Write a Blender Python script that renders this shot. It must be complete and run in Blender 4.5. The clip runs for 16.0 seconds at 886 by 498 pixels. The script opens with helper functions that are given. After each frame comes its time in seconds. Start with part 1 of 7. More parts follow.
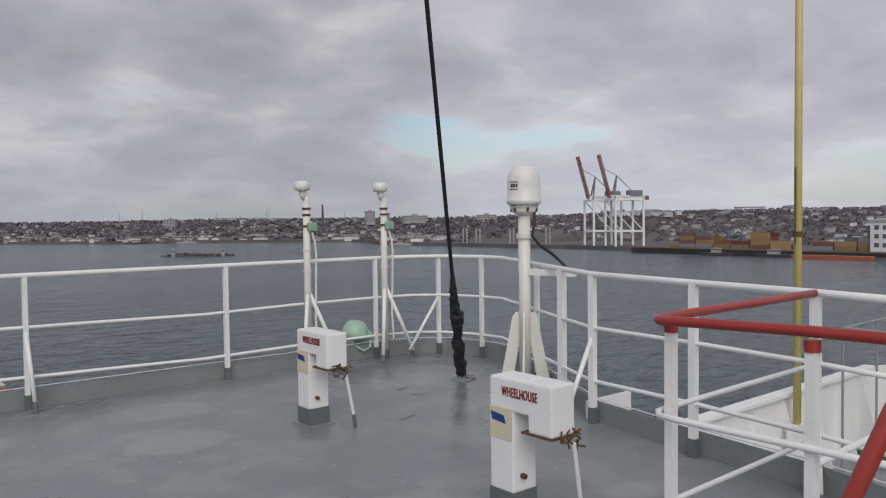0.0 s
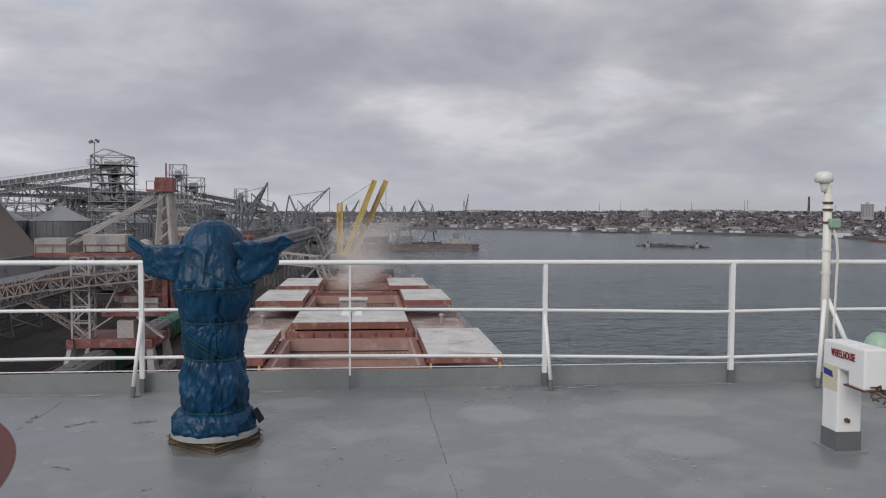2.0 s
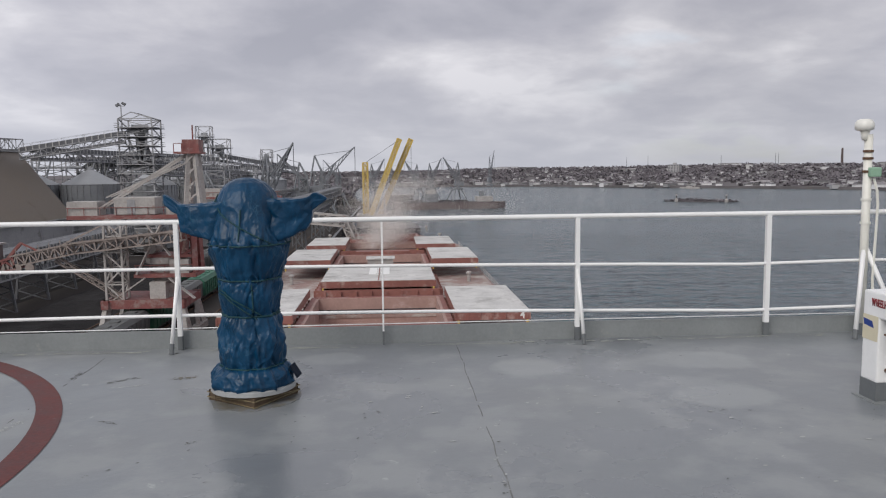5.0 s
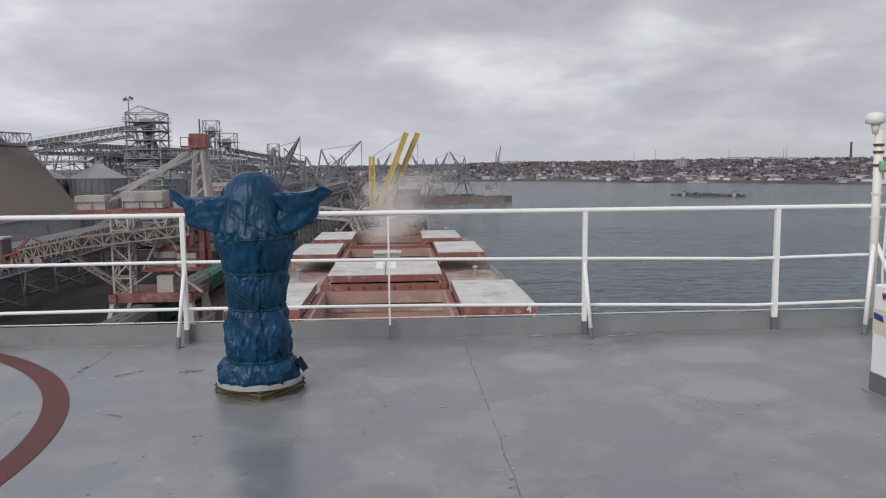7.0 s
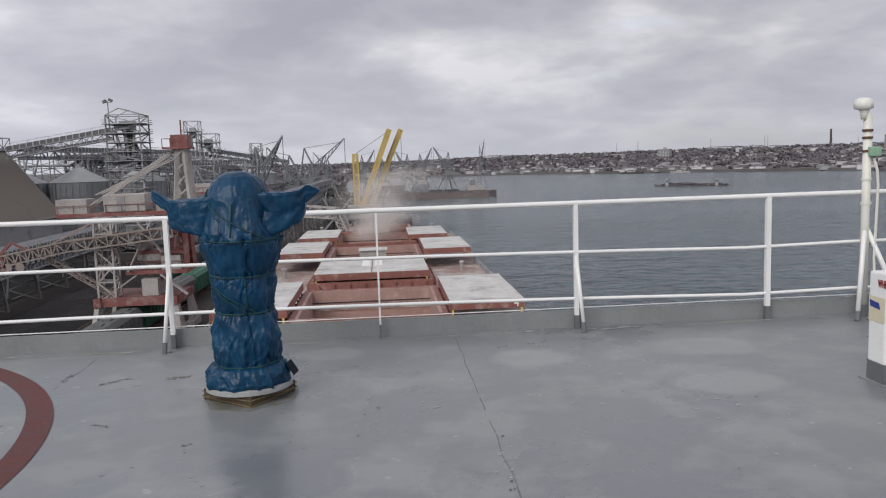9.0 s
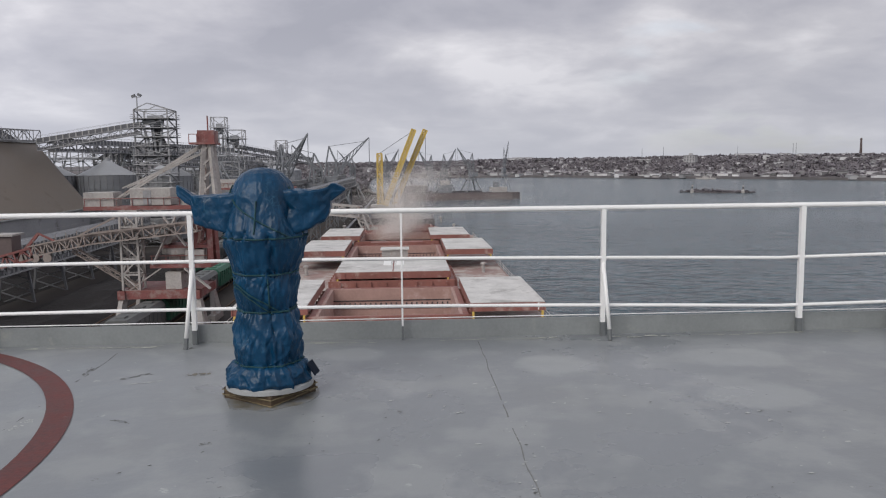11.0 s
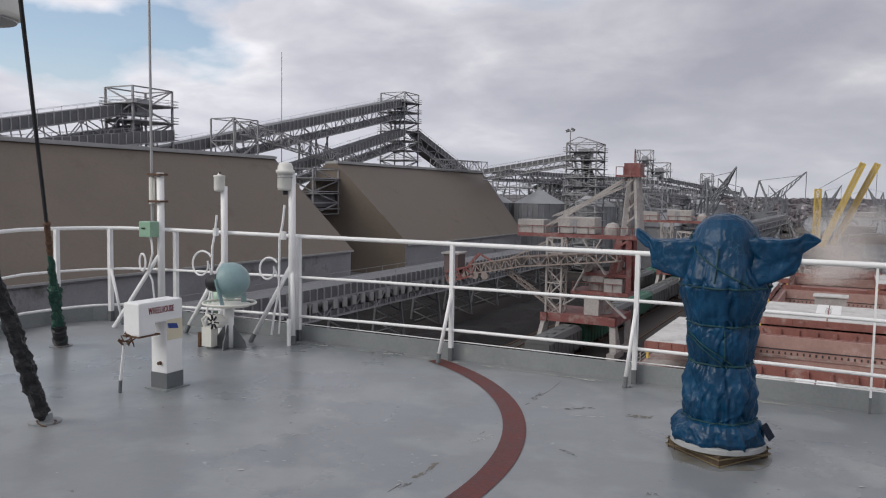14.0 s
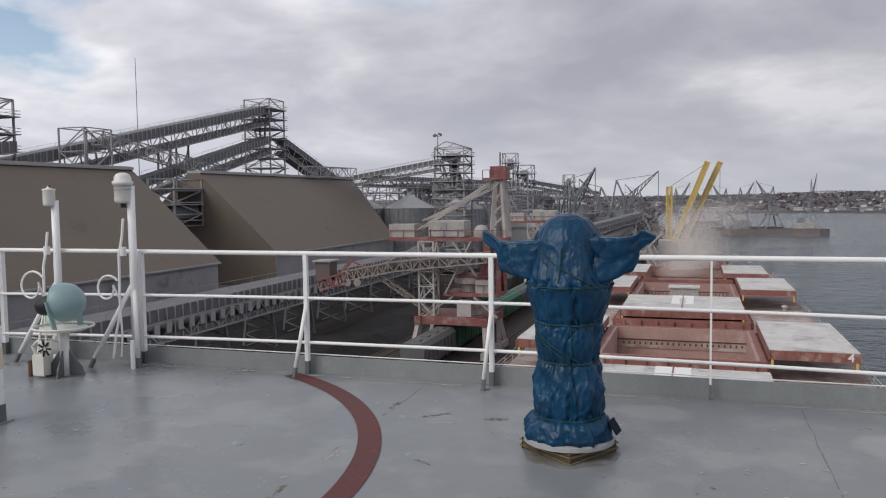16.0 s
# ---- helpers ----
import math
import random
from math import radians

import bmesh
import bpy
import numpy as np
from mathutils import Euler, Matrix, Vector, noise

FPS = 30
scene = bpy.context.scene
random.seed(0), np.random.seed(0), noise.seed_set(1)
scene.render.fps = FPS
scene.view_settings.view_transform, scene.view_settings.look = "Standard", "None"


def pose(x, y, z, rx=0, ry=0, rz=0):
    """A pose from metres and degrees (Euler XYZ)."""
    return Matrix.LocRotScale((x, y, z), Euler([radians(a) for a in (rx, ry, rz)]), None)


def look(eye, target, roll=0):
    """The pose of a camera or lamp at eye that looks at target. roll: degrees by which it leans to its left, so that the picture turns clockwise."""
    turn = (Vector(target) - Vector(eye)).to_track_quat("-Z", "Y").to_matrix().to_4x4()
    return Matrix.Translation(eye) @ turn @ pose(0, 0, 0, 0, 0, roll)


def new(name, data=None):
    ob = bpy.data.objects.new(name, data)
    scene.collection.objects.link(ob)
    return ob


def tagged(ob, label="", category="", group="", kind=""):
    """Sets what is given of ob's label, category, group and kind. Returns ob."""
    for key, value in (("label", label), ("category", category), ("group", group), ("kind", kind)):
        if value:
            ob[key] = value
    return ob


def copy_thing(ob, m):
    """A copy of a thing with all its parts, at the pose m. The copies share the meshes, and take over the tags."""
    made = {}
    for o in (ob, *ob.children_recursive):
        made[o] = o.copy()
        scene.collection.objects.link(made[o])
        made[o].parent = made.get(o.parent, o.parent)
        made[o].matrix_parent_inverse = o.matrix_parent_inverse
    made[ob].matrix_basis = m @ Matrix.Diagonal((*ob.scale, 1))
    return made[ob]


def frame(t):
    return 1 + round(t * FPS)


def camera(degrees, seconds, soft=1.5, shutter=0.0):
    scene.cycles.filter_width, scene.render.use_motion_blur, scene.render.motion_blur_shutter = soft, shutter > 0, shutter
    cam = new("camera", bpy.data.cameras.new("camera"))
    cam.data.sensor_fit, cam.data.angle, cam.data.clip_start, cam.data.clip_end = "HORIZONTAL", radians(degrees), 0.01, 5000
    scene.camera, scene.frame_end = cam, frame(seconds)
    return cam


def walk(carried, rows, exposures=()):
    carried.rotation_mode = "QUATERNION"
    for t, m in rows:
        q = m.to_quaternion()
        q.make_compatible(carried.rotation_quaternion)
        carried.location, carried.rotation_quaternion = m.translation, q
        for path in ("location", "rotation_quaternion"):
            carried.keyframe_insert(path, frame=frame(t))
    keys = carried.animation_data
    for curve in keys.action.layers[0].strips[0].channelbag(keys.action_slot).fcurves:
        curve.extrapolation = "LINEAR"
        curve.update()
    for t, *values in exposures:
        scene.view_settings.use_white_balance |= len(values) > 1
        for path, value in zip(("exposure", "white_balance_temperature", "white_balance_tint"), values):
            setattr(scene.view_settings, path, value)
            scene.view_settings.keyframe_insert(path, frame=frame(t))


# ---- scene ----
import itertools

cam = camera(59.4, 16.0, soft=1.15)
PATH = [
    (0, (-0.066, 0.091, 1.448), (1.207, 1.632, 1.371), -0.7),
    (0.5, (-0.129, 0.226, 1.452), (0.932, 1.922, 1.426), -1.0),
    (1, (-0.2, 0.293, 1.449), (0.512, 2.162, 1.461), -1.1),
    (1.5, (-0.207, 0.371, 1.471), (0.16, 2.337, 1.458), 0.0),
    (2, (-0.244, 0.391, 1.468), (-0.048, 2.379, 1.373), 0.3),
    (2.5, (-0.273, 0.408, 1.446), (-0.086, 2.393, 1.288), 0.2),
    (3, (-0.285, 0.426, 1.448), (-0.151, 2.413, 1.273), -0.2),
    (3.5, (-0.285, 0.412, 1.448), (-0.154, 2.399, 1.262), -0.5),
    (4, (-0.295, 0.399, 1.447), (-0.164, 2.386, 1.256), -0.6),
    (6.3, (-0.277, 0.42, 1.445), (-0.166, 2.406, 1.232), -0.6),
    (6.5, (-0.288, 0.418, 1.444), (-0.184, 2.404, 1.232), -0.6),
    (7, (-0.287, 0.428, 1.441), (-0.176, 2.414, 1.224), -0.6),
    (7.5, (-0.235, 0.424, 1.441), (-0.115, 2.409, 1.225), -0.2),
    (8, (-0.197, 0.43, 1.432), (-0.071, 2.414, 1.213), 0.0),
    (8.5, (-0.249, 0.487, 1.439), (-0.118, 2.47, 1.216), -0.9),
    (9, (-0.311, 0.523, 1.441), (-0.164, 2.505, 1.212), -1.9),
    (9.2, (-0.314, 0.531, 1.438), (-0.167, 2.512, 1.206), -1.9),
    (11.5, (-0.35, 0.623, 1.44), (-0.319, 2.61, 1.218), 0.7),
    (12, (-0.38, 0.633, 1.433), (-0.759, 2.587, 1.23), -0.2),
    (12.5, (-0.426, 0.655, 1.445), (-1.123, 2.521, 1.267), -0.3),
    (13, (-0.486, 0.652, 1.459), (-1.4, 2.424, 1.302), 1.3),
    (13.5, (-0.535, 0.643, 1.474), (-1.466, 2.407, 1.324), 1.0),
    (14, (-0.576, 0.643, 1.509), (-1.498, 2.412, 1.363), 0.9),
    (14.5, (-0.593, 0.624, 1.504), (-1.499, 2.401, 1.359), 0.2),
    (15, (-0.585, 0.615, 1.5), (-1.414, 2.429, 1.348), -0.4),
    (15.5, (-0.545, 0.717, 1.508), (-1.331, 2.55, 1.355), -0.8),
    (16, (-0.482, 0.827, 1.512), (-1.104, 2.724, 1.381), -0.7),
]
walk(cam, [(t, look(eye, target, roll)) for t, eye, target, roll in PATH], exposures=((0, -0.16), (0.5, -0.1), (1.5, -0.1), (2.5, 0.06), (4, 0.16), (6.5, 0.17), (11.5, 0.17), (12.5, 0.1), (16, 0.1)))

# ---------------- world, sun ----------------
world = bpy.data.worlds.new("sky")
scene.world = world
world.use_nodes = True
wn, wl = world.node_tree.nodes, world.node_tree.links
wn.clear()


def wnode(kind, **kw):
    n = wn.new(kind)
    for k, v in kw.items():
        n.inputs[k].default_value = v
    return n


def wmath(op, a, b=None):
    n = wn.new("ShaderNodeMath")
    n.operation = op
    for i, v in enumerate((a, b)):
        if v is None:
            continue
        if isinstance(v, (int, float)):
            n.inputs[i].default_value = v
        else:
            wl.new(v, n.inputs[i])
    return n.outputs[0]


def wramp(fac, stops):
    n = wn.new("ShaderNodeValToRGB")
    wl.new(fac, n.inputs[0])
    while len(n.color_ramp.elements) < len(stops):
        n.color_ramp.elements.new(0.5)
    for e, (p, c) in zip(n.color_ramp.elements, stops):
        e.position, e.color = p, (*c, 1)
    return n.outputs[0]


SUN_EL, SUN_AZ = 38.0, 215.0   # degrees; azimuth clockwise from +y
nish = wn.new("ShaderNodeTexSky")
nish.sky_type = "NISHITA"
nish.sun_disc = False
nish.sun_elevation, nish.sun_rotation = radians(SUN_EL), radians(SUN_AZ)
tc = wn.new("ShaderNodeTexCoord")
sep = wn.new("ShaderNodeSeparateXYZ")
wl.new(tc.outputs["Generated"], sep.inputs[0])
up = wmath("MAXIMUM", sep.outputs[2], 0.0)
den = wmath("ADD", up, 0.26)
comb = wn.new("ShaderNodeCombineXYZ")
wl.new(wmath("DIVIDE", sep.outputs[0], den), comb.inputs[0])
wl.new(wmath("DIVIDE", sep.outputs[1], den), comb.inputs[1])
comb.inputs[2].default_value = 3.7
big = wnode("ShaderNodeTexNoise", Scale=1.15, Detail=8.0, Roughness=0.5, Distortion=0.1)
wl.new(comb.outputs[0], big.inputs["Vector"])
mid = wnode("ShaderNodeTexNoise", Scale=2.8, Detail=8.0, Roughness=0.52, Distortion=0.25)
wl.new(comb.outputs[0], mid.inputs["Vector"])
both = wmath("ADD", wmath("MULTIPLY", big.outputs[0], 0.62), wmath("MULTIPLY", mid.outputs[0], 0.38))
cloud = wramp(both, [(0.37, (0.425, 0.432, 0.50)), (0.46, (0.52, 0.522, 0.588)), (0.53, (0.635, 0.632, 0.688)), (0.61, (0.86, 0.85, 0.895))])
gap = wramp(big.outputs[0], [(0.57, (0, 0, 0)), (0.64, (1, 1, 1))])
skyc = wn.new("ShaderNodeMix")
skyc.data_type = "RGBA"
skyc.blend_type = "MULTIPLY"
skyc.inputs[0].default_value = 1.0
wl.new(nish.outputs[0], skyc.inputs[6])
skyc.inputs[7].default_value = (0.12, 0.12, 0.12, 1)
mixc = wn.new("ShaderNodeMix")
mixc.data_type = "RGBA"
broken = wn.new("ShaderNodeMapRange")      # the cover breaks up away from the ship's line
for k, v in enumerate((0.22, 0.5, 0.0, 0.9)):
    broken.inputs[k + 1].default_value = v
wl.new(wmath("ABSOLUTE", sep.outputs[0]), broken.inputs[0])
wl.new(wmath("MULTIPLY", gap, broken.outputs[0]), mixc.inputs[0])
wl.new(cloud, mixc.inputs[6])
wl.new(skyc.outputs[2], mixc.inputs[7])
# a paler, flatter veil low over the horizon
veil = wn.new("ShaderNodeMix")
veil.data_type = "RGBA"
wl.new(wmath("MULTIPLY", wramp(up, [(0.0, (1, 1, 1)), (0.16, (0, 0, 0))]), 0.75), veil.inputs[0])
wl.new(mixc.outputs[2], veil.inputs[6])
veil.inputs[7].default_value = (0.56, 0.575, 0.64, 1)
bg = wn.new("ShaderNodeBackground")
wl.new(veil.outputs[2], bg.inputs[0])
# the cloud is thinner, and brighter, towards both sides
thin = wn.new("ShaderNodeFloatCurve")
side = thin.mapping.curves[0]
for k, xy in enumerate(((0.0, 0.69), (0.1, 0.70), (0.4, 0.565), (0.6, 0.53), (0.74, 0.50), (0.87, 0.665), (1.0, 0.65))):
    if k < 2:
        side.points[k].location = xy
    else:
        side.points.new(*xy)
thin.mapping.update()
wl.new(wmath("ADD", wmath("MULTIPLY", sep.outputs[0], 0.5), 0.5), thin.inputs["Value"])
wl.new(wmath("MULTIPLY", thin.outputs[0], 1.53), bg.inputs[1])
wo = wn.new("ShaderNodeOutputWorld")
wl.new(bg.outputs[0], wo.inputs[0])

sun = new("sun", bpy.data.lights.new("sun", "SUN"))
sun.data.energy, sun.data.angle, sun.data.color = 1.62, radians(40), (1.0, 0.96, 0.9)
_az, _el = radians(SUN_AZ), radians(SUN_EL)
_d = Vector((math.sin(_az) * math.cos(_el), math.cos(_az) * math.cos(_el), math.sin(_el)))
sun.matrix_world = look(_d * 50, (0, 0, 0))


# ---------------- materials ----------------
def mat(name, col, rough=0.5, metal=0.0, var=0.18, scale=3.0, fine=40.0, bump=0.15, dirt=None, amount=0.0, dscale=2.0, island=0.0, random=0.0, spec=0.5):
    """A painted or raw surface: colour varied at two scales, an optional second colour in patches, fine relief."""
    m = bpy.data.materials.new(name)
    m.use_nodes = True
    nt = m.node_tree
    b = nt.nodes["Principled BSDF"]
    b.inputs["Metallic"].default_value = metal
    b.inputs["Specular IOR Level"].default_value = spec
    geo = nt.nodes.new("ShaderNodeNewGeometry")

    def noise_at(s, detail=6.0, rough_=0.6):
        n = nt.nodes.new("ShaderNodeTexNoise")
        n.inputs["Scale"].default_value, n.inputs["Detail"].default_value, n.inputs["Roughness"].default_value = s, detail, rough_
        nt.links.new(geo.outputs["Position"], n.inputs["Vector"])
        return n.outputs[0]

    def mth(op, a, c):
        n = nt.nodes.new("ShaderNodeMath")
        n.operation = op
        for i, v in enumerate((a, c)):
            if isinstance(v, (int, float)):
                n.inputs[i].default_value = v
            else:
                nt.links.new(v, n.inputs[i])
        return n.outputs[0]

    n1, n2 = noise_at(scale), noise_at(fine, 3.0)
    f = mth("ADD", mth("MULTIPLY", n1, 1.3), mth("MULTIPLY", n2, 0.7))      # about 1
    f = mth("ADD", mth("MULTIPLY", mth("SUBTRACT", f, 1.0), 2.2 * var), 1.0)
    if island:
        f = mth("MULTIPLY", f, mth("ADD", mth("MULTIPLY", geo.outputs["Random Per Island"], 2 * island), 1 - island))
    if random:
        oi = nt.nodes.new("ShaderNodeObjectInfo")
        f = mth("MULTIPLY", f, mth("ADD", mth("MULTIPLY", oi.outputs["Random"], 2 * random), 1 - random))
    mul = nt.nodes.new("ShaderNodeVectorMath")
    mul.operation = "SCALE"
    mul.inputs[0].default_value = col
    nt.links.new(f, mul.inputs["Scale"])
    out = mul.outputs[0]
    rv = mth("ADD", mth("MULTIPLY", mth("SUBTRACT", n1, 0.5), 0.35), rough)
    if dirt:
        d = noise_at(dscale, 9.0, 0.7)
        r = nt.nodes.new("ShaderNodeValToRGB")
        nt.links.new(d, r.inputs[0])
        edge = 0.70 - 0.32 * amount
        r.color_ramp.elements[0].position, r.color_ramp.elements[1].position = edge, edge + 0.12
        mx = nt.nodes.new("ShaderNodeMix")
        mx.data_type = "RGBA"
        nt.links.new(r.outputs[0], mx.inputs[0])
        nt.links.new(out, mx.inputs[6])
        mx.inputs[7].default_value = (*dirt, 1)
        out = mx.outputs[2]
        rv = mth("ADD", rv, mth("MULTIPLY", r.outputs[0], 0.2))
    nt.links.new(out, b.inputs["Base Color"])
    nt.links.new(rv, b.inputs["Roughness"])
    if bump:
        bp = nt.nodes.new("ShaderNodeBump")
        bp.inputs["Strength"].default_value, bp.inputs["Distance"].default_value = bump, 0.4 / fine
        nt.links.new(n2, bp.inputs["Height"])
        nt.links.new(bp.outputs[0], b.inputs["Normal"])
    return m


# x, y and half sizes of the dried puddles
DRIED = ((0.72, 5.92, 0.62, 0.55), (1.80, 5.12, 0.65, 0.50), (2.05, 6.05, 0.85, 0.55), (3.28, 2.60, 0.40, 0.28), (-0.75, 6.35, 0.5, 0.4))


def deck_material():
    """Grey deck paint, wet in places, with scuffs, pale dried patches and dark flecks."""
    m = bpy.data.materials.new("deck_paint")
    m.use_nodes = True
    nt = m.node_tree
    b = nt.nodes["Principled BSDF"]
    geo = nt.nodes.new("ShaderNodeNewGeometry")

    def tex(kind, s, **kw):
        n = nt.nodes.new(kind)
        n.inputs["Scale"].default_value = s
        for k, v in kw.items():
            n.inputs[k].default_value = v
        nt.links.new(geo.outputs["Position"], n.inputs["Vector"])
        return n

    def ramp(src, stops):
        r = nt.nodes.new("ShaderNodeValToRGB")
        nt.links.new(src, r.inputs[0])
        while len(r.color_ramp.elements) < len(stops):
            r.color_ramp.elements.new(0.5)
        for e, (p, v) in zip(r.color_ramp.elements, stops):
            e.position, e.color = p, (v if isinstance(v, tuple) else (v, v, v)) + (1,)
        return r.outputs[0]

    def mix(fac, a, c):
        n = nt.nodes.new("ShaderNodeMix")
        n.data_type = "RGBA"
        nt.links.new(fac, n.inputs[0])
        nt.links.new(a, n.inputs[6])
        if isinstance(c, tuple):
            n.inputs[7].default_value = (*c, 1)
        else:
            nt.links.new(c, n.inputs[7])
        return n.outputs[2]

    wide = tex("ShaderNodeTexNoise", 0.55, Detail=5.0, Roughness=0.55)
    soft = tex("ShaderNodeTexNoise", 1.7, Detail=7.0, Roughness=0.6)
    grain = tex("ShaderNodeTexNoise", 60.0, Detail=3.0)
    base = ramp(wide.outputs[0], [(0.35, (0.160, 0.174, 0.187)), (0.5, (0.188, 0.202, 0.213)), (0.65, (0.214, 0.225, 0.233))])
    pale = ramp(soft.outputs[0], [(0.48, 0.0), (0.60, 0.55)])
    c = mix(pale, base, (0.29, 0.303, 0.303))
    fl = tex("ShaderNodeTexNoise", 5.5, Detail=8.0, Roughness=0.75)
    flecks = ramp(fl.outputs[0], [(0.645, 0.0), (0.68, 0.75)])
    c = mix(flecks, c, (0.07, 0.065, 0.055))
    fl2 = tex("ShaderNodeTexNoise", 7.3, Detail=7.0, Roughness=0.7, Distortion=0.4)
    chips = ramp(fl2.outputs[0], [(0.655, 0.0), (0.69, 0.6)])
    c = mix(chips, c, (0.42, 0.43, 0.42))
    ragged = tex("ShaderNodeTexNoise", 2.3, Detail=6.0, Roughness=0.6)
    for x, y, rx, ry in DRIED:             # where puddles have dried and left a pale film
        off = nt.nodes.new("ShaderNodeVectorMath")
        off.operation = "SUBTRACT"
        nt.links.new(geo.outputs["Position"], off.inputs[0])
        off.inputs[1].default_value = (x, y, 0)
        sc = nt.nodes.new("ShaderNodeVectorMath")
        sc.operation = "MULTIPLY"
        nt.links.new(off.outputs[0], sc.inputs[0])
        sc.inputs[1].default_value = (1 / rx, 1 / ry, 0)
        ln = nt.nodes.new("ShaderNodeVectorMath")
        ln.operation = "LENGTH"
        nt.links.new(sc.outputs[0], ln.inputs[0])
        ad = nt.nodes.new("ShaderNodeMath")
        ad.operation = "MULTIPLY_ADD"
        nt.links.new(ragged.outputs[0], ad.inputs[0])
        ad.inputs[1].default_value = 0.9
        nt.links.new(ln.outputs["Value"], ad.inputs[2])
        c = mix(ramp(ad.outputs[0], [(0.82, 0.42), (1.0, 0.0)]), c, (0.345, 0.36, 0.355))
    nt.links.new(c, b.inputs["Base Color"])
    wet = ramp(wide.outputs[0], [(0.40, 0.10), (0.62, 0.34)])
    r2 = nt.nodes.new("ShaderNodeMath")
    r2.operation = "MULTIPLY_ADD"
    nt.links.new(soft.outputs[0], r2.inputs[0])
    r2.inputs[1].default_value = 0.25
    nt.links.new(wet, r2.inputs[2])
    nt.links.new(r2.outputs[0], b.inputs["Roughness"])
    bp = nt.nodes.new("ShaderNodeBump")
    bp.inputs["Strength"].default_value, bp.inputs["Distance"].default_value = 0.12, 0.004
    nt.links.new(grain.outputs[0], bp.inputs["Height"])
    bp2 = nt.nodes.new("ShaderNodeBump")
    bp2.inputs["Strength"].default_value, bp2.inputs["Distance"].default_value = 0.25, 0.03
    nt.links.new(soft.outputs[0], bp2.inputs["Height"])
    nt.links.new(bp.outputs[0], bp2.inputs["Normal"])
    nt.links.new(bp2.outputs[0], b.inputs["Normal"])
    return m


def water_material():
    """Harbour water: wind chop at three sizes, the ripples' light and shade painted into the colour."""
    m = bpy.data.materials.new("harbour_water")
    m.use_nodes = True
    nt = m.node_tree
    b = nt.nodes["Principled BSDF"]
    b.inputs["Roughness"].default_value = 0.16
    b.inputs["IOR"].default_value = 1.33
    geo = nt.nodes.new("ShaderNodeNewGeometry")
    mp = nt.nodes.new("ShaderNodeMapping")
    mp.inputs["Rotation"].default_value = (0, 0, radians(28))
    mp.inputs["Scale"].default_value = (0.55, 1.0, 1.0)
    nt.links.new(geo.outputs["Position"], mp.inputs["Vector"])
    hs = []
    for s, d, r in ((0.62, 3.0, 0.55), (0.16, 3.0, 0.5), (0.012, 4.0, 0.6)):
        n = nt.nodes.new("ShaderNodeTexNoise")
        n.inputs["Scale"].default_value, n.inputs["Detail"].default_value, n.inputs["Roughness"].default_value = s, d, r
        nt.links.new(mp.outputs[0], n.inputs["Vector"])
        hs.append(n.outputs[0])
    last = None
    for h, dist in ((hs[1], 2.6), (hs[0], 1.1)):
        bp = nt.nodes.new("ShaderNodeBump")
        bp.inputs["Strength"].default_value, bp.inputs["Distance"].default_value = 1.0, dist
        nt.links.new(h, bp.inputs["Height"])
        if last:
            nt.links.new(last, bp.inputs["Normal"])
        last = bp.outputs[0]
    nt.links.new(last, b.inputs["Normal"])
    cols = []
    # slow colour drift, times ripple light and shade painted from the finest chop noise
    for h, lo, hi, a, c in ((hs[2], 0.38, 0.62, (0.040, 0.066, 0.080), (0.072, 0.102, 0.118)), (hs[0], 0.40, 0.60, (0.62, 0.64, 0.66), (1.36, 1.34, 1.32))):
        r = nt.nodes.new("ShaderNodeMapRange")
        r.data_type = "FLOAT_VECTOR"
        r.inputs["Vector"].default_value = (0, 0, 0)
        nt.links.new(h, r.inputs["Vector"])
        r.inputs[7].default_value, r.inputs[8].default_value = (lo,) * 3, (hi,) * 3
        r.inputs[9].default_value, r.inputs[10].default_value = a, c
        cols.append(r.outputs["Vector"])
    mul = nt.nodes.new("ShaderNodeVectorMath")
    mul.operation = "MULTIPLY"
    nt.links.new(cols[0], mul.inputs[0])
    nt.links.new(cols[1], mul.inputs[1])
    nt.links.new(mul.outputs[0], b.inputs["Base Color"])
    return m


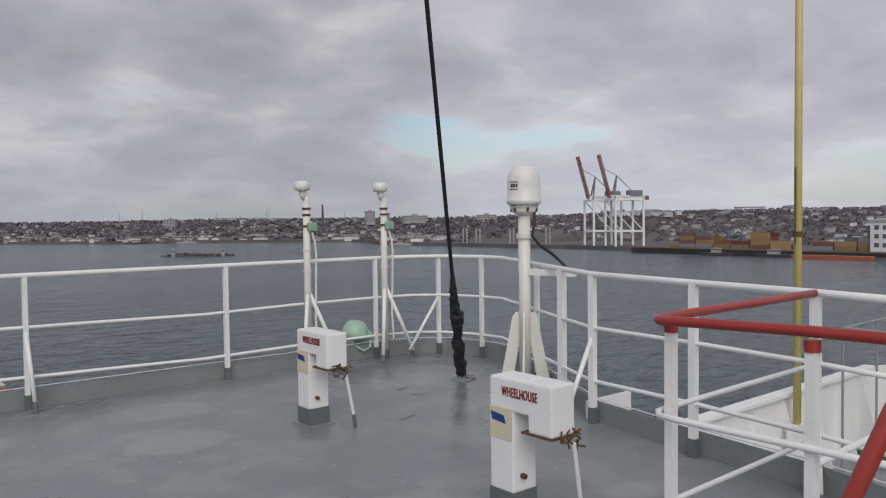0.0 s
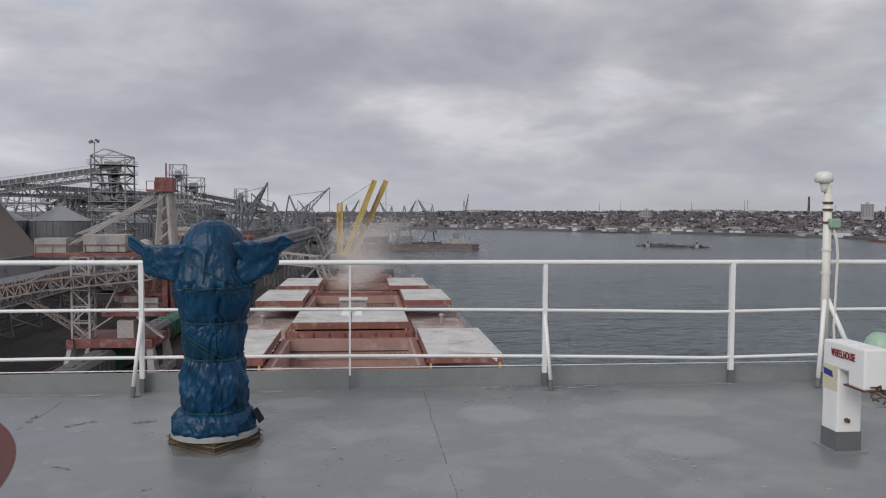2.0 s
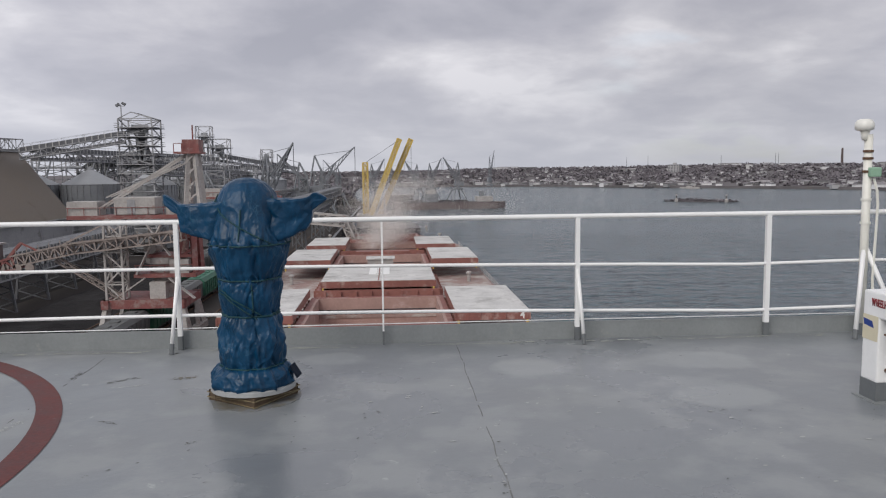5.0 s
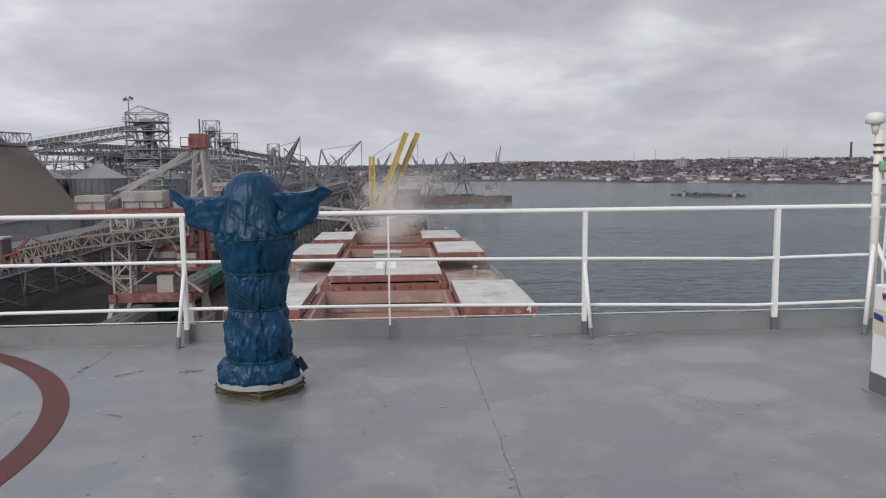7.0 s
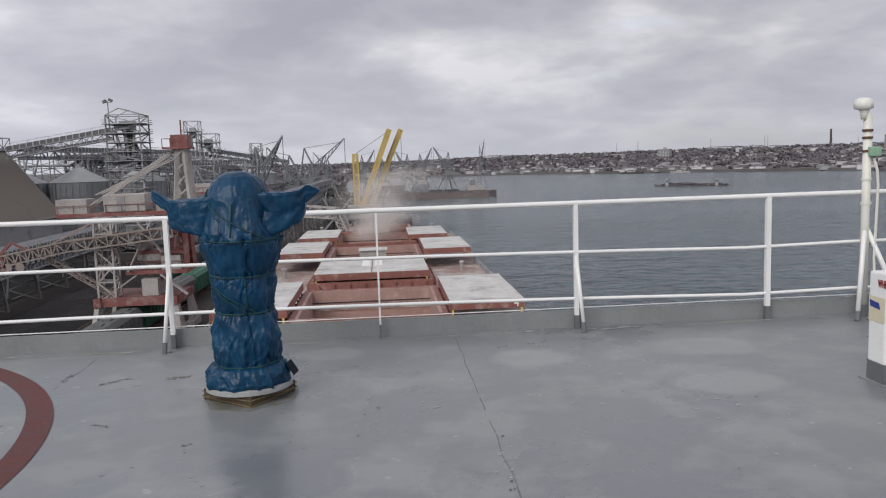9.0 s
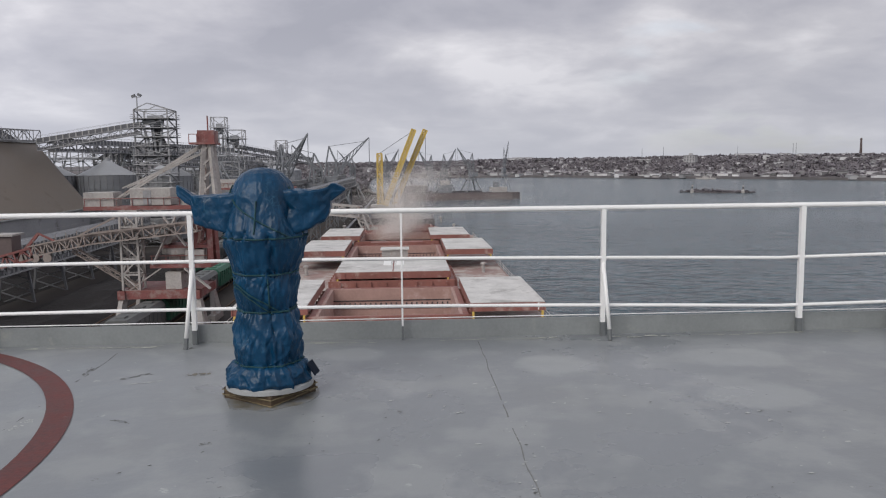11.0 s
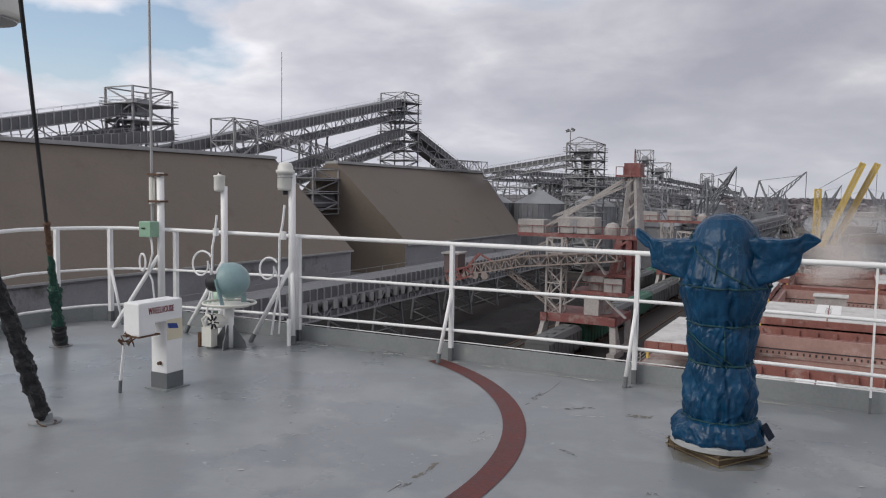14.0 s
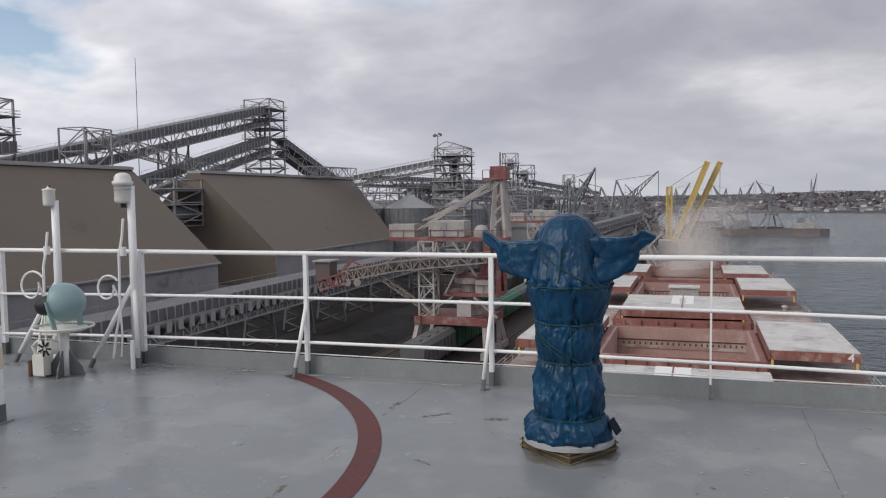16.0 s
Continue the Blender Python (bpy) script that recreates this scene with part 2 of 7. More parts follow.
def tarp_material():
    """Woven blue plastic sheet: crumpled into facets at two sizes, the folds rubbed pale and their highlights painted
    in.
    """
    m = mat("blue_tarpaulin", (0.0028, 0.042, 0.098), 0.36, var=0.6, scale=6.0, fine=220.0, bump=0.08, dirt=(0.008, 0.060, 0.125), amount=0.3, dscale=7.0, spec=0.28)
    nt = m.node_tree
    b = nt.nodes["Principled BSDF"]
    geo = nt.nodes.new("ShaderNodeNewGeometry")
    warp = nt.nodes.new("ShaderNodeTexNoise")
    warp.inputs["Scale"].default_value, warp.inputs["Detail"].default_value = 7.0, 3.0
    nt.links.new(geo.outputs["Position"], warp.inputs["Vector"])
    last, colour = b.inputs["Normal"].links[0].from_socket, b.inputs["Base Color"].links[0].from_socket
    for s, dist, st, rot, stretch, bend in ((8.5, 0.030, 0.5, 25.0, 0.45, 0.20), (21.0, 0.010, 0.4, -40.0, 0.7, 0.10)):
        add = nt.nodes.new("ShaderNodeVectorMath")
        add.operation = "MULTIPLY_ADD"
        nt.links.new(warp.outputs["Color"], add.inputs[0])
        add.inputs[1].default_value = (bend,) * 3
        nt.links.new(geo.outputs["Position"], add.inputs[2])
        mp = nt.nodes.new("ShaderNodeMapping")
        mp.inputs["Rotation"].default_value = (radians(rot), radians(rot * 0.6), 0)
        mp.inputs["Scale"].default_value = (1.0, 1.0, stretch)
        nt.links.new(add.outputs[0], mp.inputs["Vector"])
        v = nt.nodes.new("ShaderNodeTexVoronoi")
        v.feature = "DISTANCE_TO_EDGE"
        v.inputs["Scale"].default_value = s
        nt.links.new(mp.outputs[0], v.inputs["Vector"])
        bp = nt.nodes.new("ShaderNodeBump")
        bp.invert = True
        bp.inputs["Strength"].default_value, bp.inputs["Distance"].default_value = st, dist
        nt.links.new(v.outputs["Distance"], bp.inputs["Height"])
        nt.links.new(last, bp.inputs["Normal"])
        last = bp.outputs[0]
        # pale lines along some of the folds: rubbed wear plus painted crease highlights
        r = nt.nodes.new("ShaderNodeMapRange")
        r.inputs[1].default_value, r.inputs[2].default_value, r.inputs[3].default_value, r.inputs[4].default_value = 0.0, 0.035, 0.5, 0.0
        nt.links.new(v.outputs["Distance"], r.inputs[0])
        keep = nt.nodes.new("ShaderNodeMapRange")
        keep.inputs[1].default_value, keep.inputs[2].default_value = 0.55, 0.70
        nt.links.new(warp.outputs[0], keep.inputs[0])
        f = nt.nodes.new("ShaderNodeMath")
        f.operation = "MULTIPLY"
        nt.links.new(r.outputs[0], f.inputs[0])
        nt.links.new(keep.outputs[0], f.inputs[1])
        mx = nt.nodes.new("ShaderNodeMix")
        mx.data_type = "RGBA"
        nt.links.new(f.outputs[0], mx.inputs[0])
        nt.links.new(colour, mx.inputs[6])
        mx.inputs[7].default_value = (0.055, 0.135, 0.205, 1)
        colour = mx.outputs[2]
    nt.links.new(last, b.inputs["Normal"])
    nt.links.new(colour, b.inputs["Base Color"])
    return m


RUST = (0.13, 0.055, 0.025)
M = {
    "deck": deck_material(),
    "deck_grey": mat("grey_coaming_paint", (0.225, 0.24, 0.242), 0.45, var=0.2, dirt=(0.30, 0.31, 0.29), amount=0.25, dscale=4.0),
    "white": mat("white_ship_paint", (0.82, 0.82, 0.81), 0.38, var=0.06, dirt=(0.42, 0.36, 0.28), amount=0.02, dscale=7.0),
    "cream": mat("yellowed_white_paint", (0.72, 0.71, 0.645), 0.42, var=0.08, dirt=RUST, amount=0.03, dscale=9.0),
    "dome": mat("radome_plastic", (0.74, 0.73, 0.68), 0.35, var=0.05, bump=0.03),
    "grey_base": mat("dark_grey_base_paint", (0.13, 0.14, 0.145), 0.5, var=0.2),
    "red": mat("red_rail_paint", (0.33, 0.035, 0.028), 0.38, var=0.18, scale=6.0, dirt=(0.20, 0.05, 0.03), amount=0.15, dscale=8.0),
    "line": mat("red_brown_deck_line", (0.098, 0.021, 0.017), 0.6, var=0.6, scale=5.0, dirt=(0.17, 0.13, 0.13), amount=0.32, dscale=7.0),
    "tarp": tarp_material(),
    "rope_green": mat("dark_green_cord", (0.008, 0.046, 0.055), 0.8, var=0.3, scale=20),
    "wood": mat("weathered_wood", (0.085, 0.058, 0.034), 0.75, var=0.5, scale=9.0, dirt=(0.04, 0.03, 0.02), amount=0.35, dscale=14.0),
    "black": mat("black_wrapping", (0.014, 0.014, 0.016), 0.55, var=0.4, scale=30, fine=120, bump=0.6),
    "green_wrap": mat("green_wrapping", (0.012, 0.06, 0.04), 0.6, var=0.5, scale=30, fine=120, bump=0.6),
    "rust": mat("rusty_iron", (0.11, 0.06, 0.035), 0.8, var=0.5, scale=25, dirt=(0.22, 0.11, 0.05), amount=0.4, dscale=20),
    "teal": mat("teal_enamel", (0.25, 0.37, 0.375), 0.36, var=0.12, scale=6),
    "mint": mat("mint_green_plastic", (0.34, 0.50, 0.38), 0.35, var=0.1, scale=8, dirt=(0.45, 0.6, 0.5), amount=0.1, dscale=10),
    "box_green": mat("light_green_enamel", (0.26, 0.42, 0.30), 0.4, var=0.1, scale=10),
    "text_red": mat("dark_red_lettering", (0.19, 0.012, 0.018), 0.5, var=0.2),
    "text_white": mat("white_lettering", (0.8, 0.8, 0.78), 0.5, var=0.05),
    "beige": mat("beige_sticker", (0.66, 0.60, 0.44), 0.45, var=0.06),
    "navy": mat("navy_blue_print", (0.02, 0.05, 0.24), 0.4, var=0.1),
    "yellow_pole": mat("yellow_pole_paint", (0.56, 0.47, 0.18), 0.45, var=0.12, scale=3, dirt=(0.62, 0.58, 0.4), amount=0.15, dscale=6),
    "grating": mat("green_grating", (0.05, 0.12, 0.07), 0.6),
    "water": water_material(),
    "oxide": mat("red_oxide_steel", (0.235, 0.095, 0.078), 0.6, var=0.3, scale=0.35, fine=3.0, bump=0.1, dirt=(0.38, 0.27, 0.24), amount=0.5, dscale=0.5),
    "hold": mat("dusty_hold_steel", (0.36, 0.235, 0.205), 0.75, var=0.25, scale=0.4, fine=3.0, dirt=(0.46, 0.34, 0.31), amount=0.5, dscale=0.6),
    "cover": mat("dusty_pale_hatch_top", (0.55, 0.54, 0.52), 0.7, var=0.3, scale=0.35, fine=4.0, dirt=(0.36, 0.35, 0.335), amount=0.55, dscale=0.3),
    "dusty_deck": mat("dust_covered_main_deck", (0.30, 0.205, 0.185), 0.75, var=0.35, scale=0.3, fine=2.5, dirt=(0.44, 0.40, 0.37), amount=0.75, dscale=0.35),
    "quay": mat("dirty_quay_concrete", (0.045, 0.039, 0.036), 0.8, var=0.5, scale=0.12, fine=2.0, dirt=(0.13, 0.112, 0.102), amount=0.25, dscale=0.2, spec=0.2),
    "coal": mat("coal_heap", (0.02, 0.018, 0.018), 0.85, var=0.5, scale=0.3, fine=2.0, bump=0.8, spec=0.2),
    "roof": mat("brown_sheet_roof", (0.148, 0.121, 0.096), 0.6, var=0.2, scale=0.10, fine=2.5, dirt=(0.135, 0.108, 0.085), amount=0.35, dscale=0.12),
    "wall": mat("grey_concrete_wall", (0.30, 0.30, 0.31), 0.8, var=0.2, scale=0.2, fine=2.0, dirt=(0.14, 0.13, 0.125), amount=0.35, dscale=0.15),
    "trim": mat("pale_metal_trim", (0.36, 0.36, 0.36), 0.5, var=0.15),
    "steel": mat("grey_structural_steel", (0.29, 0.29, 0.30), 0.6, var=0.3, scale=0.5, fine=4.0, island=0.3),
    "darksteel": mat("dark_gallery_cladding", (0.135, 0.137, 0.147), 0.6, var=0.3, scale=0.6, fine=4.0),
    "silo": mat("galvanised_silo", (0.31, 0.32, 0.335), 0.5, var=0.15, scale=0.3, fine=5.0),
    "crane_white": mat("weathered_white_crane", (0.37, 0.35, 0.335), 0.6, var=0.3, scale=0.5, fine=4, dirt=(0.25, 0.165, 0.135), amount=0.42, dscale=0.7),
    "crane_dust": mat("dust_caked_crane_steel", (0.265, 0.225, 0.205), 0.7, var=0.3, scale=0.5, fine=4, dirt=(0.17, 0.115, 0.10), amount=0.4, dscale=0.8),
    "crane_red": mat("faded_red_crane", (0.205, 0.072, 0.066), 0.65, var=0.35, scale=0.5, fine=4, dirt=(0.27, 0.185, 0.17), amount=0.62, dscale=0.7),
    "crane_yellow": mat("yellow_crane_paint", (0.58, 0.41, 0.10), 0.6, var=0.15, scale=0.6, fine=4),
    "crane_grey": mat("grey_crane_steel", (0.19, 0.20, 0.215), 0.6, var=0.25, scale=0.4, fine=3),
    "wagon_green": mat("green_wagon", (0.035, 0.13, 0.085), 0.6, var=0.3, scale=0.6),
    "wagon_grey": mat("grey_wagon", (0.11, 0.115, 0.115), 0.65, var=0.3, scale=0.6),
    "land": mat("winter_scrub_slope", (0.118, 0.108, 0.110), 0.9, var=0.5, scale=0.02, fine=0.15, dirt=(0.15, 0.13, 0.10), amount=0.3, dscale=0.03),
    "scrub": mat("bare_winter_trees", (0.150, 0.136, 0.148), 0.9, var=0.3, scale=0.05, fine=0.6, bump=0.0, island=0.2),
    "houses": mat("pale_town_walls", (0.42, 0.415, 0.42), 0.8, var=0.1, scale=0.05, fine=0.5, bump=0.0, island=0.7),
    "roofs": mat("town_roofs", (0.22, 0.207, 0.212), 0.8, var=0.1, scale=0.05, fine=0.5, bump=0.0, island=0.6),
    "block": mat("pale_apartment_block", (0.36, 0.35, 0.35), 0.8, var=0.12, scale=0.1, fine=1.0),
    "glass_dark": mat("dark_window_glass", (0.12, 0.125, 0.14), 0.2, var=0.1),
    "brick_dark": mat("sooty_chimney", (0.10, 0.075, 0.07), 0.8, var=0.2, scale=0.2),
    "con_yellow": mat("ochre_container", (0.29, 0.185, 0.085), 0.6, var=0.2, scale=0.4, fine=4, random=0.3),
    "con_rust": mat("rust_red_container", (0.17, 0.075, 0.055), 0.6, var=0.2, scale=0.4, fine=4, random=0.3),
    "con_grey": mat("grey_container", (0.20, 0.20, 0.21), 0.6, var=0.2, scale=0.4, fine=4, random=0.3),
    "orange": mat("orange_boom", (0.36, 0.10, 0.05), 0.5, var=0.15),
    "hull_dark": mat("dark_hull", (0.05, 0.045, 0.05), 0.55, var=0.2, scale=0.4, fine=3),
    "hull_brown": mat("weathered_brown_hull", (0.125, 0.095, 0.092), 0.65, var=0.3, scale=0.2, fine=2, dirt=(0.09, 0.075, 0.075), amount=0.35, dscale=0.3),
    "hull_red": mat("dull_red_hull", (0.16, 0.055, 0.05), 0.6, var=0.25, scale=0.2, fine=2),
}


# ---------------- mesh helpers ----------------
def box(bm, lo, hi, m=None):
    r = bmesh.ops.create_cube(bm, size=1.0)["verts"]
    c = [(a + b) / 2 for a, b in zip(lo, hi)]
    s = [abs(b - a) for a, b in zip(lo, hi)]
    for v in r:
        v.co = Vector((v.co.x * s[0] + c[0], v.co.y * s[1] + c[1], v.co.z * s[2] + c[2]))
        if m:
            v.co = m @ v.co
    return r


def frame_of(a, b):
    d = (Vector(b) - Vector(a)).normalized()
    s = d.cross(Vector((0, 0, 1)))
    if s.length < 1e-4:
        s = Vector((1, 0, 0))
    s.normalize()
    return d, s, s.cross(d)


def tube(bm, a, b, r, r2=None, n=8, cap=True):
    d, s, u = frame_of(a, b)
    r2 = r if r2 is None else r2
    rings = []
    for p, q in ((Vector(a), r), (Vector(b), r2)):
        rings.append([bm.verts.new(p + s * (q * math.cos(2 * math.pi * i / n)) + u * (q * math.sin(2 * math.pi * i / n))) for i in range(n)])
    for i in range(n):
        bm.faces.new((rings[0][i], rings[0][(i + 1) % n], rings[1][(i + 1) % n], rings[1][i]))
    if cap:
        bm.faces.new(list(reversed(rings[0])))
        bm.faces.new(rings[1])


def beam(bm, a, b, w, h):
    d, s, u = frame_of(a, b)
    q = []
    for p in (Vector(a), Vector(b)):
        q.append([bm.verts.new(p + s * (x * w / 2) + u * (y * h / 2)) for x, y in ((-1, -1), (1, -1), (1, 1), (-1, 1))])
    for i in range(4):
        bm.faces.new((q[0][i], q[0][(i + 1) % 4], q[1][(i + 1) % 4], q[1][i]))
    bm.faces.new(list(reversed(q[0])))
    bm.faces.new(q[1])


def sweep(bm, pts, r, n=8, radii=None):
    """A pipe along a line of points."""
    pts = [Vector(p) for p in pts]
    rings = []
    side = None
    for i, p in enumerate(pts):
        d = (pts[min(i + 1, len(pts) - 1)] - pts[max(i - 1, 0)]).normalized()
        if side is None:
            side = d.cross(Vector((0, 0, 1)))
            if side.length < 1e-3:
                side = Vector((1, 0, 0))
        side = (side - d * side.dot(d)).normalized()
        u = side.cross(d)
        q = radii[i] if radii else r
        rings.append([bm.verts.new(p + side * (q * math.cos(2 * math.pi * k / n)) + u * (q * math.sin(2 * math.pi * k / n))) for k in range(n)])
    for a, b in zip(rings, rings[1:]):
        for k in range(n):
            bm.faces.new((a[k], a[(k + 1) % n], b[(k + 1) % n], b[k]))
    bm.faces.new(list(reversed(rings[0])))
    bm.faces.new(rings[-1])


def lathe(bm, prof, n=24, m=None, wob=None):
    """Turns (radius, height) pairs round z."""
    rings = []
    for r, z in prof:
        ring = []
        for k in range(n):
            a = 2 * math.pi * k / n
            rr = r * (wob(a, z) if wob else 1.0)
            co = Vector((rr * math.cos(a), rr * math.sin(a), z))
            ring.append(bm.verts.new(m @ co if m else co))
        rings.append(ring)
    for a, b in zip(rings, rings[1:]):
        for k in range(n):
            bm.faces.new((a[k], a[(k + 1) % n], b[(k + 1) % n], b[k]))
    bm.faces.new(list(reversed(rings[0])))
    bm.faces.new(rings[-1])


def prism(bm, outline, z0, z1):
    """A flat outline (x, y) raised from z0 to z1."""
    lo = [bm.verts.new((x, y, z0)) for x, y in outline]
    hi = [bm.verts.new((x, y, z1)) for x, y in outline]
    n = len(lo)
    for i in range(n):
        bm.faces.new((lo[i], lo[(i + 1) % n], hi[(i + 1) % n], hi[i]))
    bm.faces.new(list(reversed(lo)))
    bm.faces.new(hi)


def bevelled(bm, w, seg=2):
    bmesh.ops.bevel(bm, geom=list(bm.edges), offset=w, segments=seg, affect="EDGES", profile=0.6)


def part(name, bm, material, parent=None, label="", smooth=False):
    """Links a bmesh as one mesh object under a thing or a part."""
    bmesh.ops.recalc_face_normals(bm, faces=bm.faces)
    me = bpy.data.meshes.new(name)
    bm.to_mesh(me)
    bm.free()
    me.materials.append(M[material] if isinstance(material, str) else material)
    if smooth:
        for p in me.polygons:
            p.use_smooth = True
    ob = new(name, me)
    ob.parent = parent
    if label:
        ob["label"] = label
    return ob


def mk(fn, *a, **k):
    bm = bmesh.new()
    fn(bm, *a, **k)
    return bm


def thing(name, loc, label, category, group="", rz=0.0):
    e = new(name)
    e.empty_display_size = 0.1
    e.matrix_basis = pose(*loc, 0, 0, rz)
    return tagged(e, label, category, group)


def lettering(name, body, size, m, material, parent):
    """Flat raised lettering in the built-in font, centred, placed by m."""
    cu = bpy.data.curves.new(name, "FONT")
    cu.body, cu.size, cu.align_x, cu.align_y, cu.extrude = body, size, "CENTER", "CENTER", 0.002
    cu.offset, cu.space_character = 0.011 * size, 1.12
    tmp = bpy.data.objects.new(name + "_curve", cu)
    scene.collection.objects.link(tmp)
    me = bpy.data.meshes.new_from_object(tmp.evaluated_get(bpy.context.evaluated_depsgraph_get()))
    bpy.data.objects.remove(tmp)
    me.transform(m)
    me.materials.clear()
    me.materials.append(M[material])
    ob = new(name, me)
    ob.parent = parent
    return ob


def truss(bm, a, b, w, h, n, r):
    """A box girder of chords, posts and diagonals from a to b."""
    d, s, u = frame_of(a, b)
    a, b = Vector(a), Vector(b)
    cs = [s * (x * w / 2) + u * (y * h / 2) for x, y in ((-1, -1), (1, -1), (1, 1), (-1, 1))]
    for c in cs:
        beam(bm, a + c, b + c, r * 1.4, r * 1.4)
    for i in range(n + 1):
        p = a.lerp(b, i / n)
        for k in range(4):
            beam(bm, p + cs[k], p + cs[(k + 1) % 4], r, r)
        if i < n:
            q = a.lerp(b, (i + 1) / n)
            for k in (1, 3):
                k2 = (k + 1) % 4
                if i % 2:
                    beam(bm, p + cs[k], q + cs[k2], r, r)
                else:
                    beam(bm, p + cs[k2], q + cs[k], r, r)
            for k in (0, 2):
                beam(bm, p + cs[k], q + cs[(k + 1) % 4], r, r)


def lattice_tower(bm, x, y, z0, z1, w, d, n, r):
    """An upright frame of four posts, floors and crossed braces."""
    cs = [(x - w / 2, y - d / 2), (x + w / 2, y - d / 2), (x + w / 2, y + d / 2), (x - w / 2, y + d / 2)]
    for c in cs:
        beam(bm, (*c, z0), (*c, z1), r * 1.5, r * 1.5)
    for i in range(n + 1):
        z = z0 + (z1 - z0) * i / n
        for k in range(4):
            beam(bm, (*cs[k], z), (*cs[(k + 1) % 4], z), r, r)
            if i < n:
                zz = z0 + (z1 - z0) * (i + 1) / n
                if (i + k) % 2:
                    beam(bm, (*cs[k], z), (*cs[(k + 1) % 4], zz), r, r)
                else:
                    beam(bm, (*cs[(k + 1) % 4], z), (*cs[k], zz), r, r)


# ---------------- the compass deck ----------------
WATER, QUAY, EYEX = -23.0, -20.0, -1.4
RIGHT = [(3.6, 6.8), (4.61, 6.8), (5.0, 6.72), (5.24, 6.5), (5.37, 6.15), (5.38, 5.75), (4.8, 4.72), (4.48, 4.15), (4.18, 3.6), (4.02, 2.7), (3.9, 1.92), (3.72, 1.2), (3.6, -4.0)]
LEFT = [(2 * EYEX - x, y) for x, y in RIGHT]
EDGE = list(reversed(LEFT)) + RIGHT          # from the left side aft, round the front, to the right side aft


def grown(line, k):
    """The outline moved k outwards."""
    out = []
    for i, (x, y) in enumerate(line):
        a, b = Vector(line[max(i - 1, 0)]), Vector(line[min(i + 1, len(line) - 1)])
        d = (b - a).normalized()
        out.append((x - d.y * k, y + d.x * k))
    return out


OUT = grown(EDGE, 0.05)
deck = tagged(part("deck", mk(prism, OUT, -0.12, 0.0), "deck"), "wet grey painted steel compass deck with scuffs", "deck", kind="structure")
SEAM = mat("worn_seam", (0.15, 0.152, 0.148), 0.65, var=0.6, scale=14, dirt=(0.36, 0.37, 0.36), amount=0.4, dscale=22)
for x, y0, y1 in ((0.22, -2.0, 6.7), (-2.56, -2.0, 6.7)):
    for j in range(28):                # worn away in places
        ya = y0 + (y1 - y0) * j / 28
        L = (y1 - y0) / 28 * max(0.0, min(1.0, (1.0 if x > 0 else 0.62) + 1.3 * noise.noise((x, j * 0.63, 3))))
        if L < 0.04:
            continue
        pts = [(x + 0.014 * noise.noise((x, (ya + L * i / 8) * 4.0, 0)), ya + L * i / 8, -0.003 + 0.003 * noise.noise((x, (ya + L * i / 8) * 9, 5))) for i in range(9)]
        part("weld_seam", mk(sweep, pts, 0.005, 6), SEAM, deck)

# stains and flaked patches: x, y, length, width, turn, rust or pale or dark
STAINS = ((-2.55, 4.27, 0.26, 0.035, 88, "r"), (-2.54, 4.02, 0.10, 0.02, 85, "d"), (-2.53, 4.87, 0.10, 0.03, 70, "p"), (-2.50, 4.98, 0.06, 0.03, 20, "p"), (-2.58, 6.04, 0.22, 0.025, 88, "d"), (-2.2, 5.88, 0.20, 0.03, 40, "d"), (-2.09, 5.72, 0.25, 0.02, 15, "p"), (-1.78, 5.89, 0.16, 0.05, 0, "r"), (-1.96, 4.93, 0.14, 0.014, -30, "d"), (-1.39, 4.54, 0.06, 0.02, 10, "d"), (-2.06, 6.66, 0.08, 0.04, 0, "d"),
          (3.87, 5.41, 0.16, 0.04, 20, "d"), (3.83, 5.16, 0.12, 0.025, -10, "d"), (3.7, 5.9, 0.14, 0.035, 10, "r"), (4.0, 3.37, 0.06, 0.02, 30, "p"), (3.81, 2.96, 0.05, 0.02, 5, "p"), (3.25, 3.1, 0.05, 0.018, 40, "p"), (3.3, 4.6, 0.18, 0.02, 25, "d"))
KINDS = {"r": mat("rust_bleed", (0.135, 0.115, 0.08), 0.5, var=0.5, scale=30, dirt=(0.22, 0.225, 0.22), amount=0.55, dscale=25), "p": mat("flaked_pale_paint", (0.40, 0.41, 0.40), 0.7, var=0.3, scale=20, dirt=(0.20, 0.21, 0.215), amount=0.5, dscale=30), "d": mat("dark_deck_stain", (0.10, 0.10, 0.095), 0.55, var=0.5, scale=20, dirt=(0.20, 0.21, 0.21), amount=0.5, dscale=28)}
stain_rng = random.Random(5)
for x, y, L, W, turn, kind_ in STAINS:
    bm = bmesh.new()
    for _ in range(26):                # broken into flakes
        cx, cy = stain_rng.uniform(-L / 2, L / 2), stain_rng.gauss(0, W * 0.45)
        q = stain_rng.uniform(0.08, 0.34)
        ring = [bm.verts.new((cx + q * L * 0.3 * stain_rng.uniform(0.5, 1.2) * math.cos(k * 0.785), cy + q * W * stain_rng.uniform(0.4, 1.2) * math.sin(k * 0.785), 0.0014 + 0.0002 * stain_rng.random())) for k in range(8)]
        bm.faces.new(ring)
    bmesh.ops.transform(bm, matrix=pose(x, y, 0, 0, 0, turn), verts=bm.verts)
    part("stain", bm, KINDS[kind_], deck)["kind"] = "stuff"

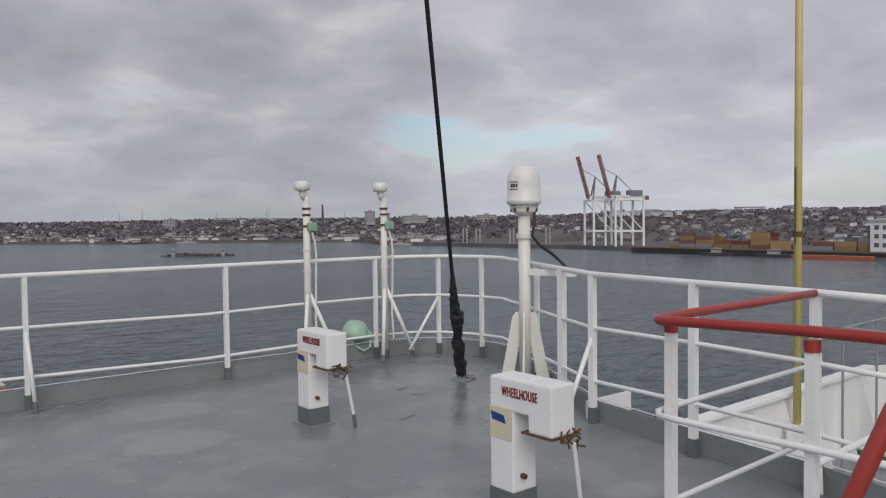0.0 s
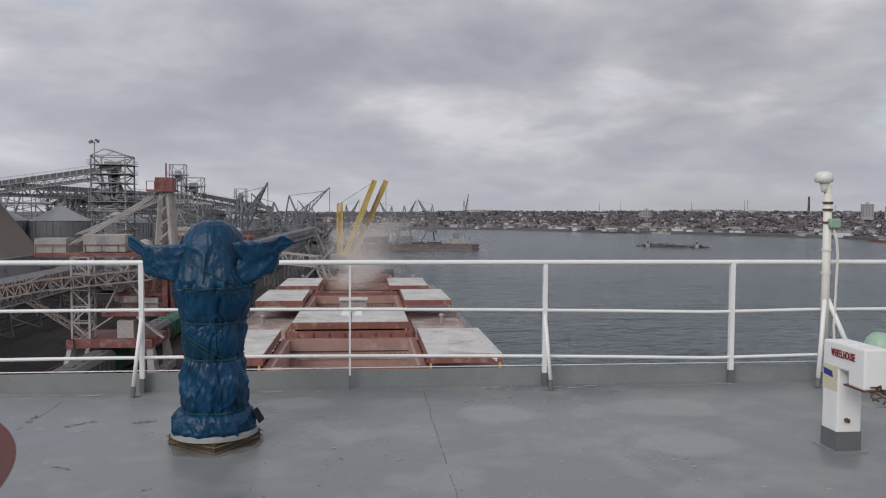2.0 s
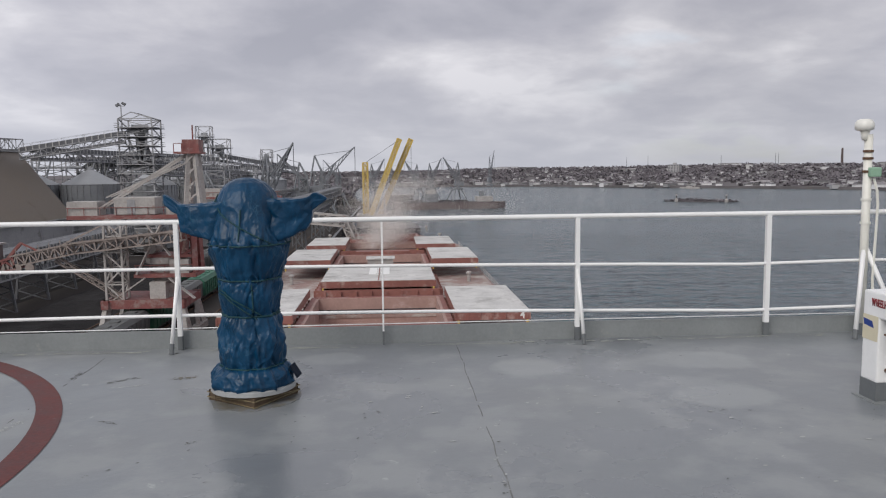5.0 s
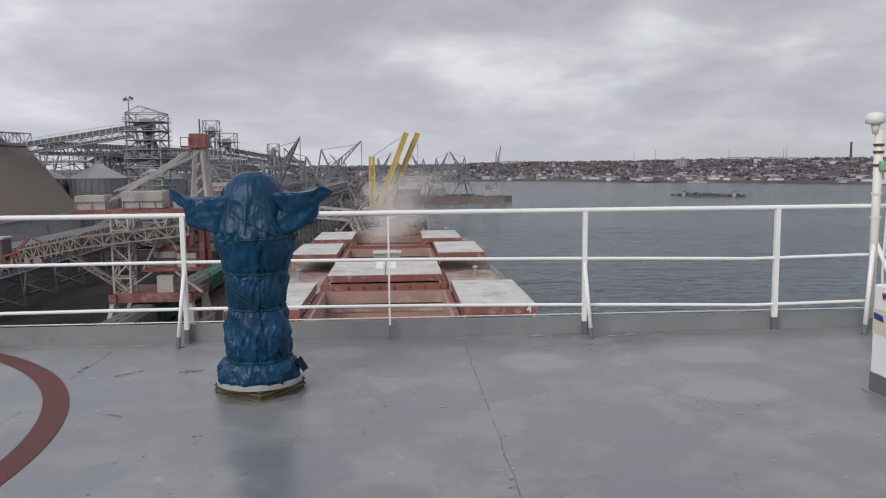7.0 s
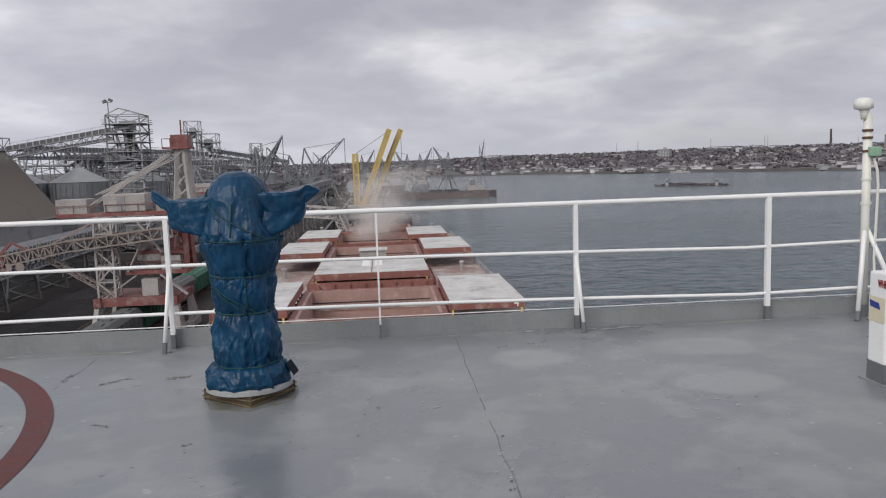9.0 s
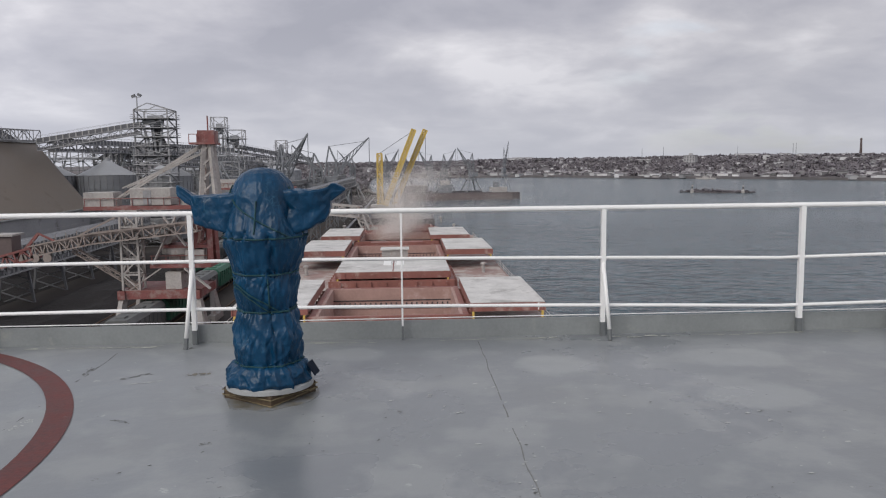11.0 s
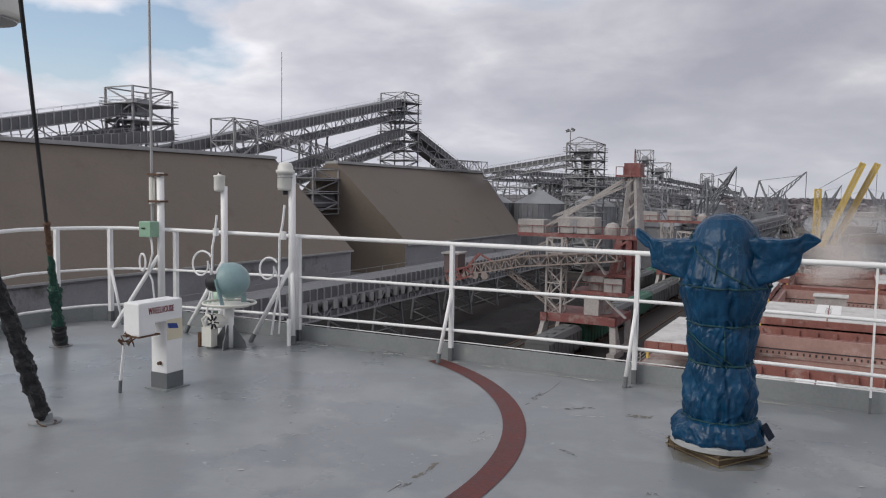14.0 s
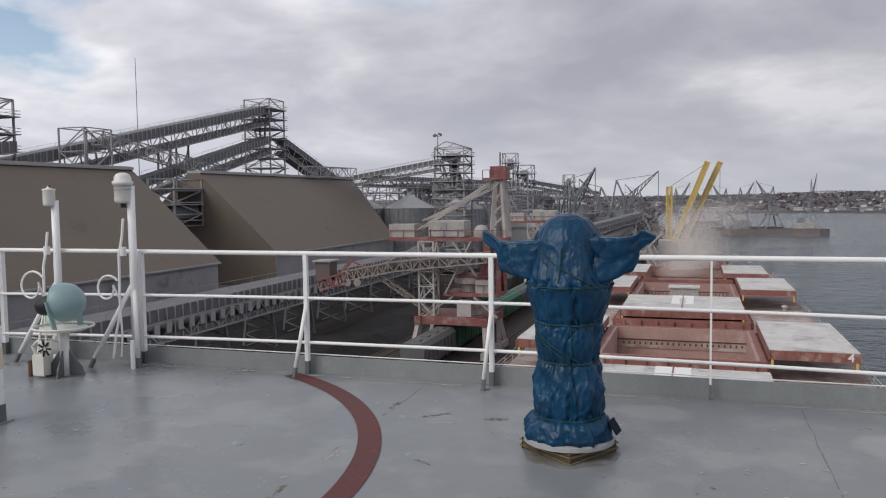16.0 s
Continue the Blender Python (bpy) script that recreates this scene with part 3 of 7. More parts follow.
# scuffs and chipped flecks scattered over the paint
for nm, mname, cnt, sc in (("dark_scuff", mat("dark_scuff", (0.085, 0.085, 0.08), 0.6, var=0.5, scale=20), 60, 0.3), ("pale_chip", mat("pale_chip", (0.42, 0.43, 0.42), 0.7, var=0.3, scale=20), 150, 0.5)):
    bm = bmesh.new()
    spots = [(random.uniform(-4.5, 3.2), random.uniform(3.0, 6.6)) for _ in range(9)]
    for k in range(cnt):
        if k % 3:
            cx, cy = spots[k % 9]
            cx, cy = cx + random.gauss(0, 0.35), cy + random.gauss(0, 0.3)
        else:
            cx, cy = random.uniform(-7.0, 4.0), random.uniform(2.0, 6.6)
        if not -7 < cx < 4 or not 1.5 < cy < 6.7:
            continue
        a0, L = random.gauss(0.3, 0.5), random.uniform(0.012, 0.05) * sc
        ring = []
        for q in range(7):
            a = q * 2 * math.pi / 7
            r1, r2 = L * random.uniform(0.6, 1.2) * math.cos(a), L * random.uniform(0.2, 0.5) * math.sin(a)
            ring.append(bm.verts.new((cx + r1 * math.cos(a0) - r2 * math.sin(a0), cy + r1 * math.sin(a0) + r2 * math.cos(a0), 0.0025)))
        bm.faces.new(ring)
    for k in range(25 if nm == "pale_chip" else 8):
        t = random.uniform(0, 1)
        cx, cy, L = 0.22 + random.gauss(0, 0.05), 3.7 + 1.1 * t, random.uniform(0.004, 0.011)
        bm.faces.new([bm.verts.new((cx + L * random.uniform(0.4, 1.2) * math.cos(q), cy + L * random.uniform(0.4, 1.2) * math.sin(q), 0.0032)) for q in [z * 1.047 for z in range(6)]])
    part(nm, bm, mname, deck)["kind"] = "stuff"

coaming = bmesh.new()
OUT2 = grown(EDGE, 0.062)
INN2 = grown(EDGE, 0.05)
rows_ = []
for (xi, yi), (xo, yo) in zip(INN2, OUT2):
    rows_.append([coaming.verts.new(c) for c in ((xi, yi, -0.12), (xo, yo, -0.12), (xo, yo, 0.15), (xi, yi, 0.15))])
for a, b in zip(rows_, rows_[1:]):
    for k in range(4):
        coaming.faces.new((a[k], a[(k + 1) % 4], b[(k + 1) % 4], b[k]))
coaming.faces.new(rows_[0])
coaming.faces.new(list(reversed(rows_[-1])))
part("coaming", coaming, "deck_grey", deck, "grey painted steel spray coaming")
# the scarred strip of paint along the coaming's foot
bm = bmesh.new()
for x in np.arange(-6.6, 4.4, 0.03):
    if noise.noise((x * 1.3, 0, 0)) + random.uniform(-0.4, 0.4) < -0.05:
        continue
    y, L = 6.74 + 0.03 * noise.noise((x * 3, 4, 0)) + random.uniform(-0.02, 0.02), random.uniform(0.015, 0.06)
    bm.faces.new([bm.verts.new((x + L * random.uniform(0.6, 1.1) * math.cos(q), y + 0.3 * L * random.uniform(0.4, 1.2) * math.sin(q), 0.003 + random.uniform(0, 0.001))) for q in [k * 1.047 for k in range(6)]])
part("paint_scar", bm, mat("chipped_pale_paint", (0.40, 0.41, 0.37), 0.7, var=0.3, scale=8), deck)["kind"] = "stuff"

# the ring painted on the deck
bm = bmesh.new()
prev = None
for i in range(61):
    a = radians(63 - 125 * i / 60)
    cur = [bm.verts.new((-5.15 + r * math.cos(a), 4.1 + r * math.sin(a), 0.004)) for r in (2.875 + 0.006 * noise.noise((i, 0, 0)), 3.025 + 0.006 * noise.noise((i, 5, 0)))]
    if prev:
        bm.faces.new((prev[0], prev[1], cur[1], cur[0]))
    prev = cur
part("painted_ring", bm, "line", deck, "worn red-brown painted arc")

# wheelhouse and lower house under the deck
bm = bmesh.new()
prism(bm, grown(EDGE, -0.12), -2.7, -0.125)
house = tagged(part("wheelhouse_block", bm, "white"), "white painted steel wheelhouse under the compass deck", "superstructure", kind="structure")
bm = mk(box, (-13.0, -9.0, -15.0), (10.0, 5.9, -2.7))
part("accommodation_block", bm, "white", house)

# bridge wing
wing = thing("bridge_wing", (10.0, 5.0, -2.6), "white steel bridge wing with bulwark and green grating", "bridge wing")
part("floor", mk(box, (-6.4, -4.0, -0.1), (5.4, 0.95, 0.0)), "deck", wing)
part("front_bulwark", mk(box, (-6.2, 0.85, 0.0), (4.6, 0.95, 1.3)), "white", wing)
bm = bmesh.new()
for k in range(9):
    a0, a1 = radians(90 - 10 * k), radians(80 - 10 * k)
    for a, b in ((a0, a1),):
        p0, p1 = (4.6 + 0.9 * math.cos(a), 0.0 + 0.9 * math.sin(a)), (4.6 + 0.9 * math.cos(b), 0.0 + 0.9 * math.sin(b))
        beam(bm, (*p0, 0.65), (*p1, 0.65), 0.08, 1.3)
box(bm, (5.42, -4.0, 0.0), (5.5, 0.0, 1.3))
part("end_bulwark", bm, "white", wing)
bm = bmesh.new()
beam(bm, (-6.2, 0.87, 1.32), (4.6, 0.87, 1.32), 0.22, 0.05)
part("cap_rail", bm, "white", wing)
for k in range(12):
    x = -5.8 + k * 0.9
    b2 = bmesh.new()
    v = [b2.verts.new(c) for c in ((x, 0.85, 0.02), (x, 0.5, 0.02), (x, 0.85, 1.25), (x + 0.02, 0.85, 0.02), (x + 0.02, 0.5, 0.02), (x + 0.02, 0.85, 1.25))]
    for fc in ((0, 1, 2), (5, 4, 3), (0, 3, 4, 1), (1, 4, 5, 2), (2, 5, 3, 0)):
        b2.faces.new([v[i] for i in fc])
    part("stay_plate", b2, "white", wing)
for k in range(22):
    part("grating_bar", mk(box, (3.2 + k * 0.09, -0.9, 0.05), (3.24 + k * 0.09, 0.65, 0.09)), "grating", wing)
bm = bmesh.new()
for x in (2.6, 3.9, 5.2):
    tube(bm, (x, 0.5, 0.0), (x, 0.5, 2.25), 0.02, n=6)
    tube(bm, (x, -1.2, 0.0), (x, -1.2, 2.25), 0.02, n=6)
for y in (0.5, -0.35, -1.2):
    tube(bm, (2.6, y, 2.25), (5.2, y, 2.25), 0.018, n=6)
for x in (2.6, 3.9, 5.2):
    tube(bm, (x, 0.5, 2.25), (x, -1.2, 2.25), 0.018, n=6)
part("awning_frame", bm, mat("galvanised_pipe", (0.35, 0.37, 0.38), 0.4, metal=0.6), wing, "grey pipe awning frame")

ypole = thing("signal_pole", (11.4, 5.65, -2.6), "tall yellow painted pole on the bridge wing", "pole")
part("pole", mk(tube, (0, 0, 0.0), (0, 0, 11.5), 0.062, 0.05, 14), "yellow_pole", ypole, smooth=True)
part("foot", mk(box, (-0.12, -0.1, 0), (0.12, 0.1, 0.9)), "white", ypole)
bm = mk(tube, (0.0, 0, 3.72), (0.0, 0, 3.8), 0.075, None, 12)
tube(bm, (-0.09, 0, 3.6), (-0.09, 0, 4.75), 0.012, n=6)
part("halyard_cleat", bm, "rust", ypole)

# ---------------- railing ----------------
railing = thing("ship_railing", (0, 0, 0), "white painted steel guard railing round the compass deck", "railing")
EDGE_FINE = [(x, y) for x, y in EDGE if x < -6.5] + [(x, 6.8) for x in np.linspace(-6.3, 3.6, 12)] + [(x, y) for x, y in EDGE if x > 3.7]


def bar_height(x, y, which):
    """The bars follow the deck's camber along the front and rise again along the sides."""
    if x > 3.4:
        t = max(0.0, min(1.0, (6.0 - y) / 3.3))
        return (0.635 + 0.055 * t, 0.235 + 0.09 * t)[which]
    return (0.67 - 0.0023 * (x + 2) ** 2, 0.285 - 0.0029 * (x + 2) ** 2)[which]


part("top_rail", mk(sweep, [(x, y, 1.05) for x, y in EDGE_FINE], 0.021, 10), "white", railing, smooth=True)
for w, nm in ((0, "middle_rail"), (1, "lower_rail")):
    part(nm, mk(sweep, [(x, y, bar_height(x, y, w)) for x, y in EDGE_FINE], 0.014, 10), "white", railing, smooth=True)
part("foot_wire", mk(sweep, [(x, y, 0.165) for x, y in OUT2], 0.005, 5), "white", railing)


def post(x, y, brace=None, r=0.024, z1=1.045):
    p = part("post", mk(beam, (x, y, 0.1), (x, y, z1), 1.5 * r, 1.5 * r), "white", railing)
    part("post_foot", mk(box, (x - r * 0.8, y - r * 0.8, 0.0), (x + r * 0.8, y + r * 0.8, 0.115)), "grey_base", p)
    if brace:
        dx, dy = brace
        b = part("brace", mk(tube, (x + dx * 0.92, y + dy * 0.92, 0.08), (x, y, 0.62), 0.017, None, 8), "white", railing, smooth=True)
        part("brace_foot", mk(tube, (x + dx, y + dy, 0.0), (x + dx * 0.9, y + dy * 0.9, 0.085), 0.02, None, 8), "grey_base", b)


IN = (0.02, -0.17)
post(2.90, 6.8, r=0.026)
post(1.255, 6.8, IN)
post(-0.38, 6.8, r=0.010)
post(-2.04, 6.8, (-0.03, -0.17))
post(-3.69, 6.8, (-0.04, -0.17))
post(-5.40, 6.8, r=0.028)
post(-7.10, 6.82, r=0.03)
post(-7.9, 6.62, (0.3, -0.1), r=0.03)
post(-8.10, 6.1, r=0.03)
post(4.55, 6.8)
post(5.2, 6.55, (-0.42, 0.02))
post(5.37, 6.05)
post(4.8, 4.72)
post(4.48, 4.15, r=0.035)
post(4.18, 3.6, (-0.35, -0.02), r=0.03)
post(4.02, 2.7, r=0.03)
post(3.9, 1.92, (-0.2, -0.12), r=0.03)
for k in range(4):
    x, y = -7.6 + 0.55 * (k > 0), 4.72 - 1.3 * k
    post({0: -7.6, 1: -6.98, 2: -6.78, 3: -6.6}[k], {0: 4.72, 1: 3.6, 2: 2.4, 3: 0.8}[k], r=0.03)

# red-topped guard round the ladder opening
guard = thing("ladder_guard", (2.5, 1.9, 0), "white ladder guard rail with a red painted top rail", "railing")
part("top_rail", mk(sweep, [(1.48, 0.02, 1.05), (0.8, 0.0, 1.05), (0.09, -0.005, 1.05), (0.0, -0.015, 1.05), (-0.045, -0.055, 1.05), (-0.055, -0.13, 1.055), (-0.045, -0.62, 1.068), (-0.02, -1.5, 1.07), (0.0, -2.2, 1.07)], 0.0195, 12), "red", guard, "red painted top rail", smooth=True)
for z in (0.685, 0.30):
    part("guard_bar", mk(sweep, [(1.4, 0.02, z), (0.09, -0.005, z), (0.0, -0.015, z), (-0.05, -0.055, z), (-0.06, -0.14, z), (-0.055, -0.62, z), (-0.03, -2.2, z)], 0.013, 8), "white", guard, smooth=True)
for x, y in ((0.02, -0.06), (-0.03, -0.63), (-0.02, -1.5)):
    p = part("post", mk(box, (x - 0.020, y - 0.017, 0), (x + 0.020, y + 0.017, 1.03)), "white", guard)
    part("post_cap", mk(tube, (x, y, 1.0), (x, y, 1.04), 0.0275, None, 12), "red", p)
part("cross_bar", mk(tube, (-0.03, -0.63, 0.62), (1.4, -0.6, 0.62), 0.013, None, 8), "white", guard)
part("ladder_handrail", mk(sweep, [(-1.105, -0.84, 0.0), (-0.715, -1.13, 1.02), (-0.66, -1.18, 1.12), (-0.50, -1.26, 1.16), (-0.02, -1.4, 1.05)], 0.0205, 12), "red", guard, "red sloping ladder handrail", smooth=True)
part("corner_plate", mk(box, (1.74, 1.80, -0.05), (2.25, 1.815, 0.13)), "white", guard)

# ---------------- things on the compass deck ----------------
CORDS = (0.232, 0.552, 0.784, 1.003)
crease_rng = random.Random(11)
CREASES = []
for zc in CORDS:                       # gathers that fan out from the cords
    for _ in range(34):
        up_ = crease_rng.choice((-1, 1))
        CREASES.append((crease_rng.uniform(0, 6.283), zc, crease_rng.gauss(0, 0.35), up_, crease_rng.uniform(0.06, 0.17), crease_rng.uniform(0.005, 0.010), crease_rng.choice((-0.016, 0.009)) * crease_rng.uniform(0.4, 1.2)))
for _ in range(110):                    # long slack folds anywhere
    CREASES.append((crease_rng.uniform(0, 6.283), crease_rng.uniform(0.1, 1.35), crease_rng.gauss(0, 1.1), 1, crease_rng.uniform(0.08, 0.22), crease_rng.uniform(0.004, 0.009), crease_rng.choice((-0.013, 0.009)) * crease_rng.uniform(0.3, 1.1)))


for z0, z1, cnt in ((0.79, 1.0, 20), (0.56, 0.78, 18), (0.24, 0.55, 16), (1.02, 1.3, 10)):
    for _ in range(cnt):               # upright pleats that run from cord to cord
        CREASES.append((crease_rng.uniform(0, 6.283), z0 - 0.01, crease_rng.gauss(0, 0.12), 1, (z1 - z0) * crease_rng.uniform(0.85, 1.1), crease_rng.uniform(0.006, 0.012), crease_rng.choice((-0.013, 0.007)) * crease_rng.uniform(0.5, 1.0)))


def crease_at(a, z):
    """Depth, in metres, of all the creases of the cloth at the angle a and the height z."""
    w = 0.0
    for a0, z0, lean, up_, ln, wd, amp in CREASES:
        v = (z - z0) * up_
        if v < -0.01 or v > ln:
            continue
        u = ((a - a0 + math.pi) % (2 * math.pi) - math.pi) * 0.21 - lean * v + 0.02 * math.sin(v * 30 + a0)
        if abs(u) > wd * 4:
            continue
        fade = (1 - v / ln) if ln < 0.175 else math.sin(math.pi * min(1, max(0, v / ln)))
        w += amp * fade / (1 + (u / wd) ** 2) ** 1.5
    return w


def ridge(p):
    """Sharp-crested crumple, about 0 to 1."""
    return 1.0 - 2.2 * abs(noise.noise(p))


def cover_wobble(a, z):
    """Slack, crumpled sheet gathered at the cords; the single creases come on top."""
    c, s = math.cos(a), math.sin(a)
    q = 0.5 * noise.noise((2 * c, 2 * s, z * 4 + 9))
    w = 0.05 * noise.noise((1.7 * c, 1.7 * s, z * 3.0))
    w += 0.060 * (ridge((2.0 * c + q, 2.0 * s + z * 2.0, z * 4.0)) - 0.6)
    w += 0.040 * (ridge((3.6 * c + z * 2.5, 3.6 * s + q * 2, z * 5.5)) - 0.6)
    slack = math.exp(-((z - 0.37) / 0.13) ** 2) + 0.8 * math.exp(-((z - 0.15) / 0.06) ** 2) + 0.35
    w += slack * 0.055 * (ridge((2.9 * c + z * 1.5, 2.9 * s + q * 3, z * 3.2)) - 0.6)
    w += slack * 0.012 * (ridge((5 * c - z * 4, 5 * s + q * 3, z * 11)) - 0.6)
    full = math.exp(-((z - 0.38) / 0.12) ** 4)            # the ballooned part between the two lower cords
    w += full * (0.065 * (ridge((1.6 * c + 3, 1.6 * s + z * 5.0, z * 3.0 + q)) - 0.6) + 0.04 * (ridge((3.3 * c + z * 6.0, 3.3 * s - z * 3.0, z * 6.5)) - 0.6))
    skirt = math.exp(-((z - 0.14) / 0.055) ** 4)
    w += skirt * 0.045 * (ridge((2.2 * c, 2.2 * s + z * 9.0, z * 9.0 + q)) - 0.6)
    w *= 1.0 - 0.55 * max(0.0, min(1.0, (z - 1.08) / 0.1))   # drawn tight over the domed top
    for zc in CORDS:
        near = math.exp(-abs(z - zc) / 0.085)
        if near > 0.03:
            w += near * (0.07 * (ridge((4.6 * c + q, 4.6 * s + 3 * zc, (z - zc) * 2.5 + zc)) - 0.6) - 0.02)
    return 1.0 + w + crease_at(a, z) / 0.21 * (0.5 if z > 1.12 else 1.0)


binnacle = thing("compass_binnacle", (-1.2, 5.38, 0.0), "magnetic compass under a tied blue tarpaulin cover", "compass")
prof = [(0.20, 0.085), (0.258, 0.09), (0.272, 0.12), (0.268, 0.155), (0.252, 0.19), (0.228, 0.215), (0.203, 0.228), (0.202, 0.24), (0.211, 0.275), (0.219, 0.34), (0.218, 0.41), (0.205, 0.475), (0.190, 0.53), (0.179, 0.55), (0.179, 0.562), (0.188, 0.60), (0.202, 0.68), (0.201, 0.74), (0.198, 0.775), (0.198, 0.79), (0.215, 0.84), (0.233, 0.91), (0.248, 0.975), (0.252, 0.998), (0.252, 1.01), (0.248, 1.05), (0.228, 1.12), (0.204, 1.20), (0.190, 1.27), (0.163, 1.33), (0.125, 1.375), (0.078, 1.402), (0.028, 1.412)]
fine_prof = []
for (r0, z0), (r1, z1) in zip(prof, prof[1:]):
    for k in range(5):
        fine_prof.append((r0 + (r1 - r0) * k / 5, z0 + (z1 - z0) * k / 5))
fine_prof.append(prof[-1])
cover = part("cover", mk(lathe, fine_prof, 240, None, cover_wobble), "tarp", binnacle, "blue tarpaulin cover with folds", smooth=True)
# distance from the axis, top, underside and half depth along each sleeve
ARM_PORT = [(0.10, 1.27, 1.00, 0.13), (0.22, 1.262, 1.032, 0.13), (0.33, 1.252, 1.055, 0.105), (0.405, 1.25, 1.08, 0.065), (0.418, 1.252, 1.16, 0.055), (0.428, 1.258, 1.19, 0.045), (0.46, 1.285, 1.205, 0.04), (0.505, 1.315, 1.242, 0.035), (0.515, 1.308, 1.258, 0.02)]
ARM_STARBOARD = [(0.10, 1.285, 1.00, 0.13), (0.22, 1.282, 1.02, 0.13), (0.30, 1.275, 1.045, 0.11), (0.375, 1.285, 1.085, 0.075), (0.398, 1.298, 1.13, 0.06), (0.41, 1.312, 1.20, 0.05), (0.44, 1.315, 1.225, 0.042), (0.475, 1.295, 1.25, 0.03), (0.497, 1.279, 1.270, 0.012)]
for sgn, ARM in ((-1, ARM_PORT), (1, ARM_STARBOARD)):
    bm = bmesh.new()
    rings = []
    pts = []
    for (a0, b0) in zip(ARM, ARM[1:]):
        for k in range(8):
            pts.append([u + (v - u) * k / 8 for u, v in zip(a0, b0)])
    pts.append(list(ARM[-1]))
    for d, zt, zb, dd in pts:
        ring = []
        zc, hh = (zt + zb) / 2, (zt - zb) / 2
        for k in range(72):
            a = 2 * math.pi * k / 72
            c, s = math.cos(a), math.sin(a)
            sq = 1.0 / max(abs(c), abs(s)) ** 0.92
            wv = 0.97 + 0.06 * noise.noise((2 * c + sgn * 4, 2 * s, d * 7)) + 0.09 * (ridge((1.2 * c + d * 5, 1.2 * s + sgn, d * 5)) - 0.6) + 0.05 * (ridge((2.6 * c + sgn, 2.6 * s + d * 8, d * 9)) - 0.6)
            ring.append(bm.verts.new((sgn * d, dd * sq * wv * c, zc + hh * sq * wv * s)))
        rings.append(ring)
    for a, b in zip(rings, rings[1:]):
        for k in range(72):
            bm.faces.new((a[k], a[(k + 1) % 72], b[(k + 1) % 72], b[k]))
    bm.faces.new(rings[-1])
    part("sleeve", bm, "tarp", binnacle, "blue tarpaulin sleeve over a corrector sphere", smooth=True)


def cord_round(z, r, tilt=0.0, ph=0.0):
    pts = []
    for k in range(49):
        a = 2 * math.pi * k / 48
        zz = z + tilt * math.sin(a + ph)
        pts.append((r * cover_wobble(a, zz) * 1.018 * math.cos(a), r * cover_wobble(a, zz) * 1.018 * math.sin(a), zz))
    return pts


for z, r, tl in ((1.003, 0.254, 0.004), (0.784, 0.1995, 0.004), (0.558, 0.181, 0.006), (0.546, 0.181, -0.006), (0.232, 0.2045, 0.004)):
    part("cord", mk(sweep, cord_round(z, r, tl), 0.0052, 8), "rope_green", binnacle)


def cover_radius(z):
    for (r0, z0), (r1, z1) in zip(prof, prof[1:]):
        if z0 <= z <= z1:
            return r0 + (r1 - r0) * (z - z0) / max(z1 - z0, 1e-6)
    return 0.05


def cord_path(a0, z0, a1, z1):
    pts = []
    for k in range(25):
        t = k / 24
        a, z = radians(a0 + (a1 - a0) * t), z0 + (z1 - z0) * t
        r = cover_radius(z) * cover_wobble(a, z) * 1.015 + 0.003
        pts.append((r * math.cos(a), r * math.sin(a), z))
    return pts


for a0, z0, a1, z1 in ((195, 1.28, 315, 1.0), (200, 1.02, 190, 1.31), (340, 1.02, 335, 1.30), (205, 0.76, 300, 0.56), (215, 0.72, 290, 0.54), (268, 1.22, 266, 1.03), (282, 0.76, 284, 0.58)):
    part("cord", mk(sweep, cord_path(a0, z0, a1, z1), 0.0045, 7), "rope_green", binnacle)
bm = mk(box, (-0.02, -0.045, -0.006), (0.07, 0.035, 0.006), pose(0.262, -0.03, 0.20, 8, 58, -6))
bevelled(bm, 0.004)
part("loose_flap", bm, mat("dark_canvas", (0.005, 0.010, 0.022), 0.75, var=0.3, spec=0.2), binnacle)
part("flange", mk(lathe, [(0.255, 0.066), (0.268, 0.07), (0.268, 0.095), (0.258, 0.10)], 40), mat("pale_grey_flange", (0.33, 0.34, 0.34), 0.5, var=0.2, scale=8), binnacle, "pale grey ring flange", smooth=False)
for k in range(4):
    mm = pose(0, 0, 0, 0, 0, 90 * k - 35)
    bm = mk(box, (-0.193, -0.195, 0.0), (0.193, -0.14, 0.066), mm)
    bevelled(bm, 0.006)
    part("plinth_board", bm, "wood", binnacle, "weathered wooden plinth board")
for zc, tl in ((0.018, 0.008), (0.038, -0.01), (0.052, 0.006)):
    pts = [(0.292 * math.cos(radians(90 * k + 10)), 0.292 * math.sin(radians(90 * k + 10)), zc + tl * (-1) ** k) for k in range(5)]
    part("lashing", mk(sweep, pts, 0.0035, 5), mat("frayed_yellow_line", (0.20, 0.16, 0.09), 0.85, var=0.4, scale=15), binnacle)
bm = bmesh.new()
prism(bm, [(0.30 * (1 + 0.22 * noise.noise((math.cos(k / 5), math.sin(k / 5), 7))) * math.cos(k * math.pi / 16), 0.33 * (1 + 0.25 * noise.noise((math.cos(k / 3), math.sin(k / 3), 2))) * math.sin(k * math.pi / 16)) for k in range(32)], 0.0005, 0.003)
part("rust_stain", bm, mat("rusty_deck_stain", (0.155, 0.145, 0.118), 0.4, var=0.5, scale=12, dirt=(0.19, 0.20, 0.21), amount=0.85, dscale=10), binnacle)


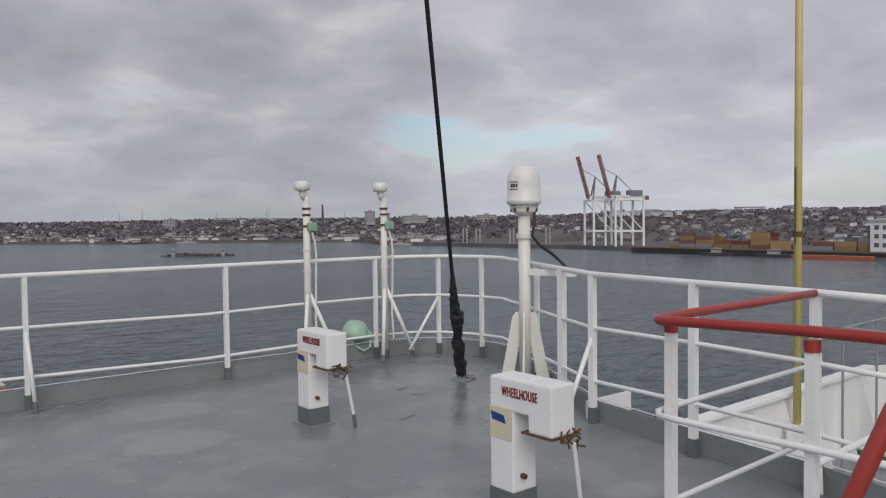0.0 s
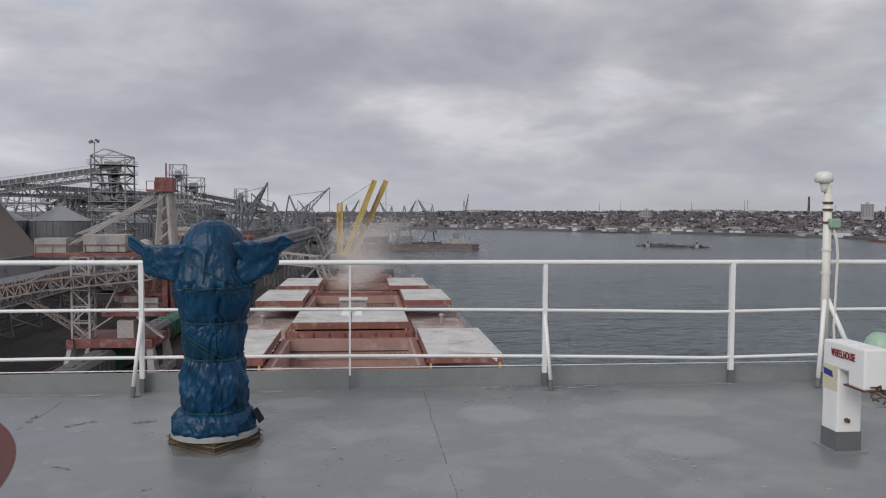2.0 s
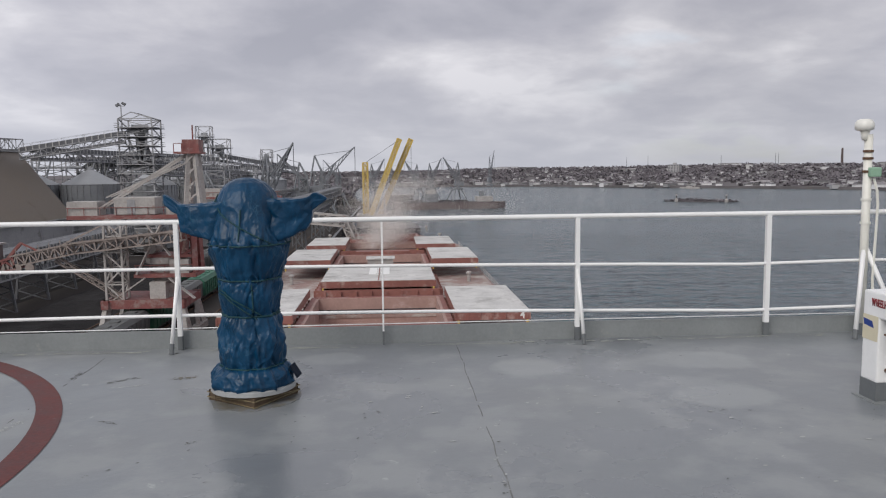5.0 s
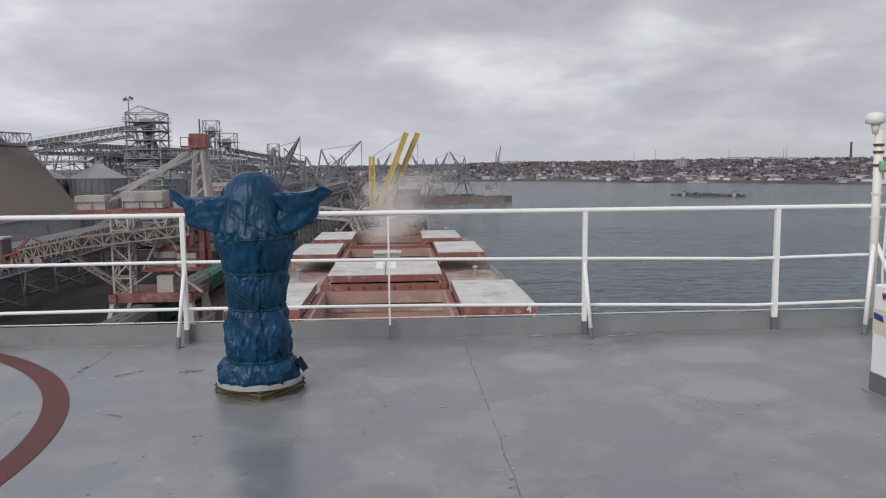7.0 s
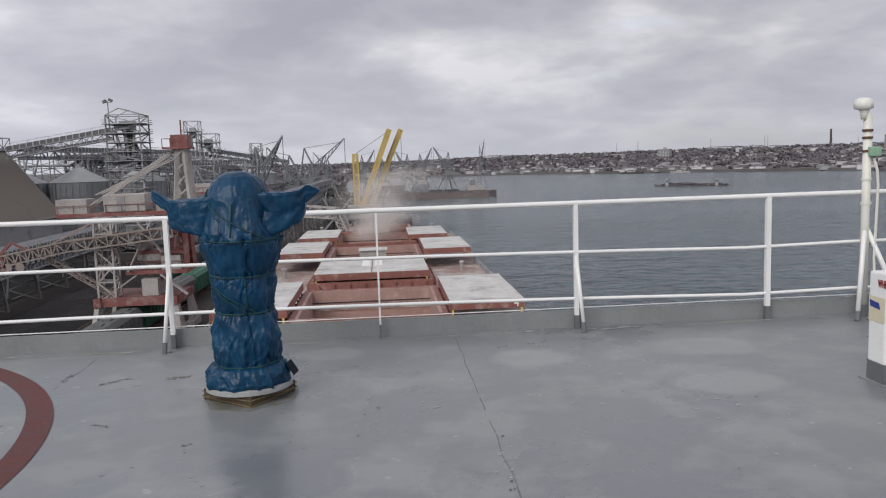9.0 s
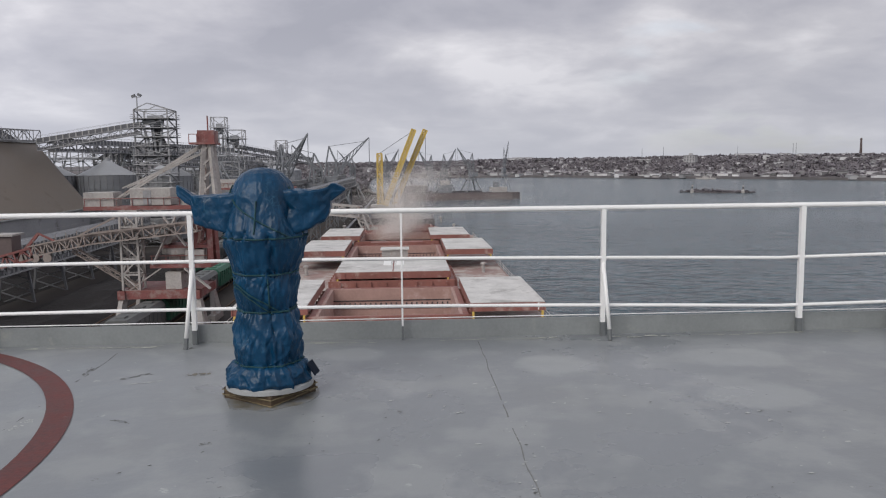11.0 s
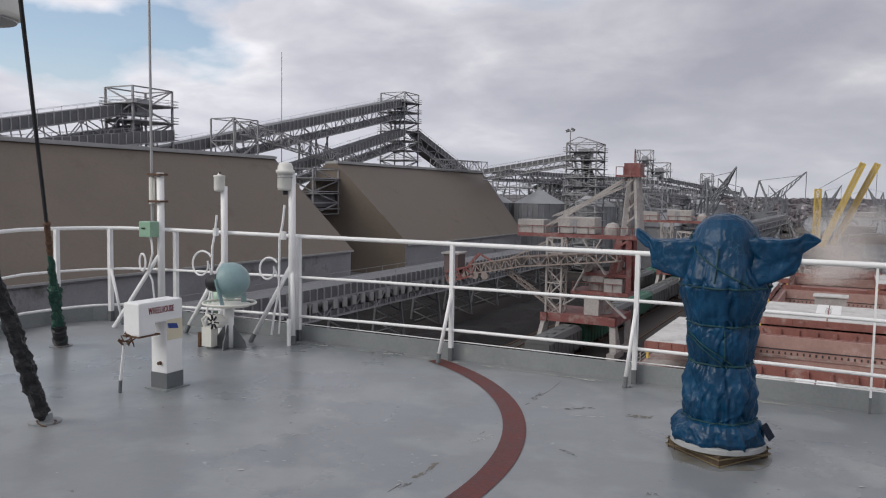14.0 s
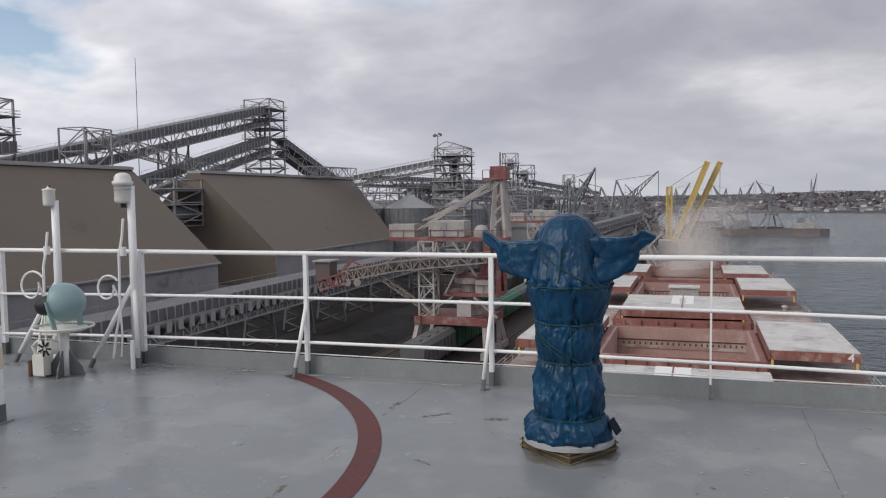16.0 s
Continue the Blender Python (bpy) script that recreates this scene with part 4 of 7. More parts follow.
def vent(x, y, inboard):
    """An inverted-U ventilator: an upright trunk, a head that reaches aft, a thin leg under the head's end. inboard: -1 or 1, the side of the lettering."""
    v = thing("deck_vent", (x, y, 0), "white steel wheelhouse ventilator with a rusty bracket and red lettering", "ventilator", "wheelhouse vents")
    w = 0.08
    bm = bmesh.new()
    side = [(0.08, 0.12), (0.08, 0.68), (-0.33, 0.68), (-0.33, 0.44), (-0.18, 0.44), (-0.18, 0.52), (-0.08, 0.52), (-0.08, 0.12)]
    lo = [bm.verts.new((-w, yy, zz)) for yy, zz in side]
    hi = [bm.verts.new((w, yy, zz)) for yy, zz in side]
    n = len(side)
    for i in range(n):
        bm.faces.new((lo[i], lo[(i + 1) % n], hi[(i + 1) % n], hi[i]))
    bm.faces.new(lo)
    bm.faces.new(list(reversed(hi)))
    bmesh.ops.recalc_face_normals(bm, faces=bm.faces)
    bevelled(bm, 0.012, 2)
    part("trunk", bm, "white", v)
    bm = mk(box, (-w - 0.002, -0.082, 0.0), (w + 0.002, 0.082, 0.125))
    part("foot", bm, "grey_base", v, "grey painted foot")
    part("seat_weld", mk(box, (-w - 0.03, -0.12, 0.0), (w + 0.03, 0.12, 0.008)), "deck_grey", v)
    part("top_plate", mk(box, (-0.04, -0.16, 0.678), (0.04, -0.04, 0.684)), "white", v)
    rot = pose(inboard * (w + 0.002), -0.125, 0.612, 90, 0, 90 * inboard)
    lettering("lettering", "WHEELHOUSE", 0.056, rot @ Matrix.Diagonal((0.60, 1.18, 1, 1)), "text_red", v)
    xs = inboard * (w + 0.0015)
    st = part("sticker", mk(box, (min(xs, xs * 1.01), -0.075, 0.375), (max(xs, xs * 1.01), 0.076, 0.53)), "beige", v, "beige sticker with a blue mark")
    bm = bmesh.new()
    q = [(0.06, 0.465), (0.07, 0.505), (-0.02, 0.495), (-0.035, 0.455)]
    if inboard > 0:
        q = [(-a, b) for a, b in q]
    lo = [bm.verts.new((xs * 1.012, a, b)) for a, b in q]
    hi = [bm.verts.new((xs * 1.03, a, b)) for a, b in q]
    for i in range(4):
        bm.faces.new((lo[i], lo[(i + 1) % 4], hi[(i + 1) % 4], hi[i]))
    bm.faces.new(lo)
    bm.faces.new(list(reversed(hi)))
    part("mark", bm, "navy", st)
    br = bmesh.new()
    box(br, (-0.085, -0.335, 0.431), (0.085, -0.14, 0.441))
    for k in range(16):
        c = Vector((random.uniform(-0.03, 0.09) * -inboard, random.uniform(-0.36, -0.32), random.uniform(0.38, 0.46)))
        d = Vector((random.uniform(-1, 1), random.uniform(-1, 1), random.uniform(-1, 1))).normalized() * 0.028
        tube(br, c - d, c + d, 0.006, 0.004, 5)
    part("bracket", br, "rust", v, "rusty hinged bracket with wire")
    bm = mk(tube, (-inboard * 0.06, -0.34, 0.40), (-inboard * 0.135, -0.315, 0.1), 0.011, None, 8)
    lg = part("stay_leg", bm, "white", v)
    part("leg_foot", mk(tube, (-inboard * 0.135, -0.315, 0.1), (-inboard * 0.155, -0.305, 0.0), 0.013, None, 8), "grey_base", lg)
    part("drain_cock", mk(tube, (inboard * 0.02, -0.08, 0.20), (inboard * 0.02, -0.105, 0.20), 0.014, None, 8), "rust", v)
    return v


vent(2.72, 4.94, -1)
vent(2.61, 2.805, -1)
vent(-5.11, 4.84, 1)


def gps_mast(x, y, top, small=True, lab="", boxcol="box_green", braces=((-0.16, -0.18), (0.30, -0.14))):
    m = thing("antenna_mast", (x, y, 0), lab, "antenna mast", "front antenna masts")
    part("pole", mk(tube, (0, 0, 0.1), (0, 0, top - 0.13), 0.034, None, 14), "cream", m, smooth=True)
    part("pole_foot", mk(tube, (0, 0, 0), (0, 0, 0.1), 0.038, None, 14), "grey_base", m)
    h = part("neck", mk(tube, (-0.035, 0, top - 0.18), (-0.035, 0, top - 0.095), 0.022, 0.04, 10), "cream", m, smooth=True)
    d = part("radome", mk(lathe, [(0.045, top - 0.10), (0.072, top - 0.09), (0.076, top - 0.06), (0.074, top - 0.035), (0.06, top - 0.012), (0.035, top - 0.002), (0.008, top)], 24, pose(-0.042, 0, 0)), "dome", m, "white antenna dome", smooth=True)
    for z in (top - 0.28, top - 0.34, top - 0.45, 1.15, 0.95):
        part("clamp", mk(tube, (0, 0, z), (0, 0, z + 0.02), 0.042, None, 10), "rust" if z > 1.2 else "cream", m)
    bm = mk(box, (-0.015, -0.075, top - 0.485), (0.08, 0.02, top - 0.405))
    bevelled(bm, 0.012)
    part("junction_box", bm, boxcol, m, "light green junction box")
    pts = [(0.035, -0.04, top - 0.5), (0.06, -0.05, top - 0.6), (0.075, -0.045, top - 0.72), (0.07, -0.04, 0.8), (0.06, -0.04, 0.5), (0.07, -0.05, 0.2)]
    part("cable", mk(sweep, pts, 0.011, 6), "cream", m)
    for dx, dy in braces:
        b = part("brace", mk(tube, (dx * 0.9, dy * 0.9, 0.07), (0, 0, 0.78), 0.02, None, 8), "white", m, smooth=True)
        part("brace_foot", mk(tube, (dx, dy, 0), (dx * 0.9, dy * 0.9, 0.075), 0.022, None, 8), "grey_base", b)
    return m


gps_mast(3.72, 6.75, 1.835, lab="cream antenna mast with a small white dome at the railing")
gps_mast(4.60, 6.70, 1.835, lab="cream antenna mast with a small white dome near the corner")

sat = thing("satellite_mast", (4.58, 4.65, 0), "white mast with a large satellite dome and gusset plates", "antenna mast")
part("pole", mk(tube, (0, 0, 0), (0, 0, 1.50), 0.05, None, 18), "cream", sat, smooth=True)
for ang in (-50, 40, 130, 220):
    bm = bmesh.new()
    q = [(0.115, 0.0), (0.225, 0.0), (0.20, 0.12), (0.105, 0.62), (0.08, 0.66), (0.04, 0.66), (0.04, 0.46)]
    mm = pose(0, 0, 0, 0, 0, ang)
    lo = [bm.verts.new(mm @ Vector((a, -0.008, b))) for a, b in q]
    hi = [bm.verts.new(mm @ Vector((a, 0.008, b))) for a, b in q]
    for i in range(len(q)):
        bm.faces.new((lo[i], lo[(i + 1) % len(q)], hi[(i + 1) % len(q)], hi[i]))
    bm.faces.new(lo)
    bm.faces.new(list(reversed(hi)))
    part("gusset", bm, "cream", sat)
part("mount", mk(lathe, [(0.06, 1.47), (0.10, 1.50), (0.11, 1.53), (0.125, 1.55)], 20), "cream", sat)
for k in range(6):
    a = k * math.pi / 3
    part("bolt", mk(tube, (0.105 * math.cos(a), 0.105 * math.sin(a), 1.50), (0.105 * math.cos(a), 0.105 * math.sin(a), 1.56), 0.012, None, 6), "rust", sat)
rad = part("radome", mk(lathe, [(0.12, 1.555), (0.138, 1.565), (0.145, 1.585), (0.143, 1.60), (0.139, 1.605), (0.138, 1.72), (0.133, 1.79), (0.117, 1.84), (0.088, 1.87), (0.045, 1.885), (0.01, 1.888)], 40), "dome", sat, "off-white satellite dome", smooth=True)
_dir = math.atan2(-4.55, -4.65)
for lo_, hi_, zz, hh in ((-0.95, -0.35, 1.745, 0.003), (-0.95, -0.35, 1.685, 0.003), (-0.85, -0.70, 1.715, 0.014), (-0.65, -0.52, 1.715, 0.014), (-0.47, -0.38, 1.715, 0.014)):
    bm = bmesh.new()
    for k in range(5):
        a, b = _dir + lo_ + (hi_ - lo_) * k / 5, _dir + lo_ + (hi_ - lo_) * (k + 1) / 5
        beam(bm, (0.1395 * math.cos(a), 0.1395 * math.sin(a), zz), (0.1395 * math.cos(b), 0.1395 * math.sin(b), zz), 0.004, hh * 2)
    part("logo_bar", bm, "hull_dark", rad)
part("cable", mk(sweep, [(0.04, -0.08, 1.5), (0.02, -0.10, 1.40), (0.0, -0.09, 1.30), (0.06, -0.12, 1.22), (0.16, -0.18, 1.14), (0.24, -0.30, 1.0)], 0.012, 6), "black", sat)
part("collar", mk(tube, (0, 0, 1.28), (0, 0, 1.32), 0.066, None, 16), "cream", sat)
part("rail_tie", mk(beam, (0, 0, 1.0), (0.12, -0.45, 1.0), 0.05, 0.05), "white", sat)

# left side masts
lm = thing("whip_antenna_mast", (-7.245, 6.72, 0), "white post with a tall whip antenna and a green tuner box", "antenna mast", "front antenna masts")
part("pole", mk(tube, (0.03, 0, 0.1), (0.03, 0, 1.67), 0.04, None, 12), "white", lm, smooth=True)
part("whip", mk(tube, (-0.065, -0.03, 1.05), (-0.09, -0.03, 6.5), 0.016, 0.009, 8), "trim", lm, "grey whip antenna")
for z in (1.35, 1.64):
    part("clamp", mk(box, (-0.09, -0.07, z), (0.09, 0.05, z + 0.022)), "rust", lm)
part("insulator", mk(tube, (-0.066, -0.03, 1.33), (-0.066, -0.03, 1.62), 0.032, None, 10), "cream", lm)
bm = mk(box, (-0.13, -0.16, 0.975), (0.045, -0.04, 1.145))
bevelled(bm, 0.01)
tb = part("tuner_box", bm, "box_green", lm, "light green tuner box")
part("slot", mk(box, (-0.085, -0.165, 1.06), (-0.03, -0.158, 1.078)), "black", tb)
part("cable", mk(sweep, [(-0.02, -0.1, 0.98), (0.0, -0.1, 0.9), (0.03, -0.12, 0.8), (-0.02, -0.12, 0.66), (-0.06, -0.1, 0.6), (-0.02, -0.08, 0.5), (0.0, -0.06, 0.2)], 0.012, 6), "white", lm)
part("brace", mk(tube, (-0.28, -0.38, 0.0), (0.02, 0, 0.8), 0.022, None, 8), "white", lm)
ringp = [(-0.10 + 0.045 * math.cos(k * 0.45), -0.14, 0.70 + 0.095 * math.sin(k * 0.45)) for k in range(30)]
part("cable_coil", mk(sweep, ringp, 0.011, 6), "white", lm)


def lamp_mast(x, y, z1, dome):
    lab = "white post with a round antenna dome" if dome else "white post with a small cylindrical antenna"
    m = thing("antenna_mast", (x, y, 0), lab + " at the railing", "antenna mast", "front antenna masts")
    part("pole", mk(tube, (0, 0, 0.1), (0, 0, z1 - 0.12), 0.036 if dome else 0.035, None, 14), "white", m, smooth=True)
    part("pole_foot", mk(tube, (0, 0, 0), (0, 0, 0.12), 0.046, None, 12), "grey_base", m)
    if dome:
        part("canister", mk(lathe, [(0.04, z1 - 0.28), (0.07, z1 - 0.275), (0.077, z1 - 0.25), (0.077, z1 - 0.115), (0.09, z1 - 0.11), (0.093, z1 - 0.095), (0.09, z1 - 0.08), (0.076, z1 - 0.076), (0.074, z1 - 0.045), (0.058, z1 - 0.016), (0.03, z1 - 0.003), (0.005, z1)], 28, pose(-0.055, -0.035, 0)), "dome", m, smooth=True)
        for zz in (0.13, 0.16):
            part("canister_band", mk(tube, (-0.055, -0.035, z1 - zz), (-0.055, -0.035, z1 - zz + 0.012), 0.081, None, 24), "trim", m)
        part("plug", mk(tube, (-0.055, -0.035, z1 - 0.32), (-0.055, -0.035, z1 - 0.27), 0.025, None, 8), "black", m)
    else:
        part("canister", mk(lathe, [(0.03, z1 - 0.175), (0.052, z1 - 0.17), (0.056, z1 - 0.15), (0.056, z1 - 0.03), (0.06, z1 - 0.025), (0.06, z1 - 0.012), (0.02, z1 - 0.005), (0.02, z1), (0.005, z1 + 0.02)], 20, pose(-0.03, -0.035, 0)), "dome", m, smooth=True)
        part("plug", mk(tube, (-0.025, -0.035, z1 - 0.02), (-0.025, -0.035, z1 + 0.025), 0.02, 0.008, 8), "black", m)
    part("conduit", mk(sweep, [(-0.045, -0.06, z1 - 0.42), (-0.06, -0.07, z1 - 0.6), (-0.09, -0.08, z1 - 0.75), (-0.09, -0.09, 0.5), (-0.12, -0.12, 0.3), (-0.14, -0.14, 0.08)], 0.013, 6), "white", m)
    rr = 0.125 if not dome else 0.105
    pts = [(-0.19 + rr * math.cos(0.6 + k * 0.33), -0.10 - 0.004 * k, 0.735 + rr * math.sin(0.6 + k * 0.33)) for k in range(19)] + [(-0.06, -0.13, 0.64), (-0.04, -0.13, 0.3), (-0.05, -0.14, 0.1)]
    part("cable_loop", mk(sweep, pts, 0.010, 6), "white", m)
    part("junction_tee", mk(tube, (-0.06, -0.06, 1.02), (-0.06, -0.06, 1.10), 0.03, None, 8), "white", m)
    part("stub_post", mk(tube, (0.09, -0.16, 0.0), (0.09, -0.16, 0.26), 0.02, None, 8), "white", m)
    for dx, dy in ((-0.34, -0.22), (0.1, -0.1)):
        b = part("brace", mk(tube, (dx * 0.9, dy * 0.9, 0.08), (0, 0, 0.78), 0.022, None, 8), "white", m, smooth=True)
        part("brace_foot", mk(tube, (dx, dy, 0), (dx * 0.9, dy * 0.9, 0.085), 0.024, None, 8), "grey_base", b)


lamp_mast(-6.32, 6.74, 1.655, False)
lamp_mast(-5.42, 6.72, 1.78, True)

pd = thing("satellite_mast", (-6.513, 4.284, 0), "white drum-shaped antenna housing on a tall white post", "antenna mast")
part("pole", mk(tube, (0, 0, 0), (0, 0, 2.8), 0.05, None, 14), "white", pd, smooth=True)
part("radome", mk(lathe, [(0.04, 2.765), (0.31, 2.77), (0.335, 2.785), (0.342, 2.81), (0.342, 3.3), (0.32, 3.42), (0.22, 3.52), (0.02, 3.56)], 40), "dome", pd, "white drum-shaped radome", smooth=True)
part("bottom_plate", mk(lathe, [(0.05, 2.752), (0.30, 2.752), (0.30, 2.766)], 32), "trim", pd)

# searchlight on its stand
sl = thing("searchlight", (-5.75, 6.2, 0), "teal searchlight on a small steel stand", "searchlight")
for a in (20, 110, 200, 290):
    bm = bmesh.new()
    mm = pose(0, 0, 0, 0, 0, a)
    q = [(0.0, 0.0), (0.17, 0.0), (0.15, 0.07), (0.04, 0.22), (0.0, 0.22)]
    lo = [bm.verts.new(mm @ Vector((p, -0.006, z))) for p, z in q]
    hi = [bm.verts.new(mm @ Vector((p, 0.006, z))) for p, z in q]
    for i in range(5):
        bm.faces.new((lo[i], lo[(i + 1) % 5], hi[(i + 1) % 5], hi[i]))
    bm.faces.new(lo)
    bm.faces.new(list(reversed(hi)))
    part("gusset", bm, "grey_base", sl)
part("pedestal", mk(tube, (0, 0, 0), (0, 0, 0.41), 0.04, None, 14), "white", sl, smooth=True)
part("table", mk(lathe, [(0.05, 0.385), (0.19, 0.40), (0.195, 0.42), (0.05, 0.425)], 28), "cream", sl, "cream round table with rusty rim")
pts = [(0.245 * math.cos(2 * math.pi * k / 24), 0.245 * math.sin(2 * math.pi * k / 24), 0.43) for k in range(25)]
part("guard_ring", mk(sweep, pts, 0.011, 6), "cream", sl)
part("motor", mk(tube, (-0.02, -0.10, 0.27), (-0.02, -0.19, 0.27), 0.065, None, 16), "cream", sl)
for k in range(7):
    a = k * 2 * math.pi / 7
    part("motor_fin", mk(beam, (-0.02 + 0.07 * math.cos(a), -0.2, 0.27 + 0.07 * math.sin(a)), (-0.02 + 0.02 * math.cos(a), -0.2, 0.27 + 0.02 * math.sin(a)), 0.012, 0.012), "black", sl)
mm = pose(0.03, 0.0, 0.645, 0, 80, 9)
part("housing", mk(lathe, [(0.01, 0.165), (0.06, 0.157), (0.11, 0.128), (0.148, 0.082), (0.168, 0.03), (0.174, -0.02), (0.174, -0.045), (0.16, -0.06), (0.10, -0.085), (0.085, -0.105)], 32, mm), "teal", sl, "pale teal rounded housing", smooth=True)
part("rear_cap", mk(lathe, [(0.08, -0.10), (0.085, -0.12), (0.085, -0.21), (0.07, -0.25), (0.04, -0.265), (0.01, -0.267)], 24, mm), "black", sl, "black rear cap", smooth=True)
for s in (-1, 1):
    part("yoke_arm", mk(beam, (0.05 - 0.02 * s, s * 0.165, 0.42), (0.0, s * 0.178, 0.67), 0.05, 0.012), "teal", sl)
part("valve_box", mk(box, (-0.20, -0.16, 0.02), (-0.08, -0.08, 0.20)), "cream", sl)
part("stub_pipe", mk(tube, (-0.26, -0.12, 0.0), (-0.26, -0.12, 0.14), 0.022, None, 8), "rust", sl)
part("hose", mk(sweep, [(-0.2, -0.12, 0.2), (-0.22, -0.13, 0.27), (-0.15, -0.14, 0.32), (-0.05, -0.16, 0.3)], 0.014, 6), "cream", sl)


def loudspeaker(x, y, z, rz):
    h = thing("deck_loudspeaker", (x, y, 0), "mint green horn loudspeaker on a low bracket outside the railing", "loudspeaker", "horn loudspeakers", rz)
    part("horn", mk(lathe, [(0.01, 0.16), (0.06, 0.155), (0.10, 0.13), (0.13, 0.08), (0.14, 0.02), (0.135, -0.02), (0.10, -0.05)], 28, pose(0, 0, z, 0, 15, 0)), "mint", h, smooth=True)
    part("driver", mk(lathe, [(0.05, -0.12), (0.075, -0.10), (0.08, 0.0), (0.06, 0.05), (0.03, 0.06)], 20, pose(0.14, 0.0, z - 0.02, 0, 60, 0)), "mint", h, smooth=True)
    part("bracket", mk(sweep, [(0.0, 0.0, z - 0.05), (0.02, -0.02, z - 0.16), (0.05, -0.05, z - 0.24), (0.05, -0.05, -0.05)], 0.02, 8), "mint", h)
    part("yoke", mk(sweep, [(0.13, -0.1, z), (0.10, -0.14, z - 0.12), (0.02, -0.14, z - 0.15), (-0.05, -0.1, z - 0.1)], 0.012, 6), "mint", h)


loudspeaker(4.38, 6.95, 0.24, 0)
loudspeaker(-6.55, 6.95, 0.28, 180)


# stays of the mast
def stay(bx, by, material, length, top=(-1.4, 0.0, 13.3)):
    lab = "black wire mast stay with a thick taped lower end" if material == "black" else "wire mast stay with a green wrapped lower end"
    s = thing("mast_stay", (bx, by, 0), lab, "wire stay", "mast stays")
    d = (Vector(top) - Vector((bx, by, 0))).normalized()
    part("wire", mk(tube, d * 0.5, d * 14.0, 0.016, None, 8), mat("black_wire", (0.012, 0.012, 0.014), 0.5), s)
    side = d.cross(Vector((0, 0, 1))).normalized()
    upv = side.cross(d)
    bm = bmesh.new()
    rings = []
    for k in range(150):
        t = k / 149
        r = (0.044 if t < 0.62 else 0.040 - 0.026 * (t - 0.62) / 0.38) * (0.75 if t < 0.04 else 1)
        r *= 1 + 0.30 * noise.noise((t * length * 6, bx, 0))
        c = d * (0.03 + length * t) + side * (0.010 * noise.noise((t * length * 8, bx, 7))) + upv * (0.010 * noise.noise((t * length * 8, bx, 9)))
        ring = []
        for q in range(22):
            a = 2 * math.pi * q / 22
            spiral = a + t * length * 60
            n1 = noise.noise((2 * math.cos(a) + bx, 2 * math.sin(a), t * length * 16))
            n2 = abs(noise.noise((3 * math.cos(a), 3 * math.sin(a) + bx, t * length * 34)))
            rr = r * (1 + 0.42 * n1 + 0.35 * n2 + 0.07 * math.sin(spiral))
            ring.append(bm.verts.new(c + side * (rr * math.cos(a)) + upv * (rr * math.sin(a))))
        rings.append(ring)
    for a, b in zip(rings, rings[1:]):
        for q in range(22):
            bm.faces.new((a[q], a[(q + 1) % 22], b[(q + 1) % 22], b[q]))
    bm.faces.new(list(reversed(rings[0])))
    bm.faces.new(rings[-1])
    part("wrapping", bm, material, s, "taped turnbuckle wrapping")
    if material == "green_wrap":
        for nm, t0, t1, r0, m2, l2 in (("turnbuckle_neck", 0.97, 1.30, 0.026, "rust", "rusty brown neck of the turnbuckle"), ("boot", 0.0, 0.26, 0.06, "black", "black taped boot")):
            line = [d * (length * (t0 + (t1 - t0) * k / 24)) for k in range(25)]
            rad_ = [r0 * (1 + 0.45 * noise.noise((k * 0.7, t0 * 9, 3))) * (0.55 if k in (0, 24) else 1) for k in range(25)]
            part(nm, mk(sweep, line, r0, 12, rad_), m2, s, l2)
    part("pad_eye", mk(lathe, [(0.10, 0.0), (0.10, 0.01), (0.05, 0.02), (0.045, 0.06)], 14), "deck_grey", s)
    pts = [(0.06 + 0.07 * math.cos(a), -0.03 + 0.05 * math.sin(a), 0.014 + 0.01 * math.sin(a * 2)) for a in [k * 0.5 for k in range(12)]]
    part("loose_wire", mk(sweep, pts, 0.004, 5), "rust", s)


stay(4.49, 5.36, "black", 1.15)
stay(-7.13, 5.42, "green_wrap", 1.08)
stay(-5.08, 3.80, "black", 1.45, (-1.4, -2.6, 13.3))

# ---------------- water and the ship's cargo deck ----------------
def sheet(name, material, corners, lab, cat):
    bm = bmesh.new()
    bm.faces.new([bm.verts.new(c) for c in corners])
    return tagged(part(name, bm, material), lab, cat, kind="structure")


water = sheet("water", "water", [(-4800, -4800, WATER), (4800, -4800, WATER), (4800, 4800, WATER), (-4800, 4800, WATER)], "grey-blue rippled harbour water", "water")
SX, MAIN = -2.1, -14.5
HOLDS = [(46.0, 61.5, "shut"), (70.8, 86.3, "open"), (92.0, 105.6, "shut"), (114.8, 130.4, "open"), (137.6, 153.0, "open"), (160.0, 173.0, "shut")]
hull = tagged(new("ship_hull"), "red oxide hull and main deck of a loading bulk carrier", "ship", kind="structure")
bm = bmesh.new()
ho = [(15.6, -30), (15.6, 158), (13.0, 174), (7, 187), (0, 193), (-7, 187), (-13.0, 174), (-15.6, 158), (-15.6, -30)]
for (xa, ya), (xb, yb) in zip(ho, ho[1:] + ho[:1]):
    beam(bm, (SX + xa, ya, -19.3), (SX + xb, yb, -19.3), 0.3, 9.4)
part("hull_plating", bm, "oxide", hull)
HX = 6.6
bm = bmesh.new()
ys = [-30.0] + [v for a, b, s in HOLDS for v in ((a + 0.4, b - 0.4) if s == "open" else ())] + [158.0]
for i in range(0, len(ys), 2):
    box(bm, (SX - HX, ys[i], MAIN - 0.3), (SX + HX, ys[i + 1], MAIN))
box(bm, (SX - 15.5, -30, MAIN - 0.3), (SX - HX, 158, MAIN))
